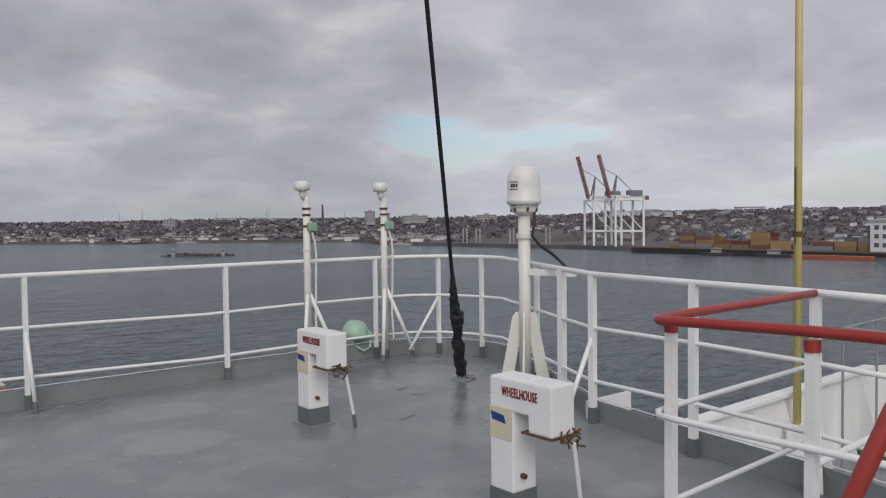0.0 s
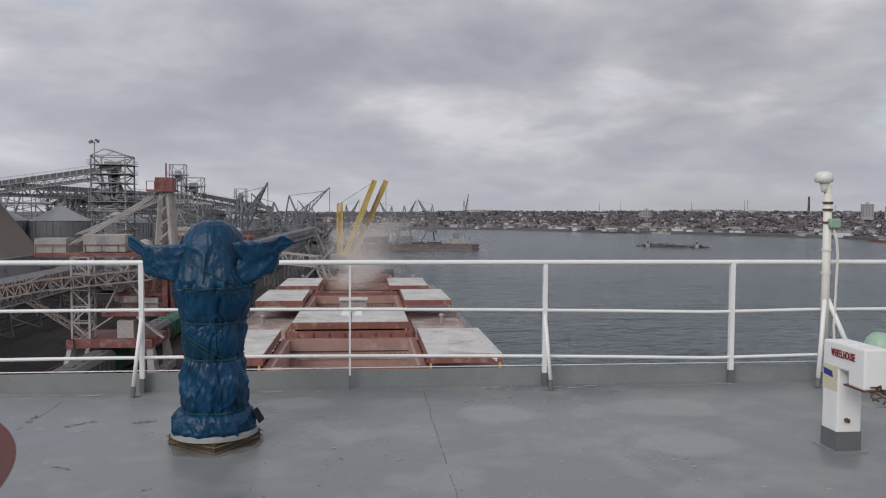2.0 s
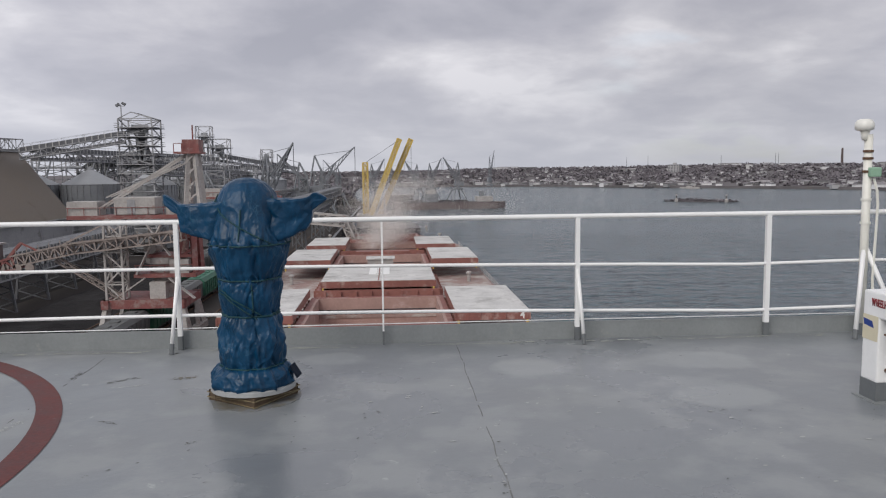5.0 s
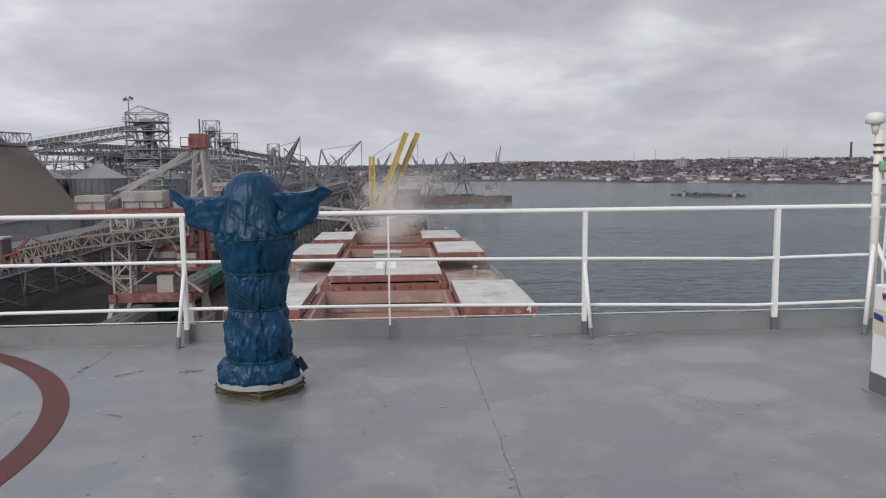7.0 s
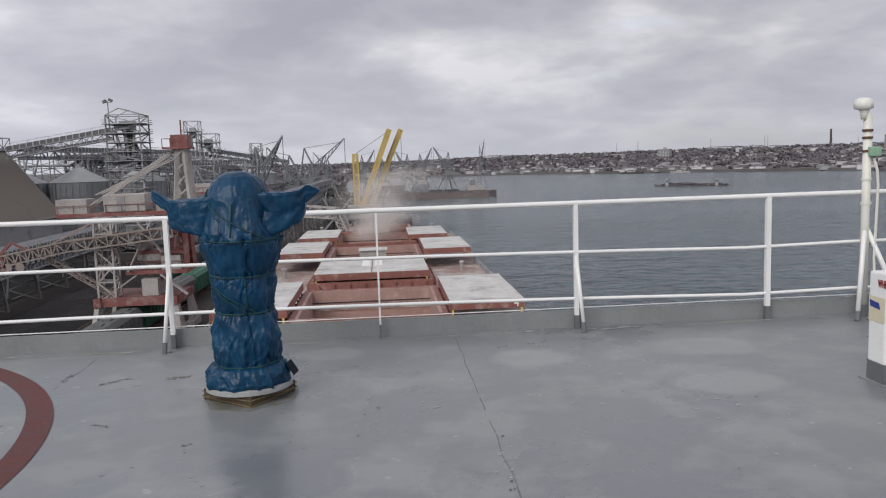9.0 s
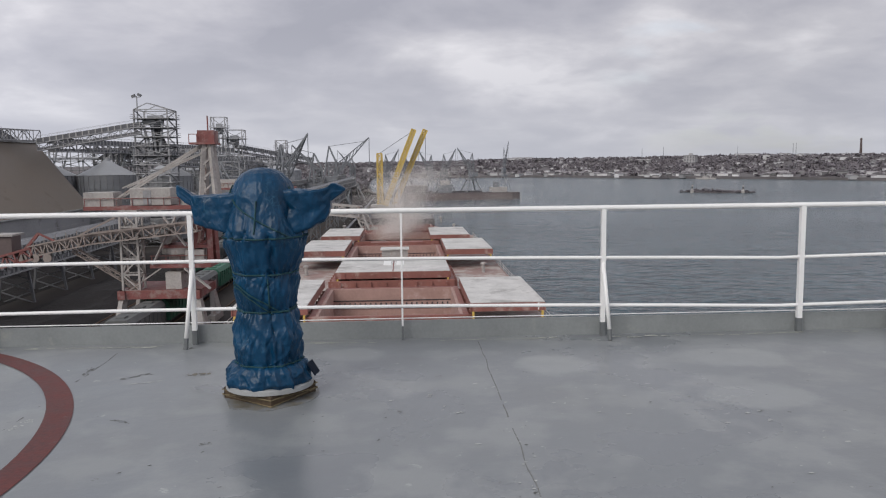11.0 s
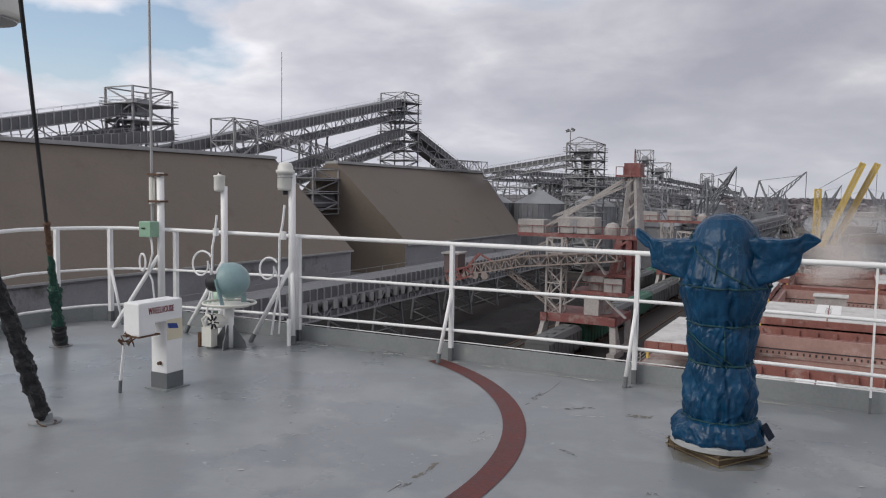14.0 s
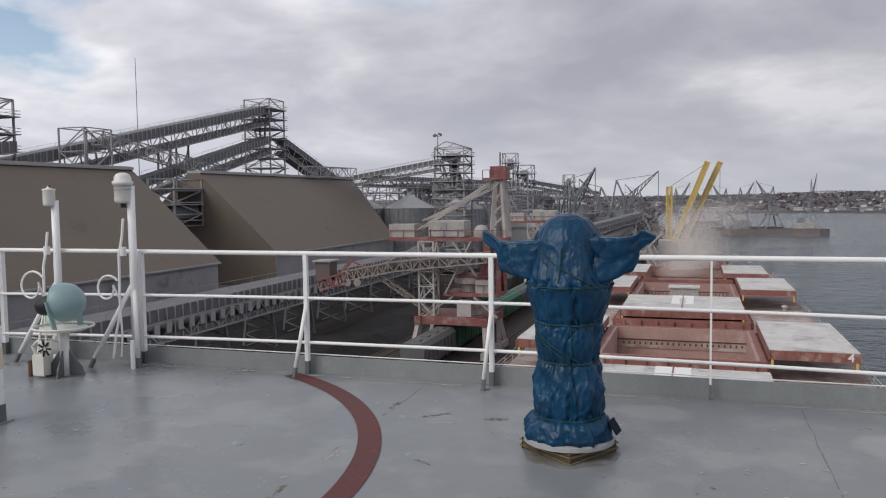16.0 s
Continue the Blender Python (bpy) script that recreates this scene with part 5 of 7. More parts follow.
box(bm, (SX + HX, -30, MAIN - 0.3), (SX + 15.5, 158, MAIN))
prism(bm, [(SX + x, y) for x, y in ((-15.5, 158), (15.5, 158), (13, 174), (7, 186.5), (0, 192.5), (-7, 186.5), (-13, 174))], MAIN - 0.3, MAIN + 0.6)
part("deck_plating", bm, "dusty_deck", hull)
for a, b, s in HOLDS:
    if s == "open":
        bm = bmesh.new()
        box(bm, (SX - HX - 0.2, a, -23.5), (SX - HX + 0.1, b, -12.6))
        box(bm, (SX + HX - 0.1, a, -23.5), (SX + HX + 0.2, b, -12.6))
        box(bm, (SX - HX + 0.1, a, -23.5), (SX + HX - 0.1, a + 0.3, -12.6))
        box(bm, (SX - HX + 0.1, b - 0.3, -23.5), (SX + HX - 0.1, b, -12.6))
        box(bm, (SX - HX + 0.1, a + 0.3, -23.5), (SX + HX - 0.1, b - 0.3, -17.5))
        hd = part("hold", bm, "hold", hull, "open dusty pinkish cargo hold")
        bm = bmesh.new()
        for k in range(22):
            x = SX - HX + 0.7 + k * 0.57
            box(bm, (x, b - 0.36, -14.4), (x + 0.16, b - 0.3, -14.15))
        beam(bm, (SX - HX, b - 0.34, -13.9), (SX + HX, b - 0.34, -13.9), 0.08, 0.10)
        part("hold_stiffener", bm, "hull_dark", hd)


def coaming_frame(a, b):
    bm = bmesh.new()
    for x0, x1, y0, y1 in ((SX - HX - 0.7, SX - HX - 0.2, a - 0.4, b + 0.4), (SX + HX + 0.2, SX + HX + 0.7, a - 0.4, b + 0.4), (SX - HX - 0.2, SX + HX + 0.2, a - 0.4, a), (SX - HX - 0.2, SX + HX + 0.2, b, b + 0.4)):
        box(bm, (x0, y0, MAIN), (x1, y1, -12.55))
    for k in range(8):
        x = SX - HX + 0.3 + k * 1.8
        box(bm, (x, a - 0.75, MAIN), (x + 0.15, a - 0.4, -12.7))
    for k in range(8):
        y = a + 0.5 + k * (b - a - 1) / 7
        for s in (-1, 1):
            box(bm, (SX + s * (HX + 0.7), y, MAIN), (SX + s * (HX + 1.1), y + 0.15, -12.7))
    return bm


def hatch_panel(x0, x1, y0, y1, cross, num=""):
    """One steel cover with its pale top, red sides, ribs and wheels."""
    c = ((x0 + x1) / 2, (y0 + y1) / 2)
    h = thing("hatch_cover", (*c, -12.55), "dusty pale steel hatch cover with red sides", "hatch cover", "hatch covers of the ship")
    w, l = (x1 - x0) / 2, (y1 - y0) / 2
    part("skirt", mk(box, (-w, -l, 0.2), (w, l, 0.98)), "oxide", h)
    part("top_plate", mk(box, (-w + 0.02, -l + 0.02, 0.984), (w - 0.02, l - 0.02, 1.05)), "cover", h, "pale dusty top plate")
    for sx in (-1, 1):
        part("corner_post", mk(box, (sx * (w - 0.25) - 0.1, -l - 0.16, -0.55), (sx * (w - 0.25) + 0.1, -l - 0.02, 0.2)), "crane_yellow", h)
    n = max(4, int(2 * w / 1.1))
    for k in range(n + 1):
        x = -w + 2 * w * k / n
        part("rib", mk(box, (x - 0.06, -l - 0.10, 0.22), (x + 0.06, -l, 0.9)), "oxide", h)
    for sx in (-1, 1):
        for sy in (-1, 1):
            wh = part("wheel", mk(tube, (sx * (w - 0.5), sy * (l - 0.8), 0.2), (sx * (w - 0.3), sy * (l - 0.8), 0.2), 0.2, None, 12), "crane_yellow" if sy < 0 else "rust", h)
    if cross:
        part("seam", mk(box, (-0.06, -l, 1.05), (0.06, l, 1.09)), "oxide", h)
        bm = bmesh.new()
        box(bm, (-1.3, -1.2, 1.055), (1.3, l, 1.075))
        part("painted_mark", bm, "text_white", h, "white painted square")
        for k in range(7):
            y = -0.9 + k * 0.8
            part("mark_rung", mk(box, (-0.35, y, 1.078), (0.35, y + 0.12, 1.09)), "hull_dark", h)
    if num:
        lettering("hold_number", num, 1.0, pose(w - 0.7, -l - 0.012, 0.6, 90, 0, 0), "text_white", h)
    return h


for i, (a, b, s) in enumerate(HOLDS):
    fr = part("hatch_coaming", coaming_frame(a, b), "oxide", hull, "red oxide hatch coaming")
    if s == "shut":
        if i < 5:
            hatch_panel(SX - HX - 0.2, SX + HX + 0.2, a, b, True)
    else:
        fine_r, fine_l = (1.6, 0.9) if i == 4 else (0.0, 0.0)
        hatch_panel(SX + HX + 0.85 - fine_r, SX + HX + 7.75 - fine_r, a - 0.2, b, False, {1: "4"}.get(i, ""))
        hatch_panel(SX - HX - 7.6 + fine_l, SX - HX - 0.85 + fine_l, a - 0.2, b, False)
# bulwark rails and deck gear at the sides
for s in (-1, 1):
    bm = bmesh.new()
    for k in range(48):
        y = 20 + k * 3.0
        beam(bm, (SX + s * 15.4, y, MAIN), (SX + s * 15.4, y, MAIN + 1.1), 0.08, 0.08)
    for z in (0.4, 0.75, 1.1):
        beam(bm, (SX + s * 15.4, 20, MAIN + z), (SX + s * 15.4, 161, MAIN + z), 0.05, 0.05)
    rl = thing("main_deck_rail", (0, 0, 0), "pale pipe railing along the main deck edge", "railing", "main deck rails")
    part("rail_bars", bm, "crane_white", rl)
for i in range(7):
    for s in (-1, 1):
        y = 64.5 + i * 23.0 - (0 if i else 0)
        g = thing("deck_vent_post", (SX + s * (HX + 4 + (i % 3)), y, MAIN), "small yellow and white ventilator post on the main deck", "ventilator", "main deck ventilators")
        part("stem", mk(tube, (0, 0, 0), (0, 0, 1.3), 0.25, None, 10), "crane_white", g)
        part("cap", mk(lathe, [(0.25, 1.1), (0.42, 1.15), (0.42, 1.35), (0.2, 1.5)], 12), "crane_white", g)
wh = thing("deck_house", (SX, 110.2, MAIN), "low pale deck house between hatches", "deck house")
part("wall", mk(box, (-1.8, -1.4, 0), (1.8, 1.4, 3.6)), "crane_white", wh)
part("roof_plate", mk(box, (-2.0, -1.6, 3.6), (2.0, 1.6, 3.75)), "cover", wh)
wh2 = thing("deck_house", (SX, 134.0, MAIN), "low red deck house between hatches", "deck house")
part("wall", mk(box, (-4.5, -1.2, 0), (4.5, 1.2, 2.2)), "oxide", wh2)
fm = thing("foremast", (SX, 182.0, MAIN + 0.6), "pale foremast on the forecastle", "mast")
part("pole", mk(tube, (0, 0, 0), (0, 0, 9.0), 0.35, 0.2, 10), "crane_white", fm)
part("platform", mk(box, (-1.5, -0.5, 6.0), (1.5, 0.5, 6.15)), "crane_white", fm)

# ---------------- the quay and the terminal ----------------
bm = bmesh.new()
prism(bm, [(-1500, -900), (-19.2, -900), (-19.2, 470), (-30, 640), (-60, 900), (-160, 1150), (-1500, 1150)], WATER - 1, QUAY)
quay = tagged(part("quay", bm, "quay"), "dirty dark concrete quay with coal dust", "quay", kind="structure")
bm = bmesh.new()
box(bm, (-19.9, -200, QUAY), (-19.2, 470, QUAY + 0.35))
part("quay_kerb", bm, "wall", quay)
bm = bmesh.new()
for x in (-27.6, -37.4, -32.2, -33.8, -41.0, -42.6):
    box(bm, (x - 0.07, 20, QUAY), (x + 0.07, 420, QUAY + 0.12))
part("rail_track", bm, "rust", quay)


def heap(name, x0, x1, y0, y1, h, material, lab):
    n1, n2 = 40, 60
    vs, fs = [], []
    for i in range(n1 + 1):
        for j in range(n2 + 1):
            u, v = i / n1, j / n2
            e = min(1, 4 * min(u, 1 - u)) * min(1, 6 * min(v, 1 - v))
            x, y = x0 + (x1 - x0) * u, y0 + (y1 - y0) * v
            vs.append((x, y, QUAY + 0.02 + h * e * (0.55 + 0.6 * noise.noise((x * 0.07, y * 0.07, 0)) + 0.2 * noise.noise((x * 0.3, y * 0.3, 0)))))
    for i in range(n1):
        for j in range(n2):
            a = i * (n2 + 1) + j
            fs.append((a, a + n2 + 1, a + n2 + 2, a + 1))
    me = bpy.data.meshes.new(name)
    me.from_pydata(vs, [], fs)
    me.materials.append(M[material])
    return tagged(new(name, me), lab, "coal heap", kind="stuff")


heap("coal_heap", -57, -43, 55, 170, 2.2, "coal", "low black heaps of coal on the quay")
heap("coal_heap", -80, -63, 40, 190, 1.6, "coal", "low black heaps of coal by the stores")


def store(y0, y1, lab, lean=0.0):
    """A long storage shed: grey wall, steep brown roof, flat ridge strip."""
    s = thing("storage_shed", (-81, (y0 + y1) / 2, QUAY), lab, "warehouse", "storage sheds")
    l = (y1 - y0) / 2
    E, R = 11.0, 27.3
    part("wall", mk(box, (-38.0, -l, 0), (0, l, E - 0.25)), "wall", s)
    part("plinth", mk(box, (0.004, -l, 0), (0.35, l, 4.2)), "wall", s)
    bm = bmesh.new()
    q = [(0.5, E - 0.3), (-17.6, R), (-20.4, R), (-38.5, E - 0.3)]
    lo = [bm.verts.new((x, -l - 0.01, z)) for x, z in q]
    hi = [bm.verts.new((x, l + 0.01 + (lean if z > E else 0), z)) for x, z in q]
    for i in range(4):
        bm.faces.new((lo[i], lo[(i + 1) % 4], hi[(i + 1) % 4], hi[i]))
    bm.faces.new(lo)
    bm.faces.new(list(reversed(hi)))
    rf = part("roof", bm, "roof", s, "brown ribbed sheet roof")
    part("ridge_trim", mk(box, (-20.6, -l, R), (-17.2, l + lean, R + 0.5)), "trim", s)
    part("eave_trim", mk(box, (0.45, -l, E - 0.6), (0.7, l, E - 0.3)), "trim", s)
    part("end_cladding", mk(box, (-36.0, -l - 0.14, 4.2), (-0.2, -l - 0.004, E - 0.32)), "roof", s, "brown cladding over the end wall")
    part("walkway", mk(box, (-18.6, -l, R + 0.5), (-17.8, l + lean, R + 0.62)), "trim", s)
    return s


store(-70, 118.5, "long brown-roofed storage shed with a grey concrete wall")
store(138.6, 202, "brown-roofed storage shed with a grey concrete wall", 12.0)
rm = thing("radio_mast", (-119.55, 146, QUAY), "thin tall radio mast behind the storage sheds", "mast", "radio masts")
part("pole", mk(tube, (0, 0, 0), (0, 0, 53.4), 0.14, 0.07, 6), "steel", rm)
lk = thing("link_tower", (-95, 134.0, QUAY), "dark steel link frame between the storage sheds", "steel frame")
bm = bmesh.new()
lattice_tower(bm, -6, 0, 16.5, 26.0, 6, 9, 4, 0.2)
for k in range(3):
    box(bm, (-9.4, -5, 17.5 + 3.2 * k), (-2.6, 4.6, 17.7 + 3.2 * k))
part("frame", bm, "steel", lk)
part("chute", mk(box, (-8, -4, 18), (-4, 4.6, 20.5)), "darksteel", lk)
part("support_post", mk(beam, (-8.6, 4.0, 0), (-8.6, 4.0, 16.6), 0.4, 0.4), "steel", lk)
part("support_post", mk(beam, (-8.6, -4.0, 0), (-8.6, -4.0, 16.6), 0.4, 0.4), "steel", lk)


def gallery(a, b, w, h, lab, legs=(), name="conveyor_gallery", post_to=QUAY):
    """An inclined conveyor bridge: cladding above, lattice girder below, handrail, trestles."""
    g = thing(name, (0, 0, 0), lab, "conveyor", "conveyor galleries")
    av, bv = Vector(a), Vector(b)
    L = (bv - av).length
    part("deck_casing", mk(beam, av + Vector((0, 0, h * 0.35)), bv + Vector((0, 0, h * 0.35)), w, h * 0.42), "darksteel", g)
    bm = bmesh.new()
    truss(bm, av - Vector((0, 0, h * 0.25)), bv - Vector((0, 0, h * 0.25)), w, h * 0.7, max(4, int(L / (h * 0.9))), 0.16)
    part("girder", bm, "steel", g)
    part("belt_casing", mk(beam, av - Vector((0, 0, h * 0.5)), bv - Vector((0, 0, h * 0.5)), w * 0.96, h * 0.3), "darksteel", g)
    bm = bmesh.new()
    n = int(L / 4.5)
    d, s, u = frame_of(a, b)
    for k in range(n + 1):
        p = av.lerp(bv, k / n) + Vector((0, 0, h * 0.56))
        for sg in (-1, 1):
            beam(bm, p + s * (sg * w / 2), p + s * (sg * w / 2) + Vector((0, 0, 0.7)), 0.05, 0.05)
    for sg in (-1, 1):
        for zz in (0.7,):
            beam(bm, av + s * (sg * w / 2) + Vector((0, 0, h * 0.56 + zz)), bv + s * (sg * w / 2) + Vector((0, 0, h * 0.56 + zz)), 0.045, 0.045)
    part("handrail", bm, "steel", g)["kind"] = "stuff"
    bm = bmesh.new()
    n = int(L / 1.5)
    for k in range(n + 1):
        p = av.lerp(bv, k / n) + Vector((0, 0, h * 0.35))
        for sg in (-1, 1):
            q = p + s * (sg * (w / 2 + 0.05))
            beam(bm, q - Vector((0, 0, h * 0.2)), q + Vector((0, 0, h * 0.2)), 0.3, 0.12)
            beam(bm, q - Vector((0, 0, h * 0.99)), q - Vector((0, 0, h * 0.72)), 0.16, 0.1)
    part("cladding_rib", bm, "trim", g)["kind"] = "stuff"
    for t in legs:
        p = av.lerp(bv, t) - Vector((0, 0, h * 0.6))
        for sg in (-1, 1):
            part("trestle_leg", mk(beam, p + s * (sg * w * 0.4), Vector((p.x + s.x * sg * w * 0.55, p.y + s.y * sg * w * 0.55, post_to)), 0.35, 0.35), "darksteel", g)
        for k in range(3):
            q = p.lerp(Vector((p.x, p.y, post_to)), k / 3)
            q2 = p.lerp(Vector((p.x, p.y, post_to)), (k + 1) / 3)
            part("trestle_brace", mk(beam, q - s * w * 0.5, q2 + s * w * 0.5, 0.18, 0.18), "darksteel", g)
            part("trestle_brace", mk(beam, q + s * w * 0.5, q2 - s * w * 0.5, 0.18, 0.18), "darksteel", g)
    return g


def head_tower(x, y, z1, w, d, n, lab, cab=True):
    """A transfer tower: open steel frame with floors, machinery and a roof frame."""
    t = thing("transfer_tower", (x, y, QUAY), lab, "steel tower", "transfer towers")
    H = z1 - QUAY
    bm = bmesh.new()
    lattice_tower(bm, 0, 0, 0, H, w, d, n, 0.22)
    part("frame", bm, "steel", t)
    for k in range(1, n):
        z = H * k / n
        part("floor_plate", mk(box, (-w / 2 - 0.8, -d / 2 - 0.8, z), (w / 2 + 0.8, d / 2 + 0.8, z + 0.18)), "steel", t)
        if k > n // 2:
            b2 = bmesh.new()
            for sx in (-1, 1):
                for zz in (0.6, 1.15):
                    beam(b2, (sx * (w / 2 + 0.8), -d / 2 - 0.8, z + zz), (sx * (w / 2 + 0.8), d / 2 + 0.8, z + zz), 0.07, 0.07)
                    beam(b2, (-w / 2 - 0.8, sx * (d / 2 + 0.8), z + zz), (w / 2 + 0.8, sx * (d / 2 + 0.8), z + zz), 0.07, 0.07)
            part("handrail", b2, "steel", t)["kind"] = "stuff"
    if cab:
        z = H * (n - 1.6) / n
        dh = part("drive_house", mk(box, (-w * 0.2, -d * 0.2, z), (w * 0.2, d * 0.2, z + H / n * 1.0)), "silo", t)
        part("motor", mk(tube, (-w * 0.3, -d * 0.3, z + 0.7), (w * 0.1, -d * 0.3, z + 0.7), 0.6, None, 10), "silo", dh)
        for k in range(3):
            a = (k - 1) * w * 0.3
            part("spout_pipe", mk(tube, (a, -d * 0.35, z), (a * 0.4 + w * 0.1, -d * 0.45, z - H / n * 3.0), 0.32, None, 8), "silo", t)
    if "floodlight" in lab:
        bm = bmesh.new()               # gabled open frame over the head
        zt = H + 1.6
        for sy in (-1, 1):
            beam(bm, (-w / 2, sy * d / 2, H), (-w * 0.1, sy * d / 2, zt), 0.2, 0.2)
            beam(bm, (-w * 0.1, sy * d / 2, zt), (w / 2, sy * d / 2, H), 0.2, 0.2)
        beam(bm, (-w * 0.1, -d / 2, zt), (-w * 0.1, d / 2, zt), 0.2, 0.2)
        part("head_frame", bm, "steel", t)
        part("hopper", mk(lathe, [(w * 0.10, z - H / n * 3.5), (w * 0.16, z - 0.6), (w * 0.2, z)], 8), "darksteel", t)
        part("chute", mk(beam, (0, 0, z - 1), (w * 0.3, -d * 0.3, z - H / n * 2.4), 1.4, 1.4), "darksteel", t)
    return t


gallery((-118, 40, 1.8), (-118, 102, 14.6), 4.0, 4.5, "dark inclined conveyor bridge above the shed roofs", (0.4, 0.8))
gallery((-112, 60, 4.0), (-112, 104, 9.5), 4.0, 4.5, "dark inclined conveyor bridge above the shed roofs")
head_tower(-117, 102.5, 19.4, 7, 9, 13, "dark transfer tower with an open roof frame")
gallery((-118, 100, 5.1), (-118, 196, 25.6), 4.2, 4.6, "long dark conveyor bridge rising to a transfer tower", (0.55, 0.62))
gallery((-115, 130, 1.8), (-116, 194, 17.0), 3.6, 4.2, "dark conveyor bridge rising to a transfer tower", (0.5,))
head_tower(-119, 199, 30.0, 8.0, 8, 18, "tall dark transfer tower of open steelwork")
gallery((-117, 204, 17.5), (-109, 228, 4.5), 3.6, 4.2, "short dark conveyor bridge running down from the tower")
fr = thing("ridge_frame", (-112, 122, 0), "open steel frame over a shed roof", "steel frame")
bm = bmesh.new()
lattice_tower(bm, 0, 0, -2, 15.5, 6, 7, 4, 0.18)
truss(bm, (0, 3, 14.0), (2, 42, 8.0), 2.6, 2.6, 16, 0.13)
part("frame", bm, "steel", fr)
fr2 = thing("ridge_frame", (-99, 190, 0), "open steel frame over a shed roof", "steel frame")
bm = bmesh.new()
truss(bm, (0, -6, 9.0), (4, 16, 9.0), 3.0, 2.6, 8, 0.14)
part("frame", bm, "steel", fr2)
gallery((-93, 203, 6.7), (-69, 208, 10.9), 2.6, 2.6, "light conveyor bridge to a grain tower")
head_tower(-66, 211, 15.5, 8.4, 8, 15, "pale steel grain tower with a floodlight mast")
fl = thing("floodlight_mast", (-69.6, 208, 12), "thin mast with floodlights on the grain tower", "light mast")
part("pole", mk(tube, (0, 0, -1), (0, 0, 7.0), 0.18, 0.14, 8), "steel", fl)
for sx in (-1, 1):
    part("lamp_head", mk(box, (-0.55, -0.3, -0.3), (0.45, 0.3, 0.35), pose(sx * 0.75, 0, 7.1 + 0.12 * sx, 0, sx * 28, 0)), "darksteel", fl)
part("lamp_bracket", mk(beam, (-0.9, 0, 6.7), (0.9, 0, 6.7), 0.14, 0.14), "steel", fl)


def silo(x, y, r, ztop, roof=4.0, lab="grey galvanised grain silo with a cone roof"):
    s = thing("grain_silo", (x, y, QUAY), lab, "silo", "grain silos")
    H = ztop - QUAY
    part("shell", mk(lathe, [(r, 0)] + [(r * (1.0 if k % 2 else 0.992), H * k / 16) for k in range(1, 17)], 40), "silo", s)
    part("cone_roof", mk(lathe, [(r * 1.02, H), (r * 0.5, H + roof * 0.55), (r * 0.12, H + roof), (r * 0.1, H + roof + 0.8)], 40), "silo", s)
    bm = bmesh.new()
    for k in range(30):
        a = 2 * math.pi * k / 30
        beam(bm, (r * 1.01 * math.cos(a), r * 1.01 * math.sin(a), 0), (r * 1.01 * math.cos(a), r * 1.01 * math.sin(a), H), 0.14, 0.14)
    part("stiffener_band", bm, "steel", s)


silo(-86, 229, 8, -1.5)
silo(-102, 226, 8, -1.5)
silo(-70, 232, 7, -2.0)
silo(-79, 300, 15.5, -0.9, 4.2)
silo(-58, 350, 11, -2.0)
for x, y, z1, w in ((-82, 350, 21.5, 6), (-76, 352, 16.0, 8), (-60, 380, 12.0, 5), (-92, 250, 8.0, 8), (-78, 246, 7.0, 7), (-54, 300, 3.0, 5)):
    head_tower(x, y, z1, w, w, 9, "grey steel elevator tower of the grain terminal")
for a, b in (((-100, 250, 5.0), (-60, 275, 5.0)), ((-90, 250, 3.0), (-50, 330, 2.0)), ((-76, 352, 8.0), (-48, 400, 2.0)), ((-64, 212, 3.0), (-55, 300, 0.0)), ((-46, 250, -7.0), (-34, 420, -7.0)), ((-95, 215, 7.0), (-70, 300, 6.0))):
    gallery(a, b, 2.4, 3.0, "grey conveyor bridge of the grain terminal", (0.3, 0.7))
bm = mk(box, (-8, -60, 0), (8, 60, 12.5))
sh = thing("quay_shed", (-55, 290, QUAY), "long low grey shed behind the quay", "warehouse")
part("wall", bm, "wall", sh)
bm = bmesh.new()
q = [(-8.5, 12.4), (8.5, 12.4), (0, 16)]
lo = [bm.verts.new((x, -60.5, z)) for x, z in q]
hi = [bm.verts.new((x, 60.5, z)) for x, z in q]
for i in range(3):
    bm.faces.new((lo[i], lo[(i + 1) % 3], hi[(i + 1) % 3], hi[i]))
bm.faces.new(lo)
bm.faces.new(list(reversed(hi)))
part("roof", bm, "silo", sh)
gallery((-60, 15, -12.6), (-63, 185, -12.6), 5.0, 3.4, "long low conveyor gallery on trestles beside the coal", [k / 14 for k in range(1, 14)])
bm = bmesh.new()
for k in range(75):
    y = 20 + k * 2.2
    box(bm, (-57.4 - 0.018 * (y - 15), y, -13.6), (-57.2 - 0.018 * (y - 15), y + 0.9, -12.4))
ob = part("gallery_panels", bm, "trim", None)
tagged(ob, "pale side panels along the low conveyor gallery", "cladding", kind="stuff")


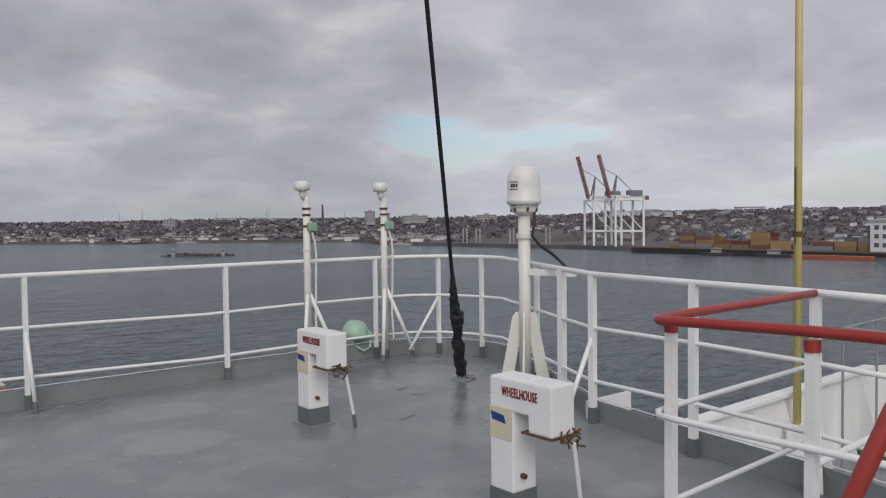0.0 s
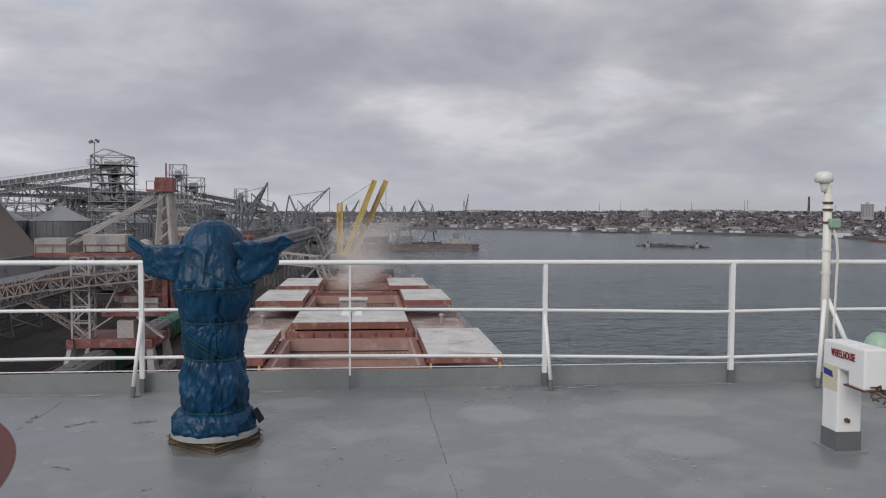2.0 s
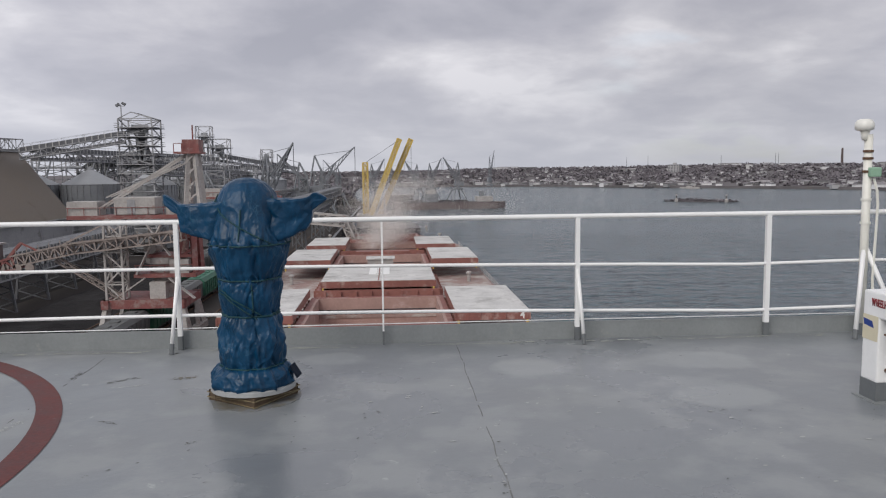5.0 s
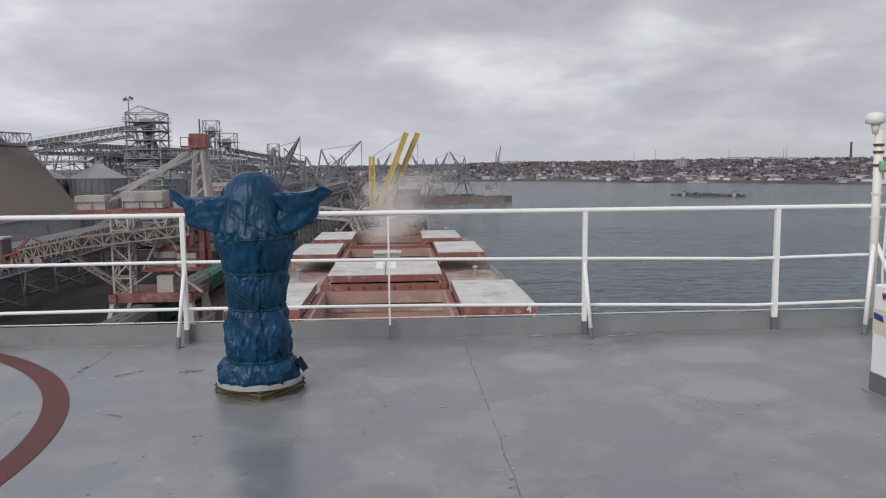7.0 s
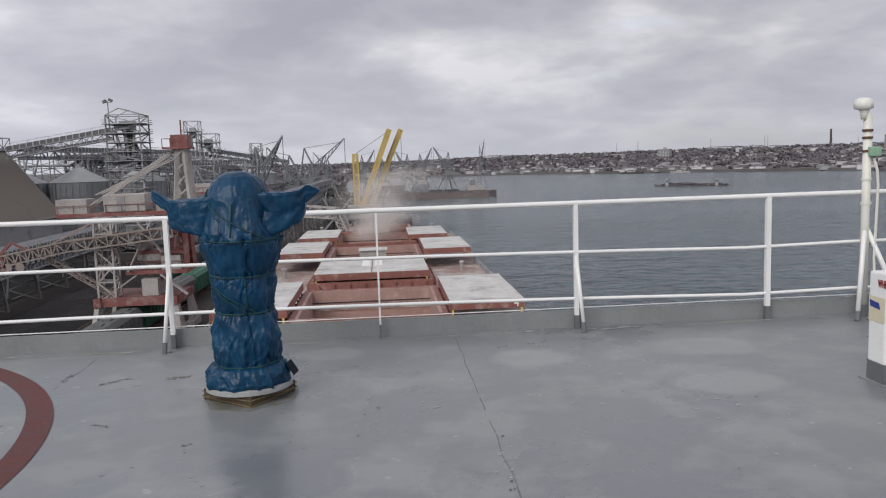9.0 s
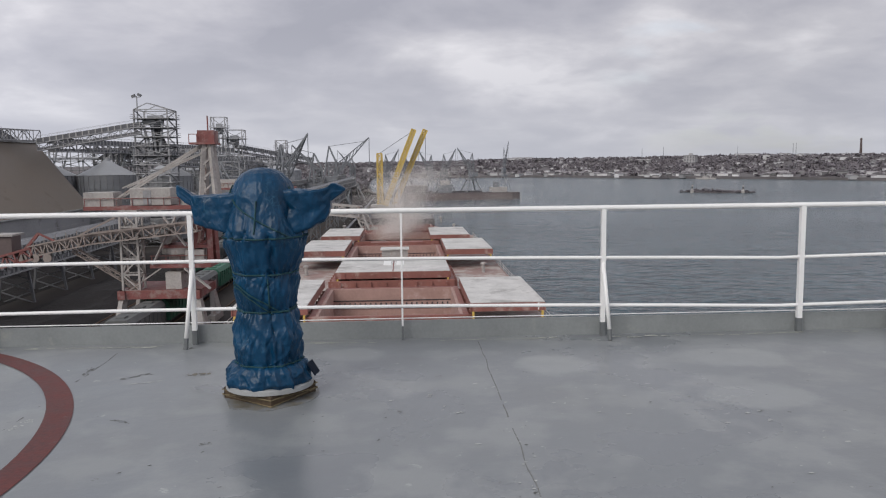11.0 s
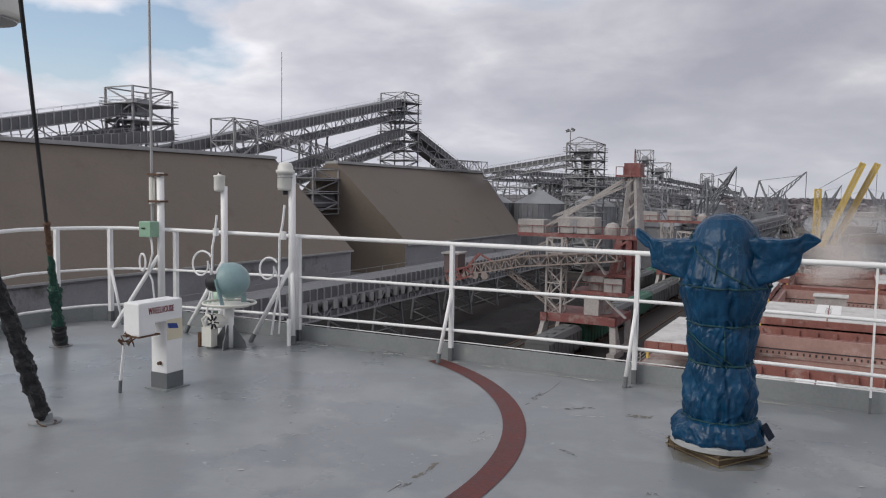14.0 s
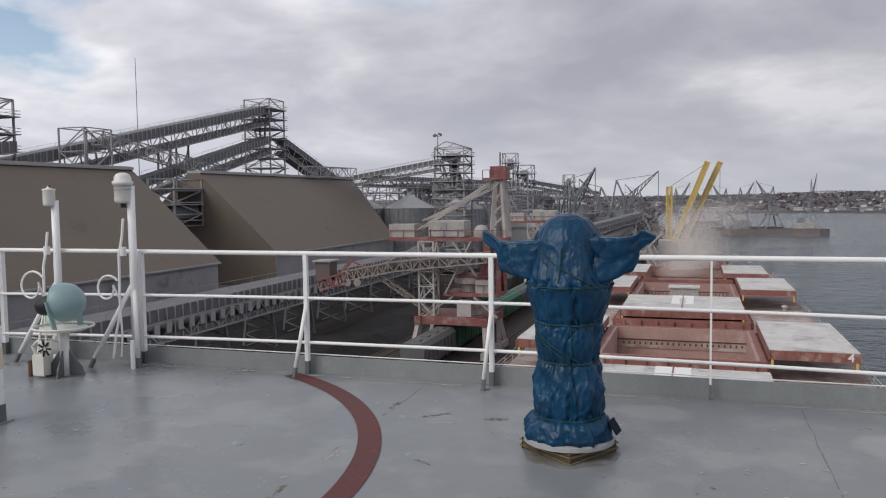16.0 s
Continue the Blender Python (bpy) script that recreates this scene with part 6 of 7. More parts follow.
for x, y, w, d, z1, n in ((-104, 246, 12, 8, 5.5, 9), (-88, 248, 9, 7, 6.0, 10), (-54, 240, 8, 8, 2.0, 8), (-70, 262, 14, 8, 6.0, 9), (-62, 286, 8, 8, 4.0, 8), (-72, 330, 16, 10, 5.0, 9)):
    rk = thing("pipe_rack", (x, y, QUAY), "grey steel pipe rack with walkways in the grain terminal", "steel frame", "pipe racks")
    bm = bmesh.new()
    lattice_tower(bm, 0, 0, 0, z1 - QUAY, w, d, n, 0.2)
    for k in range(int(w / 2.4)):
        beam(bm, (-w / 2 + 1.2 + k * 2.4, -d / 2, 0), (-w / 2 + 1.2 + k * 2.4, -d / 2, z1 - QUAY), 0.2, 0.2)
    part("frame", bm, "steel", rk)
    for k in range(2, n, 2):
        zz = (z1 - QUAY) * k / n
        part("walkway", mk(box, (-w / 2, -d / 2 - 1, zz), (w / 2, -d / 2 + 0.4, zz + 0.15)), "steel", rk)
        part("pipe", mk(tube, (-w / 2 - 4, -d / 4, zz + 0.8), (w / 2 + 4, -d / 4, zz + 0.8), 0.35, None, 8), "silo", rk)
    for k in range(3):
        a = random.uniform(-w / 2, w / 2)
        part("spout_pipe", mk(tube, (a, -d / 2, (z1 - QUAY)), (a + random.uniform(-6, 6), -d / 2, (z1 - QUAY) * 0.45), 0.3, None, 8), "silo", rk)


# ---------------- loading cranes on the quay ----------------
def portal_loader(x, y, lab, turn=0.0, boom=True):
    c = thing("portal_loader", (x, y, QUAY), lab, "harbour crane", "loading cranes", turn)
    for sx in (-1, 1):
        for sy in (-1, 1):
            bm = bmesh.new()
            beam(bm, (sx * 5.1, sy * 4.8, 0.9), (sx * 4.6, sy * 3.6, 4.6), 0.7, 0.9)
            beam(bm, (sx * 5.1, sy * 2.2, 0.9), (sx * 4.7, sy * 3.4, 4.6), 0.6, 0.7)
            lg = part("leg", bm, "crane_white", c)
            part("bogie", mk(box, (sx * 5.1 - 0.5, sy * 3.5 - 2.4, 0.1), (sx * 5.1 + 0.5, sy * 3.5 + 2.4, 1.0)), "crane_white", lg)
    bm = bmesh.new()
    for sx in (-1, 1):
        beam(bm, (sx * 4.7, -4.4, 4.9), (sx * 4.7, 4.4, 4.9), 0.9, 1.1)
    for sy in (-1, 1):
        beam(bm, (-5.2, sy * 3.6, 4.9), (5.2, sy * 3.6, 4.9), 0.9, 1.1)
    box(bm, (-4.5, -3.6, 5.2), (4.5, 3.6, 5.45))
    part("portal_frame", bm, "crane_red", c)
    bm = bmesh.new()
    lattice_tower(bm, -3.6, -2.5, 5.4, 15.6, 2.1, 2.1, 5, 0.17)
    part("lattice_mast", bm, "crane_white", c)
    part("slew_column", mk(lathe, [(1.9, 5.4), (1.9, 7.2), (1.3, 7.4), (1.3, 9.6), (2.2, 9.8), (2.2, 10.6)], 18, pose(1.6, 0, 0)), "crane_white", c)
    bm = bmesh.new()
    box(bm, (-1.5, -2.6, 8.1), (6.3, 2.6, 8.6))
    box(bm, (0.0, -2.0, 10.6), (5.8, 2.0, 11.0))
    part("slew_platform", bm, "crane_red", c)
    part("winch_drum", mk(tube, (0.4, -1.6, 11.9), (0.4, 1.6, 11.9), 0.85, None, 14), "crane_white", c)
    part("cabin", mk(box, (3.0, -2.4, 8.6), (5.4, -0.6, 10.4)), "crane_white", c)
    for k in range(5):
        xx = -1.2 + k * 1.8
        part("rail_post", mk(beam, (xx, -2.6, 8.6), (xx, -2.6, 9.7), 0.08, 0.08), "crane_red", c)
    part("hand_rail", mk(beam, (-1.4, -2.6, 9.7), (6.2, -2.6, 9.7), 0.08, 0.08), "crane_red", c)
    bm = bmesh.new()
    beam(bm, (3.4, -1.6, 8.6), (4.6, -1.2, 16.0), 0.9, 0.9)
    beam(bm, (3.4, 1.6, 8.6), (4.6, 1.2, 16.0), 0.9, 0.9)
    beam(bm, (6.0, -1.6, 8.6), (5.8, -1.2, 16.0), 0.7, 0.7)
    beam(bm, (6.0, 1.6, 8.6), (5.8, 1.2, 16.0), 0.7, 0.7)
    for z in (10.5, 12.5, 14.3):
        beam(bm, (3.9, -1.5, z), (5.9, -1.5, z + 1.2), 0.3, 0.3)
        beam(bm, (3.9, 1.5, z + 1.0), (5.9, -1.5, z), 0.3, 0.3)
    part("column_frame", bm, "crane_red", c)
    bm = bmesh.new()
    box(bm, (-9.8, -1.7, 15.6), (7.0, 1.7, 16.1))
    for k in range(9):
        beam(bm, (-9.6 + k * 2, -1.7, 16.1), (-9.6 + k * 2, -1.7, 17.1), 0.08, 0.08)
    beam(bm, (-9.8, -1.7, 17.1), (7.0, -1.7, 17.1), 0.08, 0.08)
    part("upper_platform", bm, "crane_red", c)
    part("counterweight", mk(box, (-9.8, -1.5, 15.9), (-6.0, 1.5, 17.9)), "crane_white", c)
    b = mk(box, (-3.9, -1.6, 16.15), (1.3, 1.6, 18.4))
    bevelled(b, 0.12)
    eh = part("engine_house", b, "crane_white", c)
    part("door_panel", mk(box, (-2.2, -1.66, 16.3), (-1.2, -1.6, 18.1)), "wall", eh)
    part("winch_cover", mk(lathe, [(1.1, 16.1), (1.1, 17.0), (0.7, 17.6), (0.1, 17.8)], 14, pose(3.3, 0, 0)), "crane_white", c)
    if boom:
        bm = bmesh.new()
        for sy in (-1.2, 1.2):
            beam(bm, (5.0, sy, 16.1), (5.6, sy * 0.7, 24.2), 0.5, 0.5)
            beam(bm, (7.0, sy, 16.1), (6.4, sy * 0.7, 24.2), 0.5, 0.5)
        for k in range(4):
            z = 17.5 + k * 1.7
            beam(bm, (5.1, -1.1, z), (6.8, -1.0, z + 1.6), 0.22, 0.22)
            beam(bm, (5.1, 1.1, z), (5.2, -1.1, z), 0.22, 0.22)
        part("a_frame", bm, "crane_white", c)
        bm = bmesh.new()
        box(bm, (3.9, -1.6, 23.9), (7.2, 1.6, 24.15))
        box(bm, (4.9, -1.2, 24.15), (7.0, 1.2, 25.7))
        for k in range(4):
            beam(bm, (3.95 + k, -1.6, 24.15), (3.95 + k, -1.6, 25.2), 0.09, 0.09)
        beam(bm, (3.9, -1.6, 25.2), (5.0, -1.6, 25.2), 0.09, 0.09)
        tube(bm, (6.0, 0, 25.7), (6.0, 0, 27.6), 0.1, None, 6)
        part("head_house", bm, "crane_red", c)
        bm = bmesh.new()
        for sy in (-0.9, 0.9):
            beam(bm, (5.3, sy, 23.9), (-6.4, sy, 16.7), 0.18, 0.24)
            beam(bm, (4.6, sy, 22.6), (-5.0, sy, 18.4), 0.16, 0.16)
        part("tie_strut", bm, "crane_white", c)
        bm = bmesh.new()
        for a, b2 in (((5.2, -3.5, 13.6), (-8.0, -3.5, 12.2)), ((-8.0, -3.5, 12.2), (-15.6, -3.5, 10.7))):
            truss(bm, a, b2, 2.2, 1.3, 10, 0.13)
            beam(bm, Vector(a) + Vector((0, 0, 0.45)), Vector(b2) + Vector((0, 0, 0.45)), 1.6, 0.35)
        beam(bm, (-4, -3.5, 15.4), (-11, -3.5, 12.0), 0.2, 0.2)
        truss(bm, (-10.5, -3.5, 10.8), (-2.8, -3.0, 5.6), 0.8, 0.6, 8, 0.07)
        part("conveyor_boom", bm, "crane_dust", c)
        bm = bmesh.new()
        for k in range(15):
            xx = -15.0 + k * 1.35
            zz = 11.0 + (xx + 15.6) * 0.197 if xx < -8 else 12.4 + (xx + 8) * 0.106
            beam(bm, (xx, -4.6, zz), (xx, -4.6, zz + 1.1), 0.07, 0.07)
        part("boom_rail", bm, "crane_dust", c)["kind"] = "stuff"
        bm = bmesh.new()
        truss(bm, (-15.3, -3.5, 10.5), (-19.4, -3.5, 9.4), 2.2, 1.4, 4, 0.2)
        beam(bm, (-17.2, -3.5, 10.2), (-14.8, -3.5, 12.9), 0.35, 0.35)
        beam(bm, (-14.8, -3.5, 12.9), (-12.6, -3.5, 11.8), 0.22, 0.22)
        part("boom_head", bm, "crane_red", c)
        th = part("tail_house", mk(box, (-19.8, -4.7, 10.0), (-17.6, -2.3, 12.7)), "hull_brown", c, "dusty brown drive house")
        part("roof", mk(box, (-20.1, -5.0, 12.7), (-17.3, -2.0, 12.95)), "crane_white", th)
        for xx in (-16.4, -14.9, -13.4):
            part("idler_wheel", mk(tube, (xx, -4.7, 9.9), (xx, -4.4, 9.9), 0.55, None, 14), "crane_dust", c)
        for k, (xa, za, xb, zb) in enumerate(((-1.0, 8.6, 2.6, 15.6), (6.2, 5.4, 3.0, 8.1), (-4.0, 5.4, 0.0, 8.1), (0.2, 15.6, 3.4, 11.0))):
            part("stair_flight", mk(beam, (xa, -2.9 - 0.1 * k, za), (xb, -2.9 - 0.1 * k, zb), 0.7, 0.16), "crane_white", c)
        part("pump_house", mk(box, (0.6, -3.2, 5.45), (2.6, -1.8, 7.6)), "crane_white", c)
    return c


portal_loader(-32.0, 104.0, "white and red harbour portal crane with a conveyor boom")


def jib_crane(x, y, z0, top, reach, rz, material, lab, s=1.0):
    """A slewing portal crane: four legs, tower, cab, luffing jib, A-frame ties."""
    c = thing("jib_crane", (x, y, z0), lab, "harbour crane", "distant jib cranes", rz)
    H = top - z0
    for sx in (-1, 1):
        for sy in (-1, 1):
            part("leg", mk(beam, (sx * 5 * s, sy * 5 * s, 0), (sx * 1.8 * s, sy * 1.8 * s, H * 0.3), 0.6 * s, 0.6 * s), material, c)
    part("portal_deck", mk(box, (-2.6 * s, -2.6 * s, H * 0.28), (2.6 * s, 2.6 * s, H * 0.32)), material, c)
    bm = bmesh.new()
    lattice_tower(bm, 0, 0, H * 0.32, H * 0.66, 2.0 * s, 2.0 * s, 4, 0.22 * s)
    for sy in (-1, 1):
        beam(bm, (1.0 * s, sy * s, H * 0.66), (-0.8 * s, 0, H * 0.88), 0.32 * s, 0.32 * s)
        beam(bm, (-2.2 * s, sy * s, H * 0.48), (-0.8 * s, 0, H * 0.88), 0.28 * s, 0.28 * s)
    part("tower", bm, material, c)
    part("machine_house", mk(box, (-3.6 * s, -1.6 * s, H * 0.36), (1.2 * s, 1.6 * s, H * 0.46)), material, c)
    bm = bmesh.new()
    q = Vector((reach, 0, H))
    p0, p1 = Vector((1.6 * s, -0.9 * s, H * 0.5)), Vector((1.6 * s, 0.9 * s, H * 0.5))
    p2, p3 = Vector((0.9 * s, -0.5 * s, H * 0.62)), Vector((0.9 * s, 0.5 * s, H * 0.62))
    n = 9
    for a in (p0, p1, p2, p3):
        beam(bm, a, q, 0.24 * s, 0.24 * s)
    for k in range(n):
        t0, t1 = k / n, (k + 1) / n
        for a, b in ((p0, p1), (p0, p2), (p1, p3)):
            beam(bm, a.lerp(q, t0), b.lerp(q, t1), 0.13 * s, 0.13 * s)
    part("jib", bm, material, c)
    part("stay_rope", mk(beam, (-0.8 * s, 0, H * 0.88), (reach * 0.9, 0, H * 0.95), 0.12 * s, 0.12 * s), material, c)
    part("hook_rope", mk(tube, (reach, 0, H), (reach, 0, H * 0.6), 0.1 * s, None, 5), material, c)
    return c


# yellow floating crane beyond the bow
yc = thing("floating_crane", (-6, 300, WATER), "yellow floating crane with two raised lattice booms", "floating crane")
part("pontoon", mk(box, (-16, -10, -0.5), (16, 14, 3.0)), "hull_dark", yc)
part("deck_house", mk(box, (-8, -4, 3.0), (4, 6, 8.0)), "crane_white", yc)
for xa, xb, yy in ((-2.4, 8.8, -3.0), (1.0, 13.2, 1.0)):
    bm = bmesh.new()
    truss(bm, (xa, yy, 8.0), (xb, yy, 36.2), 1.7, 1.5, 20, 0.42)
    part("boom", bm, "crane_yellow", yc, "yellow lattice boom")
bm = bmesh.new()
lattice_tower(bm, -4.4, 0, 3.0, 27.5, 1.8, 1.8, 12, 0.36)
part("mast_tower", bm, "crane_yellow", yc)
bm = bmesh.new()
beam(bm, (-4.4, 0, 27.5), (8.8, -3.0, 36.0), 0.15, 0.15)
tube(bm, (13.2, 1, 36.2), (13.2, 1, 20), 0.1, None, 5)
part("stay_rope", bm, "crane_grey", yc)
for x, y, tp, rr, rz, s in ((-47, 300, 12, 14, -40, 1.5), (-36, 318, 8.5, -10, 10, 1.7), (-34, 360, 12.5, 17, 8, 1.7), (-38, 430, 6, 12, 60, 1.0), (-31, 455, 8, -9, 20, 1.0)):
    jib_crane(x, y, QUAY, tp, rr, rz, "crane_grey", "grey harbour crane with a luffing jib on the quay", s)
sl2 = portal_loader(-32.0, 176.0, "white and red portal loader further along the quay", 0, False)
ld = thing("loading_boom", (-20, 168, QUAY), "pale lattice loading boom reaching over the ship", "ship loader")
bm = bmesh.new()
truss(bm, (-12, 0, 13.0), (10, -4, 11.0), 2.4, 2.2, 12, 0.2)
truss(bm, (10, -4, 11.0), (13, -6, 4.0), 1.6, 1.6, 5, 0.18)
part("boom", bm, "crane_white", ld)
part("spout", mk(lathe, [(0.9, 3.0), (0.6, 5.0), (0.6, 8.0)], 10, pose(13, -6, 0)), "crane_white", ld)
part("leg", mk(beam, (-11, 0, 0.0), (-11, 0, 12.5), 1.2, 1.2), "crane_white", ld)
for (x, y, z0, x1, y1, z1) in ((-30, 200, -8, -21, 300, -6), (-26, 190, -12, -24, 290, -10)):
    gallery((x, y, z0), (x1, y1, z1), 2.6, 2.6, "pale conveyor bridge along the quay edge", (0.25, 0.6, 0.9))


# ---------------- goods wagons ----------------
def wagon(x, y, material, lab):
    w = thing("goods_wagon", (x, y, QUAY + 0.12), lab, "rail wagon", "goods wagons")
    part("body", mk(prism, [(-1.55, -6.4), (1.55, -6.4), (1.55, 6.4), (-1.55, 6.4)], 1.1, 3.4), material, w)
    bm = bmesh.new()
    q = [(-1.6, 3.4), (-1.1, 3.95), (1.1, 3.95), (1.6, 3.4)]
    lo = [bm.verts.new((a, -6.45, b)) for a, b in q]
    hi = [bm.verts.new((a, 6.45, b)) for a, b in q]
    for i in range(4):
        bm.faces.new((lo[i], lo[(i + 1) % 4], hi[(i + 1) % 4], hi[i]))
    bm.faces.new(lo)
    bm.faces.new(list(reversed(hi)))
    part("roof", bm, material, w)
    for k in range(4):
        part("roof_hatch", mk(box, (-0.5, -5.2 + k * 3.1, 3.95), (0.5, -4.0 + k * 3.1, 4.1)), material, w)
    for k in range(9):
        for s in (-1, 1):
            part("side_rib", mk(box, (s * 1.56, -6.2 + k * 1.5, 1.1), (s * 1.66, -6.05 + k * 1.5, 3.4)), material, w)
    part("underframe", mk(box, (-1.2, -6.6, 0.7), (1.2, 6.6, 1.1)), "hull_dark", w)
    for yy in (-5.0, -3.4, 3.4, 5.0):
        part("wheelset", mk(tube, (-0.8, yy, 0.48), (0.8, yy, 0.48), 0.48, None, 12), "hull_dark", w)
    return w


wg = wagon(-33.0, 108, "wagon_green", "green covered goods wagon on the quay track")
wy = wagon(-33.0, 94, "wagon_grey", "grey covered goods wagon on the quay track")
for k in range(7):
    src, lab = ((wy, None) if k in (0, 2, 3, 5) else (wg, None))
    copy_thing(src, pose(-33.0, 122 + 14 * k, QUAY + 0.12))
for k in range(9):
    copy_thing(wy if k % 3 else wg, pose(-41.8, 150 + 14 * k, QUAY + 0.12))

# ---------------- far shore ----------------
SHORE = [(438, -500), (438, 190), (446, 250), (462, 330), (464, 410), (452, 500), (449, 590), (475, 740), (420, 830), (336, 916), (274, 965), (204, 1067), (80, 1110), (-60, 1160), (-400, 1260), (-1200, 1500)]


def shore_at(s):
    i = min(int(s), len(SHORE) - 2)
    a, b = Vector(SHORE[i]), Vector(SHORE[i + 1])
    return a.lerp(b, s - i)


def smooth(t):
    t = max(0.0, min(1.0, t))
    return t * t * (3 - 2 * t)


def land_z(p, u):
    """Height of the ground u metres inland of the waterline at p."""
    flat = 95.0 if p.y < 470 else 18.0
    top = 0.5 + 6.0 * (1 - smooth((p.y - 350) / 500)) - 4.0 * smooth((p.y - 1000) / 200)
    z = -20.2 if u > 3 else -23.5
    run = 330.0
    z += (top + 20.2) * smooth((u - flat) / run) ** 0.8 if u > flat else 0.0
    if u > flat:
        z += 3.2 * noise.noise((p.x * 0.006, p.y * 0.006, u * 0.008)) * smooth((u - flat) / 120)
    return z


STEP = 0.05
cols = int((len(SHORE) - 1) / STEP)
us = [0, 2.9, 3.1, 18, 40, 70, 95, 115, 140, 170, 200, 235, 270, 310, 350, 390, 430, 500, 650, 900, 1300]


def inland(s):
    a, b = shore_at(max(0, s - 0.6)), shore_at(min(len(SHORE) - 1.001, s + 0.6))
    d = (b - a).normalized()
    return Vector((d.y, -d.x))


vs, fs = [], []
for i in range(cols + 1):
    s = min(i * STEP, len(SHORE) - 1.001)
    p, nrm = shore_at(s), inland(s)
    for u in us:
        q = p + nrm * u
        vs.append((q.x, q.y, land_z(p, u)))
for i in range(cols):
    for j in range(len(us) - 1):
        a = i * len(us) + j
        fs.append((a, a + 1, a + len(us) + 1, a + len(us)))
me = bpy.data.meshes.new("far_shore")
me.from_pydata(vs, [], fs)
me.materials.append(M["land"])
tagged(new("far_shore", me), "brown winter slope of the far shore", "hillside", kind="structure")

rng = np.random.default_rng(5)


def scatter(n, s0, s1, u0, u1, power=1.0):
    for _ in range(n):
        s, u = rng.uniform(s0, s1), u0 + (u1 - u0) * rng.uniform(0, 1) ** power
        p = shore_at(s)
        q = p + inland(s) * u
        yield q.x, q.y, land_z(p, u), p


def stuff(name, verts, faces, material, lab, cat):
    me = bpy.data.meshes.new(name)
    me.from_pydata(verts, [], faces)
    me.materials.append(M[material])
    return tagged(new(name, me), lab, cat, kind="stuff")


wv, wf, rv, rf = [], [], [], []


def house(x, y, z, w, l, h, rz, gable=0.35):
    ca, sa = math.cos(rz), math.sin(rz)

    def P(a, b, c):
        return (x + a * ca - b * sa, y + a * sa + b * ca, z + c)
    o = len(wv)
    wv.extend([P(-w, -l, -2), P(w, -l, -2), P(w, l, -2), P(-w, l, -2), P(-w, -l, h), P(w, -l, h), P(w, l, h), P(-w, l, h)])
    wf.extend([(o, o + 1, o + 5, o + 4), (o + 1, o + 2, o + 6, o + 5), (o + 2, o + 3, o + 7, o + 6), (o + 3, o, o + 4, o + 7), (o + 4, o + 5, o + 6, o + 7)])
    o = len(rv)
    k, e = w * gable * 2, 0.4
    rv.extend([P(-w - e, -l - e, h), P(w + e, -l - e, h), P(w + e, l + e, h), P(-w - e, l + e, h), P(0, -l - e, h + k), P(0, l + e, h + k)])
    rf.extend([(o, o + 1, o + 4), (o + 1, o + 2, o + 5, o + 4), (o + 2, o + 3, o + 5), (o + 3, o, o + 4, o + 5)])


for x, y, z, p in itertools.chain(scatter(330, 0.8, 6.5, 115, 430, 0.9), scatter(1000, 6.5, 13.6, 60, 430, 0.9)):
    house(x, y, z, rng.uniform(1.2, 2.3), rng.uniform(1.8, 4.2), rng.uniform(1.6, 3.0), rng.uniform(0, 3.14), 0.25)
for x, y, z, p in scatter(150, 6.0, 13.0, 6, 70):
    house(x, y, z, rng.uniform(2, 4), rng.uniform(3, 9), rng.uniform(1.8, 3.6), rng.uniform(0, 3.14), 0.2)
for x, y, z, p in scatter(34, 4.0, 12.5, 180, 430):
    house(x, y, z, rng.uniform(4, 6), rng.uniform(9, 20), rng.uniform(3.5, 6), rng.uniform(0, 3.14), 0.1)
stuff("far_houses", wv, wf, "houses", "small pale houses scattered over the far slope", "houses")
stuff("far_house_roofs", rv, rf, "roofs", "low roofs of the far town", "roofs")

# scrub and bare trees: clumps of many small tilted blades
tv, tf = [], []


def clump(x, y, z, r, h):
    for _ in range(16):
        a, b = rng.uniform(0, 6.28), rng.uniform(0, 1)
        cx, cy, cz = x + r * b * math.cos(a), y + r * b * math.sin(a), z + h * rng.uniform(0.15, 1.0) * (1 - 0.45 * b)
        k = r * rng.uniform(0.25, 0.5)
        o = len(tv)
        pts = rng.normal(0, 1, (4, 3)) * (k, k, k * 0.8)
        tv.extend([(cx + q[0], cy + q[1], max(z - 0.5, cz + q[2])) for q in pts])
        tf.extend([(o, o + 1, o + 2), (o, o + 2, o + 3), (o + 1, o + 2, o + 3), (o, o + 1, o + 3)])


for x, y, z, p in scatter(4800, 6.0, 14.2, 60, 440, 0.8):
    clump(x, y, z, rng.uniform(2.0, 4.8), rng.uniform(2.2, 5.0))
for x, y, z, p in scatter(3600, 0.8, 6.0, 98, 440, 0.8):
    clump(x, y, z, rng.uniform(1.0, 2.6), rng.uniform(0.8, 2.4))
for x, y, z, p in scatter(260, 5.5, 14.2, 8, 90):
    clump(x, y, z, rng.uniform(2.5, 5), rng.uniform(2.5, 5))
for _ in range(220):
    a, b = rng.uniform(0, 1), rng.normal(0, 0.3)
    clump(202 + 34 * a - 6 * b, 550 - 20 * a + 14 * b, WATER + 0.5, rng.uniform(0.8, 1.6), rng.uniform(0.2, 1.0) * (1 + (abs(a - 0.35) < 0.15)))
for _ in range(300):
    clump(rng.uniform(-170, -35), rng.uniform(560, 900), QUAY, rng.uniform(3, 6), rng.uniform(4, 11))
stuff("scrub", tv, tf, "scrub", "bare brown winter trees and scrub", "scrub")

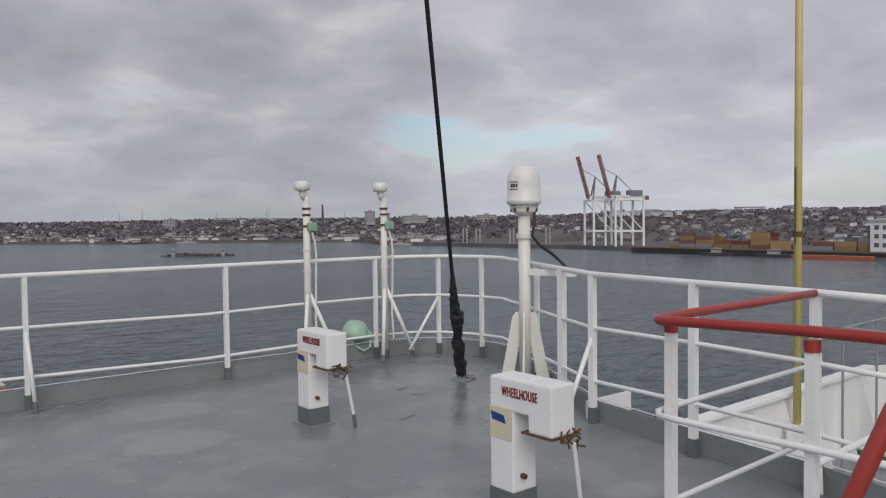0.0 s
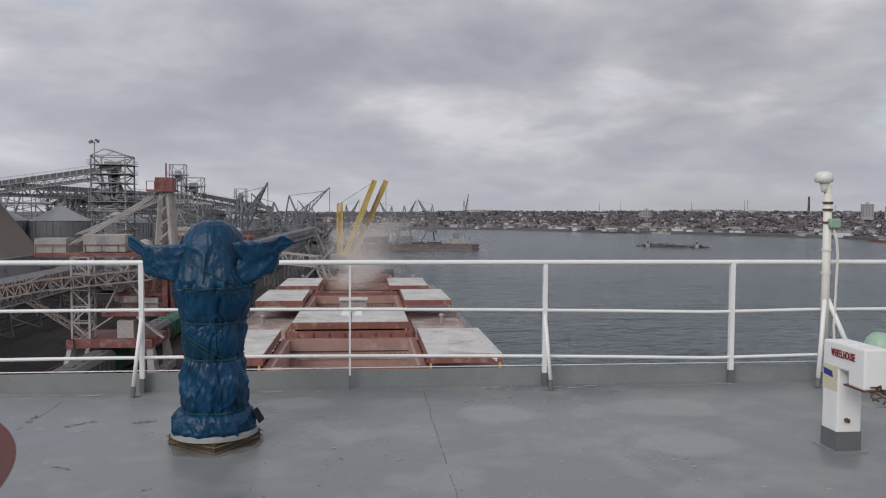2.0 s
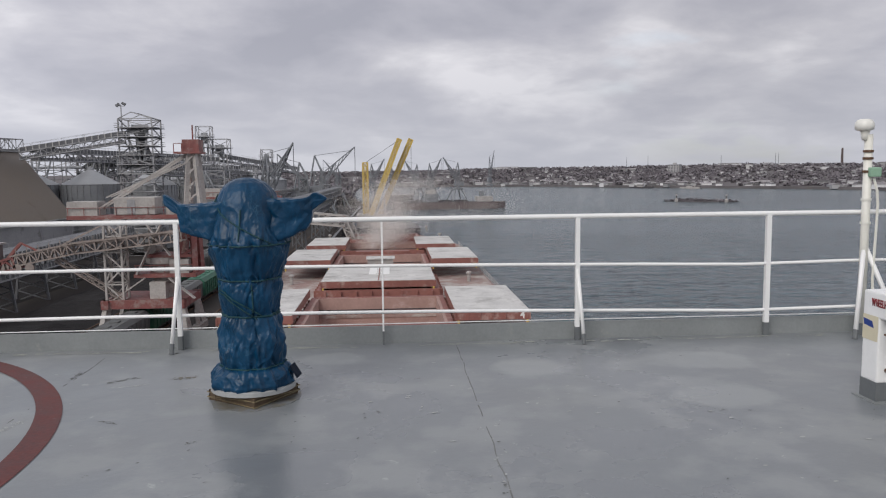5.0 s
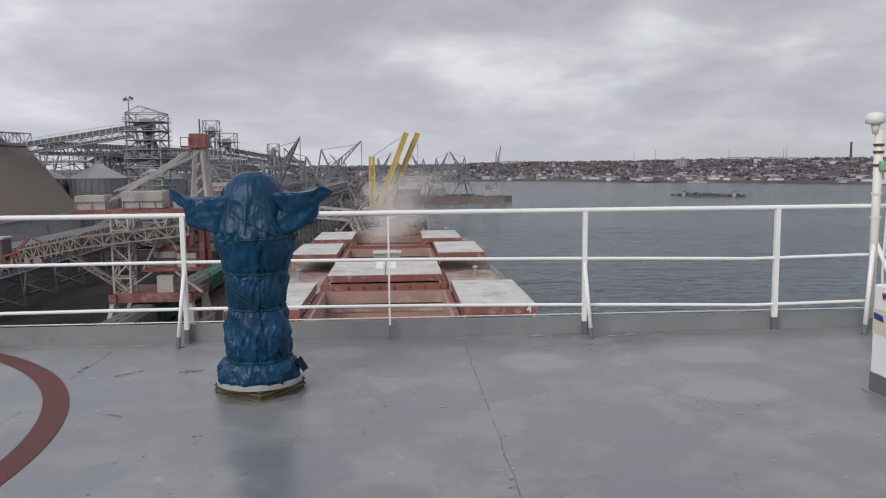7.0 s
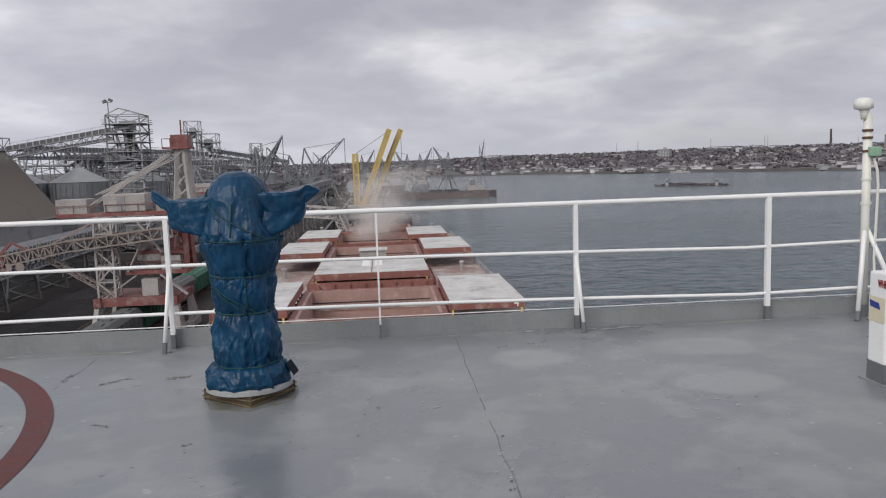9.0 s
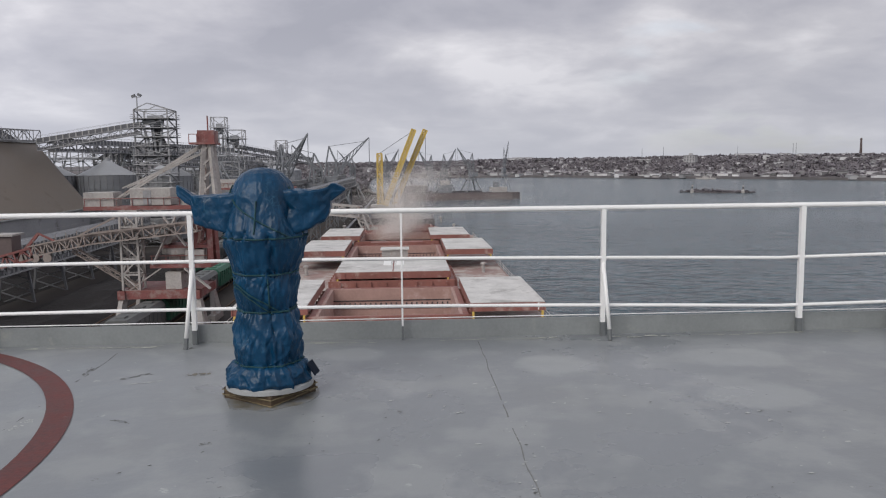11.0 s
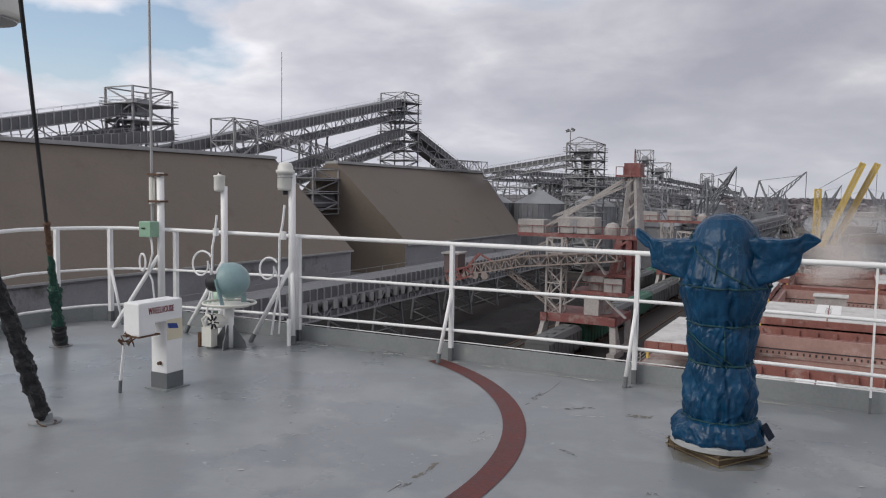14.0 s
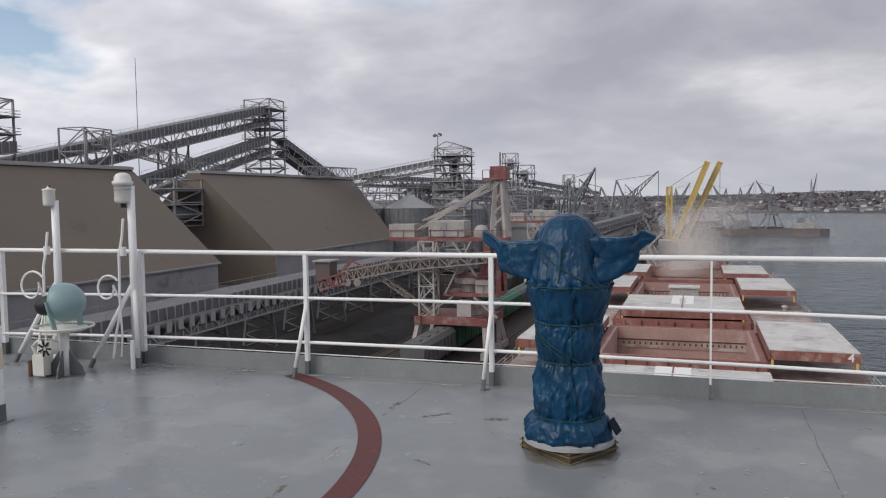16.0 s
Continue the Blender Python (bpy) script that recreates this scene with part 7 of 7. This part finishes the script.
# islet with two beacons
bm = bmesh.new()
prism(bm, [(219 + 21 * math.cos(a) * (1 + 0.2 * math.sin(3 * a)) + 3 * math.sin(a), 541 - 11 * math.cos(a) + 7 * math.sin(a)) for a in [k * math.pi / 12 for k in range(24)]], WATER - 0.5, WATER + 0.5)
tagged(part("islet", bm, "land"), "low scrubby islet in the harbour", "island", kind="structure")
for x, y in ((203, 546), (232, 528)):
    b = thing("beacon", (x, y, WATER), "small white and dark beacon by the islet", "beacon", "harbour beacons")
    part("tower", mk(lathe, [(1.4, 0), (1.2, 1.8), (0.5, 2.0), (0.4, 5.5)], 10), "crane_white", b)
    part("band", mk(tube, (0, 0, 3.0), (0, 0, 4.2), 0.56, None, 10), "hull_dark", b)


def tower_block(x, y, z, w, d, h, nfl, nb, lab, mats="block"):
    t = thing("apartment_block", (x, y, z), lab, "apartment block", "far buildings", random.uniform(-12, 12) - 30)
    part("wall", mk(box, (-w / 2, -d / 2, -3), (w / 2, d / 2, h)), mats, t)
    part("roof", mk(box, (-w / 2 - 0.3, -d / 2 - 0.3, h), (w / 2 + 0.3, d / 2 + 0.3, h + 0.8)), "wall", t)
    part("lift_house", mk(box, (-w / 8, -d / 6, h + 0.8), (w / 8, d / 6, h + 3.2)), mats, t)
    for f in range(nfl):
        for k in range(nb):
            xx = -w / 2 + (k + 0.5) * w / nb
            zz = (f + 0.35) * h / nfl
            part("window", mk(box, (xx - w / nb * 0.28, -d / 2 - 0.06, zz), (xx + w / nb * 0.28, -d / 2 + 0.02, zz + h / nfl * 0.5)), "glass_dark", t)


tower_block(612, 900, -2, 13, 10, 15, 6, 4, "pale high apartment block on the far ridge")
tower_block(630, 885, -2, 9, 9, 12, 5, 3, "pale narrow apartment block on the far ridge")
tower_block(406, 1100, -6, 16, 14, 11, 5, 4, "pale square building on the far ridge")
for x, y, w, h in ((660, 860, 34, 7), (740, 800, 28, 7), (790, 760, 26, 6)):
    tower_block(x, y, -1, w, 14, h, 3, 9, "long pale building on the far ridge")
ch = thing("factory_chimney", (703, 1180, -4), "tall dark factory chimney on the far ridge", "chimney")
part("stack", mk(tube, (0, 0, 0), (0, 0, 33), 2.2, 1.4, 14), "brick_dark", ch)
part("rim", mk(tube, (0, 0, 32.2), (0, 0, 33.2), 1.6, None, 14), "brick_dark", ch)
for x, y, h in ((470, 1090, 22), (530, 1050, 24), (575, 1130, 26), (640, 1010, 18), (360, 1180, 22), (420, 1260, 25)):
    t = thing("radio_mast", (x, y, -4), "thin far radio mast on the ridge", "mast", "radio masts")
    part("pole", mk(tube, (0, 0, 0), (0, 0, h), 0.5, 0.25, 6), "crane_grey", t)


# ---------------- container terminal ----------------
def ship_to_shore(x, y, rz):
    c = thing("gantry_crane", (x, y, QUAY), "white and red container gantry crane with raised boom", "gantry crane", "container cranes", rz)
    for sx in (-1, 1):
        for sy in (-1, 1):
            part("leg", mk(beam, (sx * 9, sy * 11, 0), (sx * 9, sy * 11, 34), 1.3, 1.3), "white", c)
    bm = bmesh.new()
    for sx in (-1, 1):
        for z in (11, 34):
            beam(bm, (sx * 9, -11, z), (sx * 9, 11, z), 1.1, 1.3)
        beam(bm, (sx * 9, -11, 11), (sx * 9, 11, 34), 0.6, 0.6)
    for sy in (-1, 1):
        for z in (11, 34):
            beam(bm, (-9, sy * 11, z), (9, sy * 11, z), 1.0, 1.3)
    part("portal_beam", bm, "white", c)
    bm = bmesh.new()
    truss(bm, (0, 11, 36), (0, -15, 36), 5.0, 2.2, 10, 0.5)
    part("trolley_girder", bm, "white", c)
    part("machinery_house", mk(box, (-3.5, -13, 37), (3.5, -3, 41)), "crane_grey", c)
    part("cab", mk(box, (-1.5, -19, 34), (1.5, -15, 37)), "crane_red", c)
    bm = bmesh.new()
    truss(bm, (0, 11.5, 36), (0, 20, 67), 2.6, 1.6, 16, 0.28)
    part("boom", bm, "crane_red", c, "red and white raised boom")
    bm = bmesh.new()
    beam(bm, (-3, 9, 34), (0, 6, 52), 0.9, 0.9)
    beam(bm, (3, 9, 34), (0, 6, 52), 0.9, 0.9)
    beam(bm, (0, 6, 52), (0, -10, 37), 0.5, 0.5)
    beam(bm, (0, 6, 52), (0, 18, 58), 0.35, 0.35)
    part("apex_frame", bm, "crane_grey", c)
    return c


ship_to_shore(470, 378, 62)
ship_to_shore(470, 358, 62)
con = thing("shipping_container", (478, 318, QUAY), "ochre shipping container stacked on the far quay", "container", "stacked containers", 88)
bm = mk(box, (-6.1, -1.22, 0), (6.1, 1.22, 2.55))
part("box", bm, "con_yellow", con)
for k in range(14):
    part("corrugation", mk(box, (-5.8 + k * 0.86, -1.27, 0.15), (-5.4 + k * 0.86, -1.22, 2.4)), "con_yellow", con)
protos = [con]
for col, lab in (("con_rust", "rust red shipping container stacked on the far quay"), ("con_grey", "grey shipping container stacked on the far quay")):
    c2 = thing("shipping_container", (482, 318, QUAY), lab, "container", "stacked containers", 88)
    part("box", mk(box, (-6.1, -1.22, 0), (6.1, 1.22, 2.55)), col, c2)
    for k in range(14):
        part("corrugation", mk(box, (-5.8 + k * 0.86, -1.27, 0.15), (-5.4 + k * 0.86, -1.22, 2.4)), col, c2)
    protos.append(c2)
for k in range(10):
    y = 305 - k * 13.2
    if k == 6:
        continue
    for col in range(2):
        for lev in range(int(rng.integers(1, 5))):
            copy_thing(protos[int(rng.choice([0, 0, 0, 1, 1, 2]))], pose(470 + col * 12, y + rng.uniform(-0.3, 0.3), QUAY + lev * 2.6, 0, 0, 88))
for x, y in ((455, 520), (457, 505), (456, 462), (458, 446), (460, 425)):
    t = thing("mooring_pile", (x, y, QUAY), "pale tall pile on the far quay", "pile", "quay piles")
    for dx in (-2.2, 2.2):
        part("post", mk(tube, (dx, 0, 0), (dx, 0, 13), 0.7, None, 8), "crane_white", t)
bm = bmesh.new()
box(bm, (441, 120, WATER - 0.5), (447, 330, QUAY + 0.3))
tagged(part("far_quay_wall", bm, "quay"), "pale concrete wall of the far quay", "quay wall", kind="structure")


def workboat(x, y, rz, L, hullm, lab):
    b = thing("workboat", (x, y, WATER), lab, "boat", "moored workboats", rz)
    bm = bmesh.new()
    prism(bm, [(-L / 2, -2.6), (L * 0.3, -2.6), (L / 2, 0), (L * 0.3, 2.6), (-L / 2, 2.6)], -0.4, 1.7)
    part("hull", bm, hullm, b)
    part("wheelhouse", mk(box, (-L * 0.1, -1.6, 1.7), (L * 0.15, 1.6, 4.6)), "crane_white", b)
    part("window", mk(box, (-L * 0.1 - 0.05, -1.65, 3.3), (L * 0.15 + 0.05, 1.65, 4.1)), "glass_dark", b)
    part("mast", mk(tube, (0, 0, 4.6), (0, 0, 8.5), 0.12, None, 6), "crane_grey", b)
    part("funnel", mk(tube, (-L * 0.22, 0, 1.7), (-L * 0.22, 0, 4.4), 0.6, None, 8), hullm, b)


workboat(436, 262, 95, 22, "hull_dark", "dark tug moored at the far quay")
workboat(436, 225, 95, 26, "hull_dark", "dark tug with white wheelhouse at the far quay")
workboat(443, 600, 120, 24, "crane_white", "white workboat moored under the far shore")
workboat(452, 640, 110, 30, "hull_red", "red workboat moored under the far shore")
workboat(300, 925, 140, 30, "hull_dark", "dark workboat moored under the far shore")
workboat(345, 885, 140, 24, "crane_white", "white workboat moored under the far shore")
fb = thing("floating_boom", (430, 190, WATER), "orange floating barge at the far quay", "barge", "", 93)
bm = mk(box, (-21, -2, -0.3), (21, 2, 2.2))
bevelled(bm, 0.3)
part("hull", bm, "orange", fb)
tb = thing("terminal_building", (480, 172, QUAY), "pale flat-roofed terminal building on the far quay", "building", "", 4)
part("wall", mk(box, (-12, -14, 0), (12, 14, 17)), "houses", tb)
part("roof", mk(box, (-12.6, -14.6, 17), (12.6, 14.6, 18.2)), "trim", tb)
for fl_ in range(3):
    for k in range(6):
        part("window", mk(box, (-12.1, -12 + k * 4.3, 2.5 + fl_ * 5), (-11.9, -9.6 + k * 4.3, 5 + fl_ * 5)), "glass_dark", tb)

# ---------------- moored ship and cranes beyond the bow ----------------
fs_ = thing("moored_freighter", (36, 492, WATER), "weathered brown freighter moored beyond the bow", "ship", "", 4)
bm = bmesh.new()
prism(bm, [(-36, -6), (30, -6), (36, 0), (30, 6), (-36, 6)], -0.5, 4.2)
part("hull", bm, "hull_brown", fs_)
part("deck", mk(box, (-34, -5.4, 4.2), (28, 5.4, 4.5)), "hull_dark", fs_)
part("deck_house", mk(box, (17, -4.5, 4.5), (27, 4.5, 7.6)), "crane_white", fs_)
part("bridge_house", mk(box, (-16, -4.5, 4.5), (-8, 4.5, 9.5)), "crane_grey", fs_)
part("wheelhouse", mk(box, (-15, -4.0, 9.5), (-9.5, 4.0, 12.0)), "crane_white", fs_)
part("mast", mk(tube, (-12, 0, 12.0), (-12, 0, 18), 0.18, 0.1, 6), "crane_grey", fs_)
part("funnel", mk(box, (19, -1.5, 7.6), (22, 1.5, 11)), "crane_grey", fs_)
for k in (0, 2, 3):
    part("hatch", mk(box, (-30 + k * 11, -3.6, 4.5), (-22 + k * 11, 3.6, 5.5)), "hull_dark", fs_)
for x, y, tp, rr, rz in ((-13, 520, 9.5, 9, 30), (16, 528, 9, 9, 150), (26, 530, 9.5, 8, 20), (43, 520, 10, 10, 200), (0, 525, 7, 10, 60)):
    jib_crane(x, y, QUAY, tp, rr, rz, "crane_grey", "grey portal crane on the far pier", 1.15)
jib_crane(62, 494, WATER + 5.4, 13.5, 4, 40, "crane_grey", "grey floating crane beside the freighter", 0.55)
tagged(part("far_pier", mk(box, (-40, 505, WATER - 1), (50, 560, QUAY)), "quay"), "dark far pier with cranes", "pier", kind="structure")
bl = thing("pier_shed", (4, 516, QUAY), "dark shed on the far pier", "building")
part("wall", mk(box, (-9, -5, 0), (9, 5, 5)), "hull_dark", bl)
part("roof", mk(box, (-9.5, -5.5, 5), (9.5, 5.5, 5.5)), "hull_brown", bl)

# grain dust over the hold that is being loaded: countless fine motes
def motes(x, y, z, k0, k1):
    keep = (z > WATER) & ~((z < -13.4) & (y < 190))
    c = np.stack([x, y, z], 1)[keep]
    return (c[:, None, :] + rng.normal(0, 1, (len(c), 4, 3)) * rng.uniform(k0, k1, (len(c), 1, 1))).reshape(-1, 3)


t = rng.uniform(0, 1, 380000) ** 1.5   # the plume that rises out of the hold
pl = motes(-4.5 + 7.0 * t + 2.0 * np.sin(7 * t) + rng.normal(0, 1, t.size) * (1.6 + 3.2 * t), 156 + rng.normal(0, 1, t.size) * (5 + 6 * t), -13.5 + 13.0 * t + rng.normal(0, 1.0, t.size), 0.0125, 0.0215)
t = rng.uniform(0, 1, 170000)          # and what drifts off over the water
dr = motes(-8 + 40 * t + rng.normal(0, 4, t.size), 175 + 50 * t + rng.normal(0, 12, t.size), -14.5 + 4 * t + np.abs(rng.normal(0, 3.5, t.size)), 0.008, 0.014)
dv = np.concatenate([pl, dr])
o = np.arange(0, len(dv), 4)[:, None]
df = np.concatenate([o + [0, 1, 2], o + [0, 2, 3]])
M["dust"] = mat("grain_dust", (0.76, 0.72, 0.69), 1.0, var=0.05, bump=0.0)
stuff("grain_dust", dv.tolist(), df.tolist(), "dust", "pale grain dust drifting over an open hold", "dust")
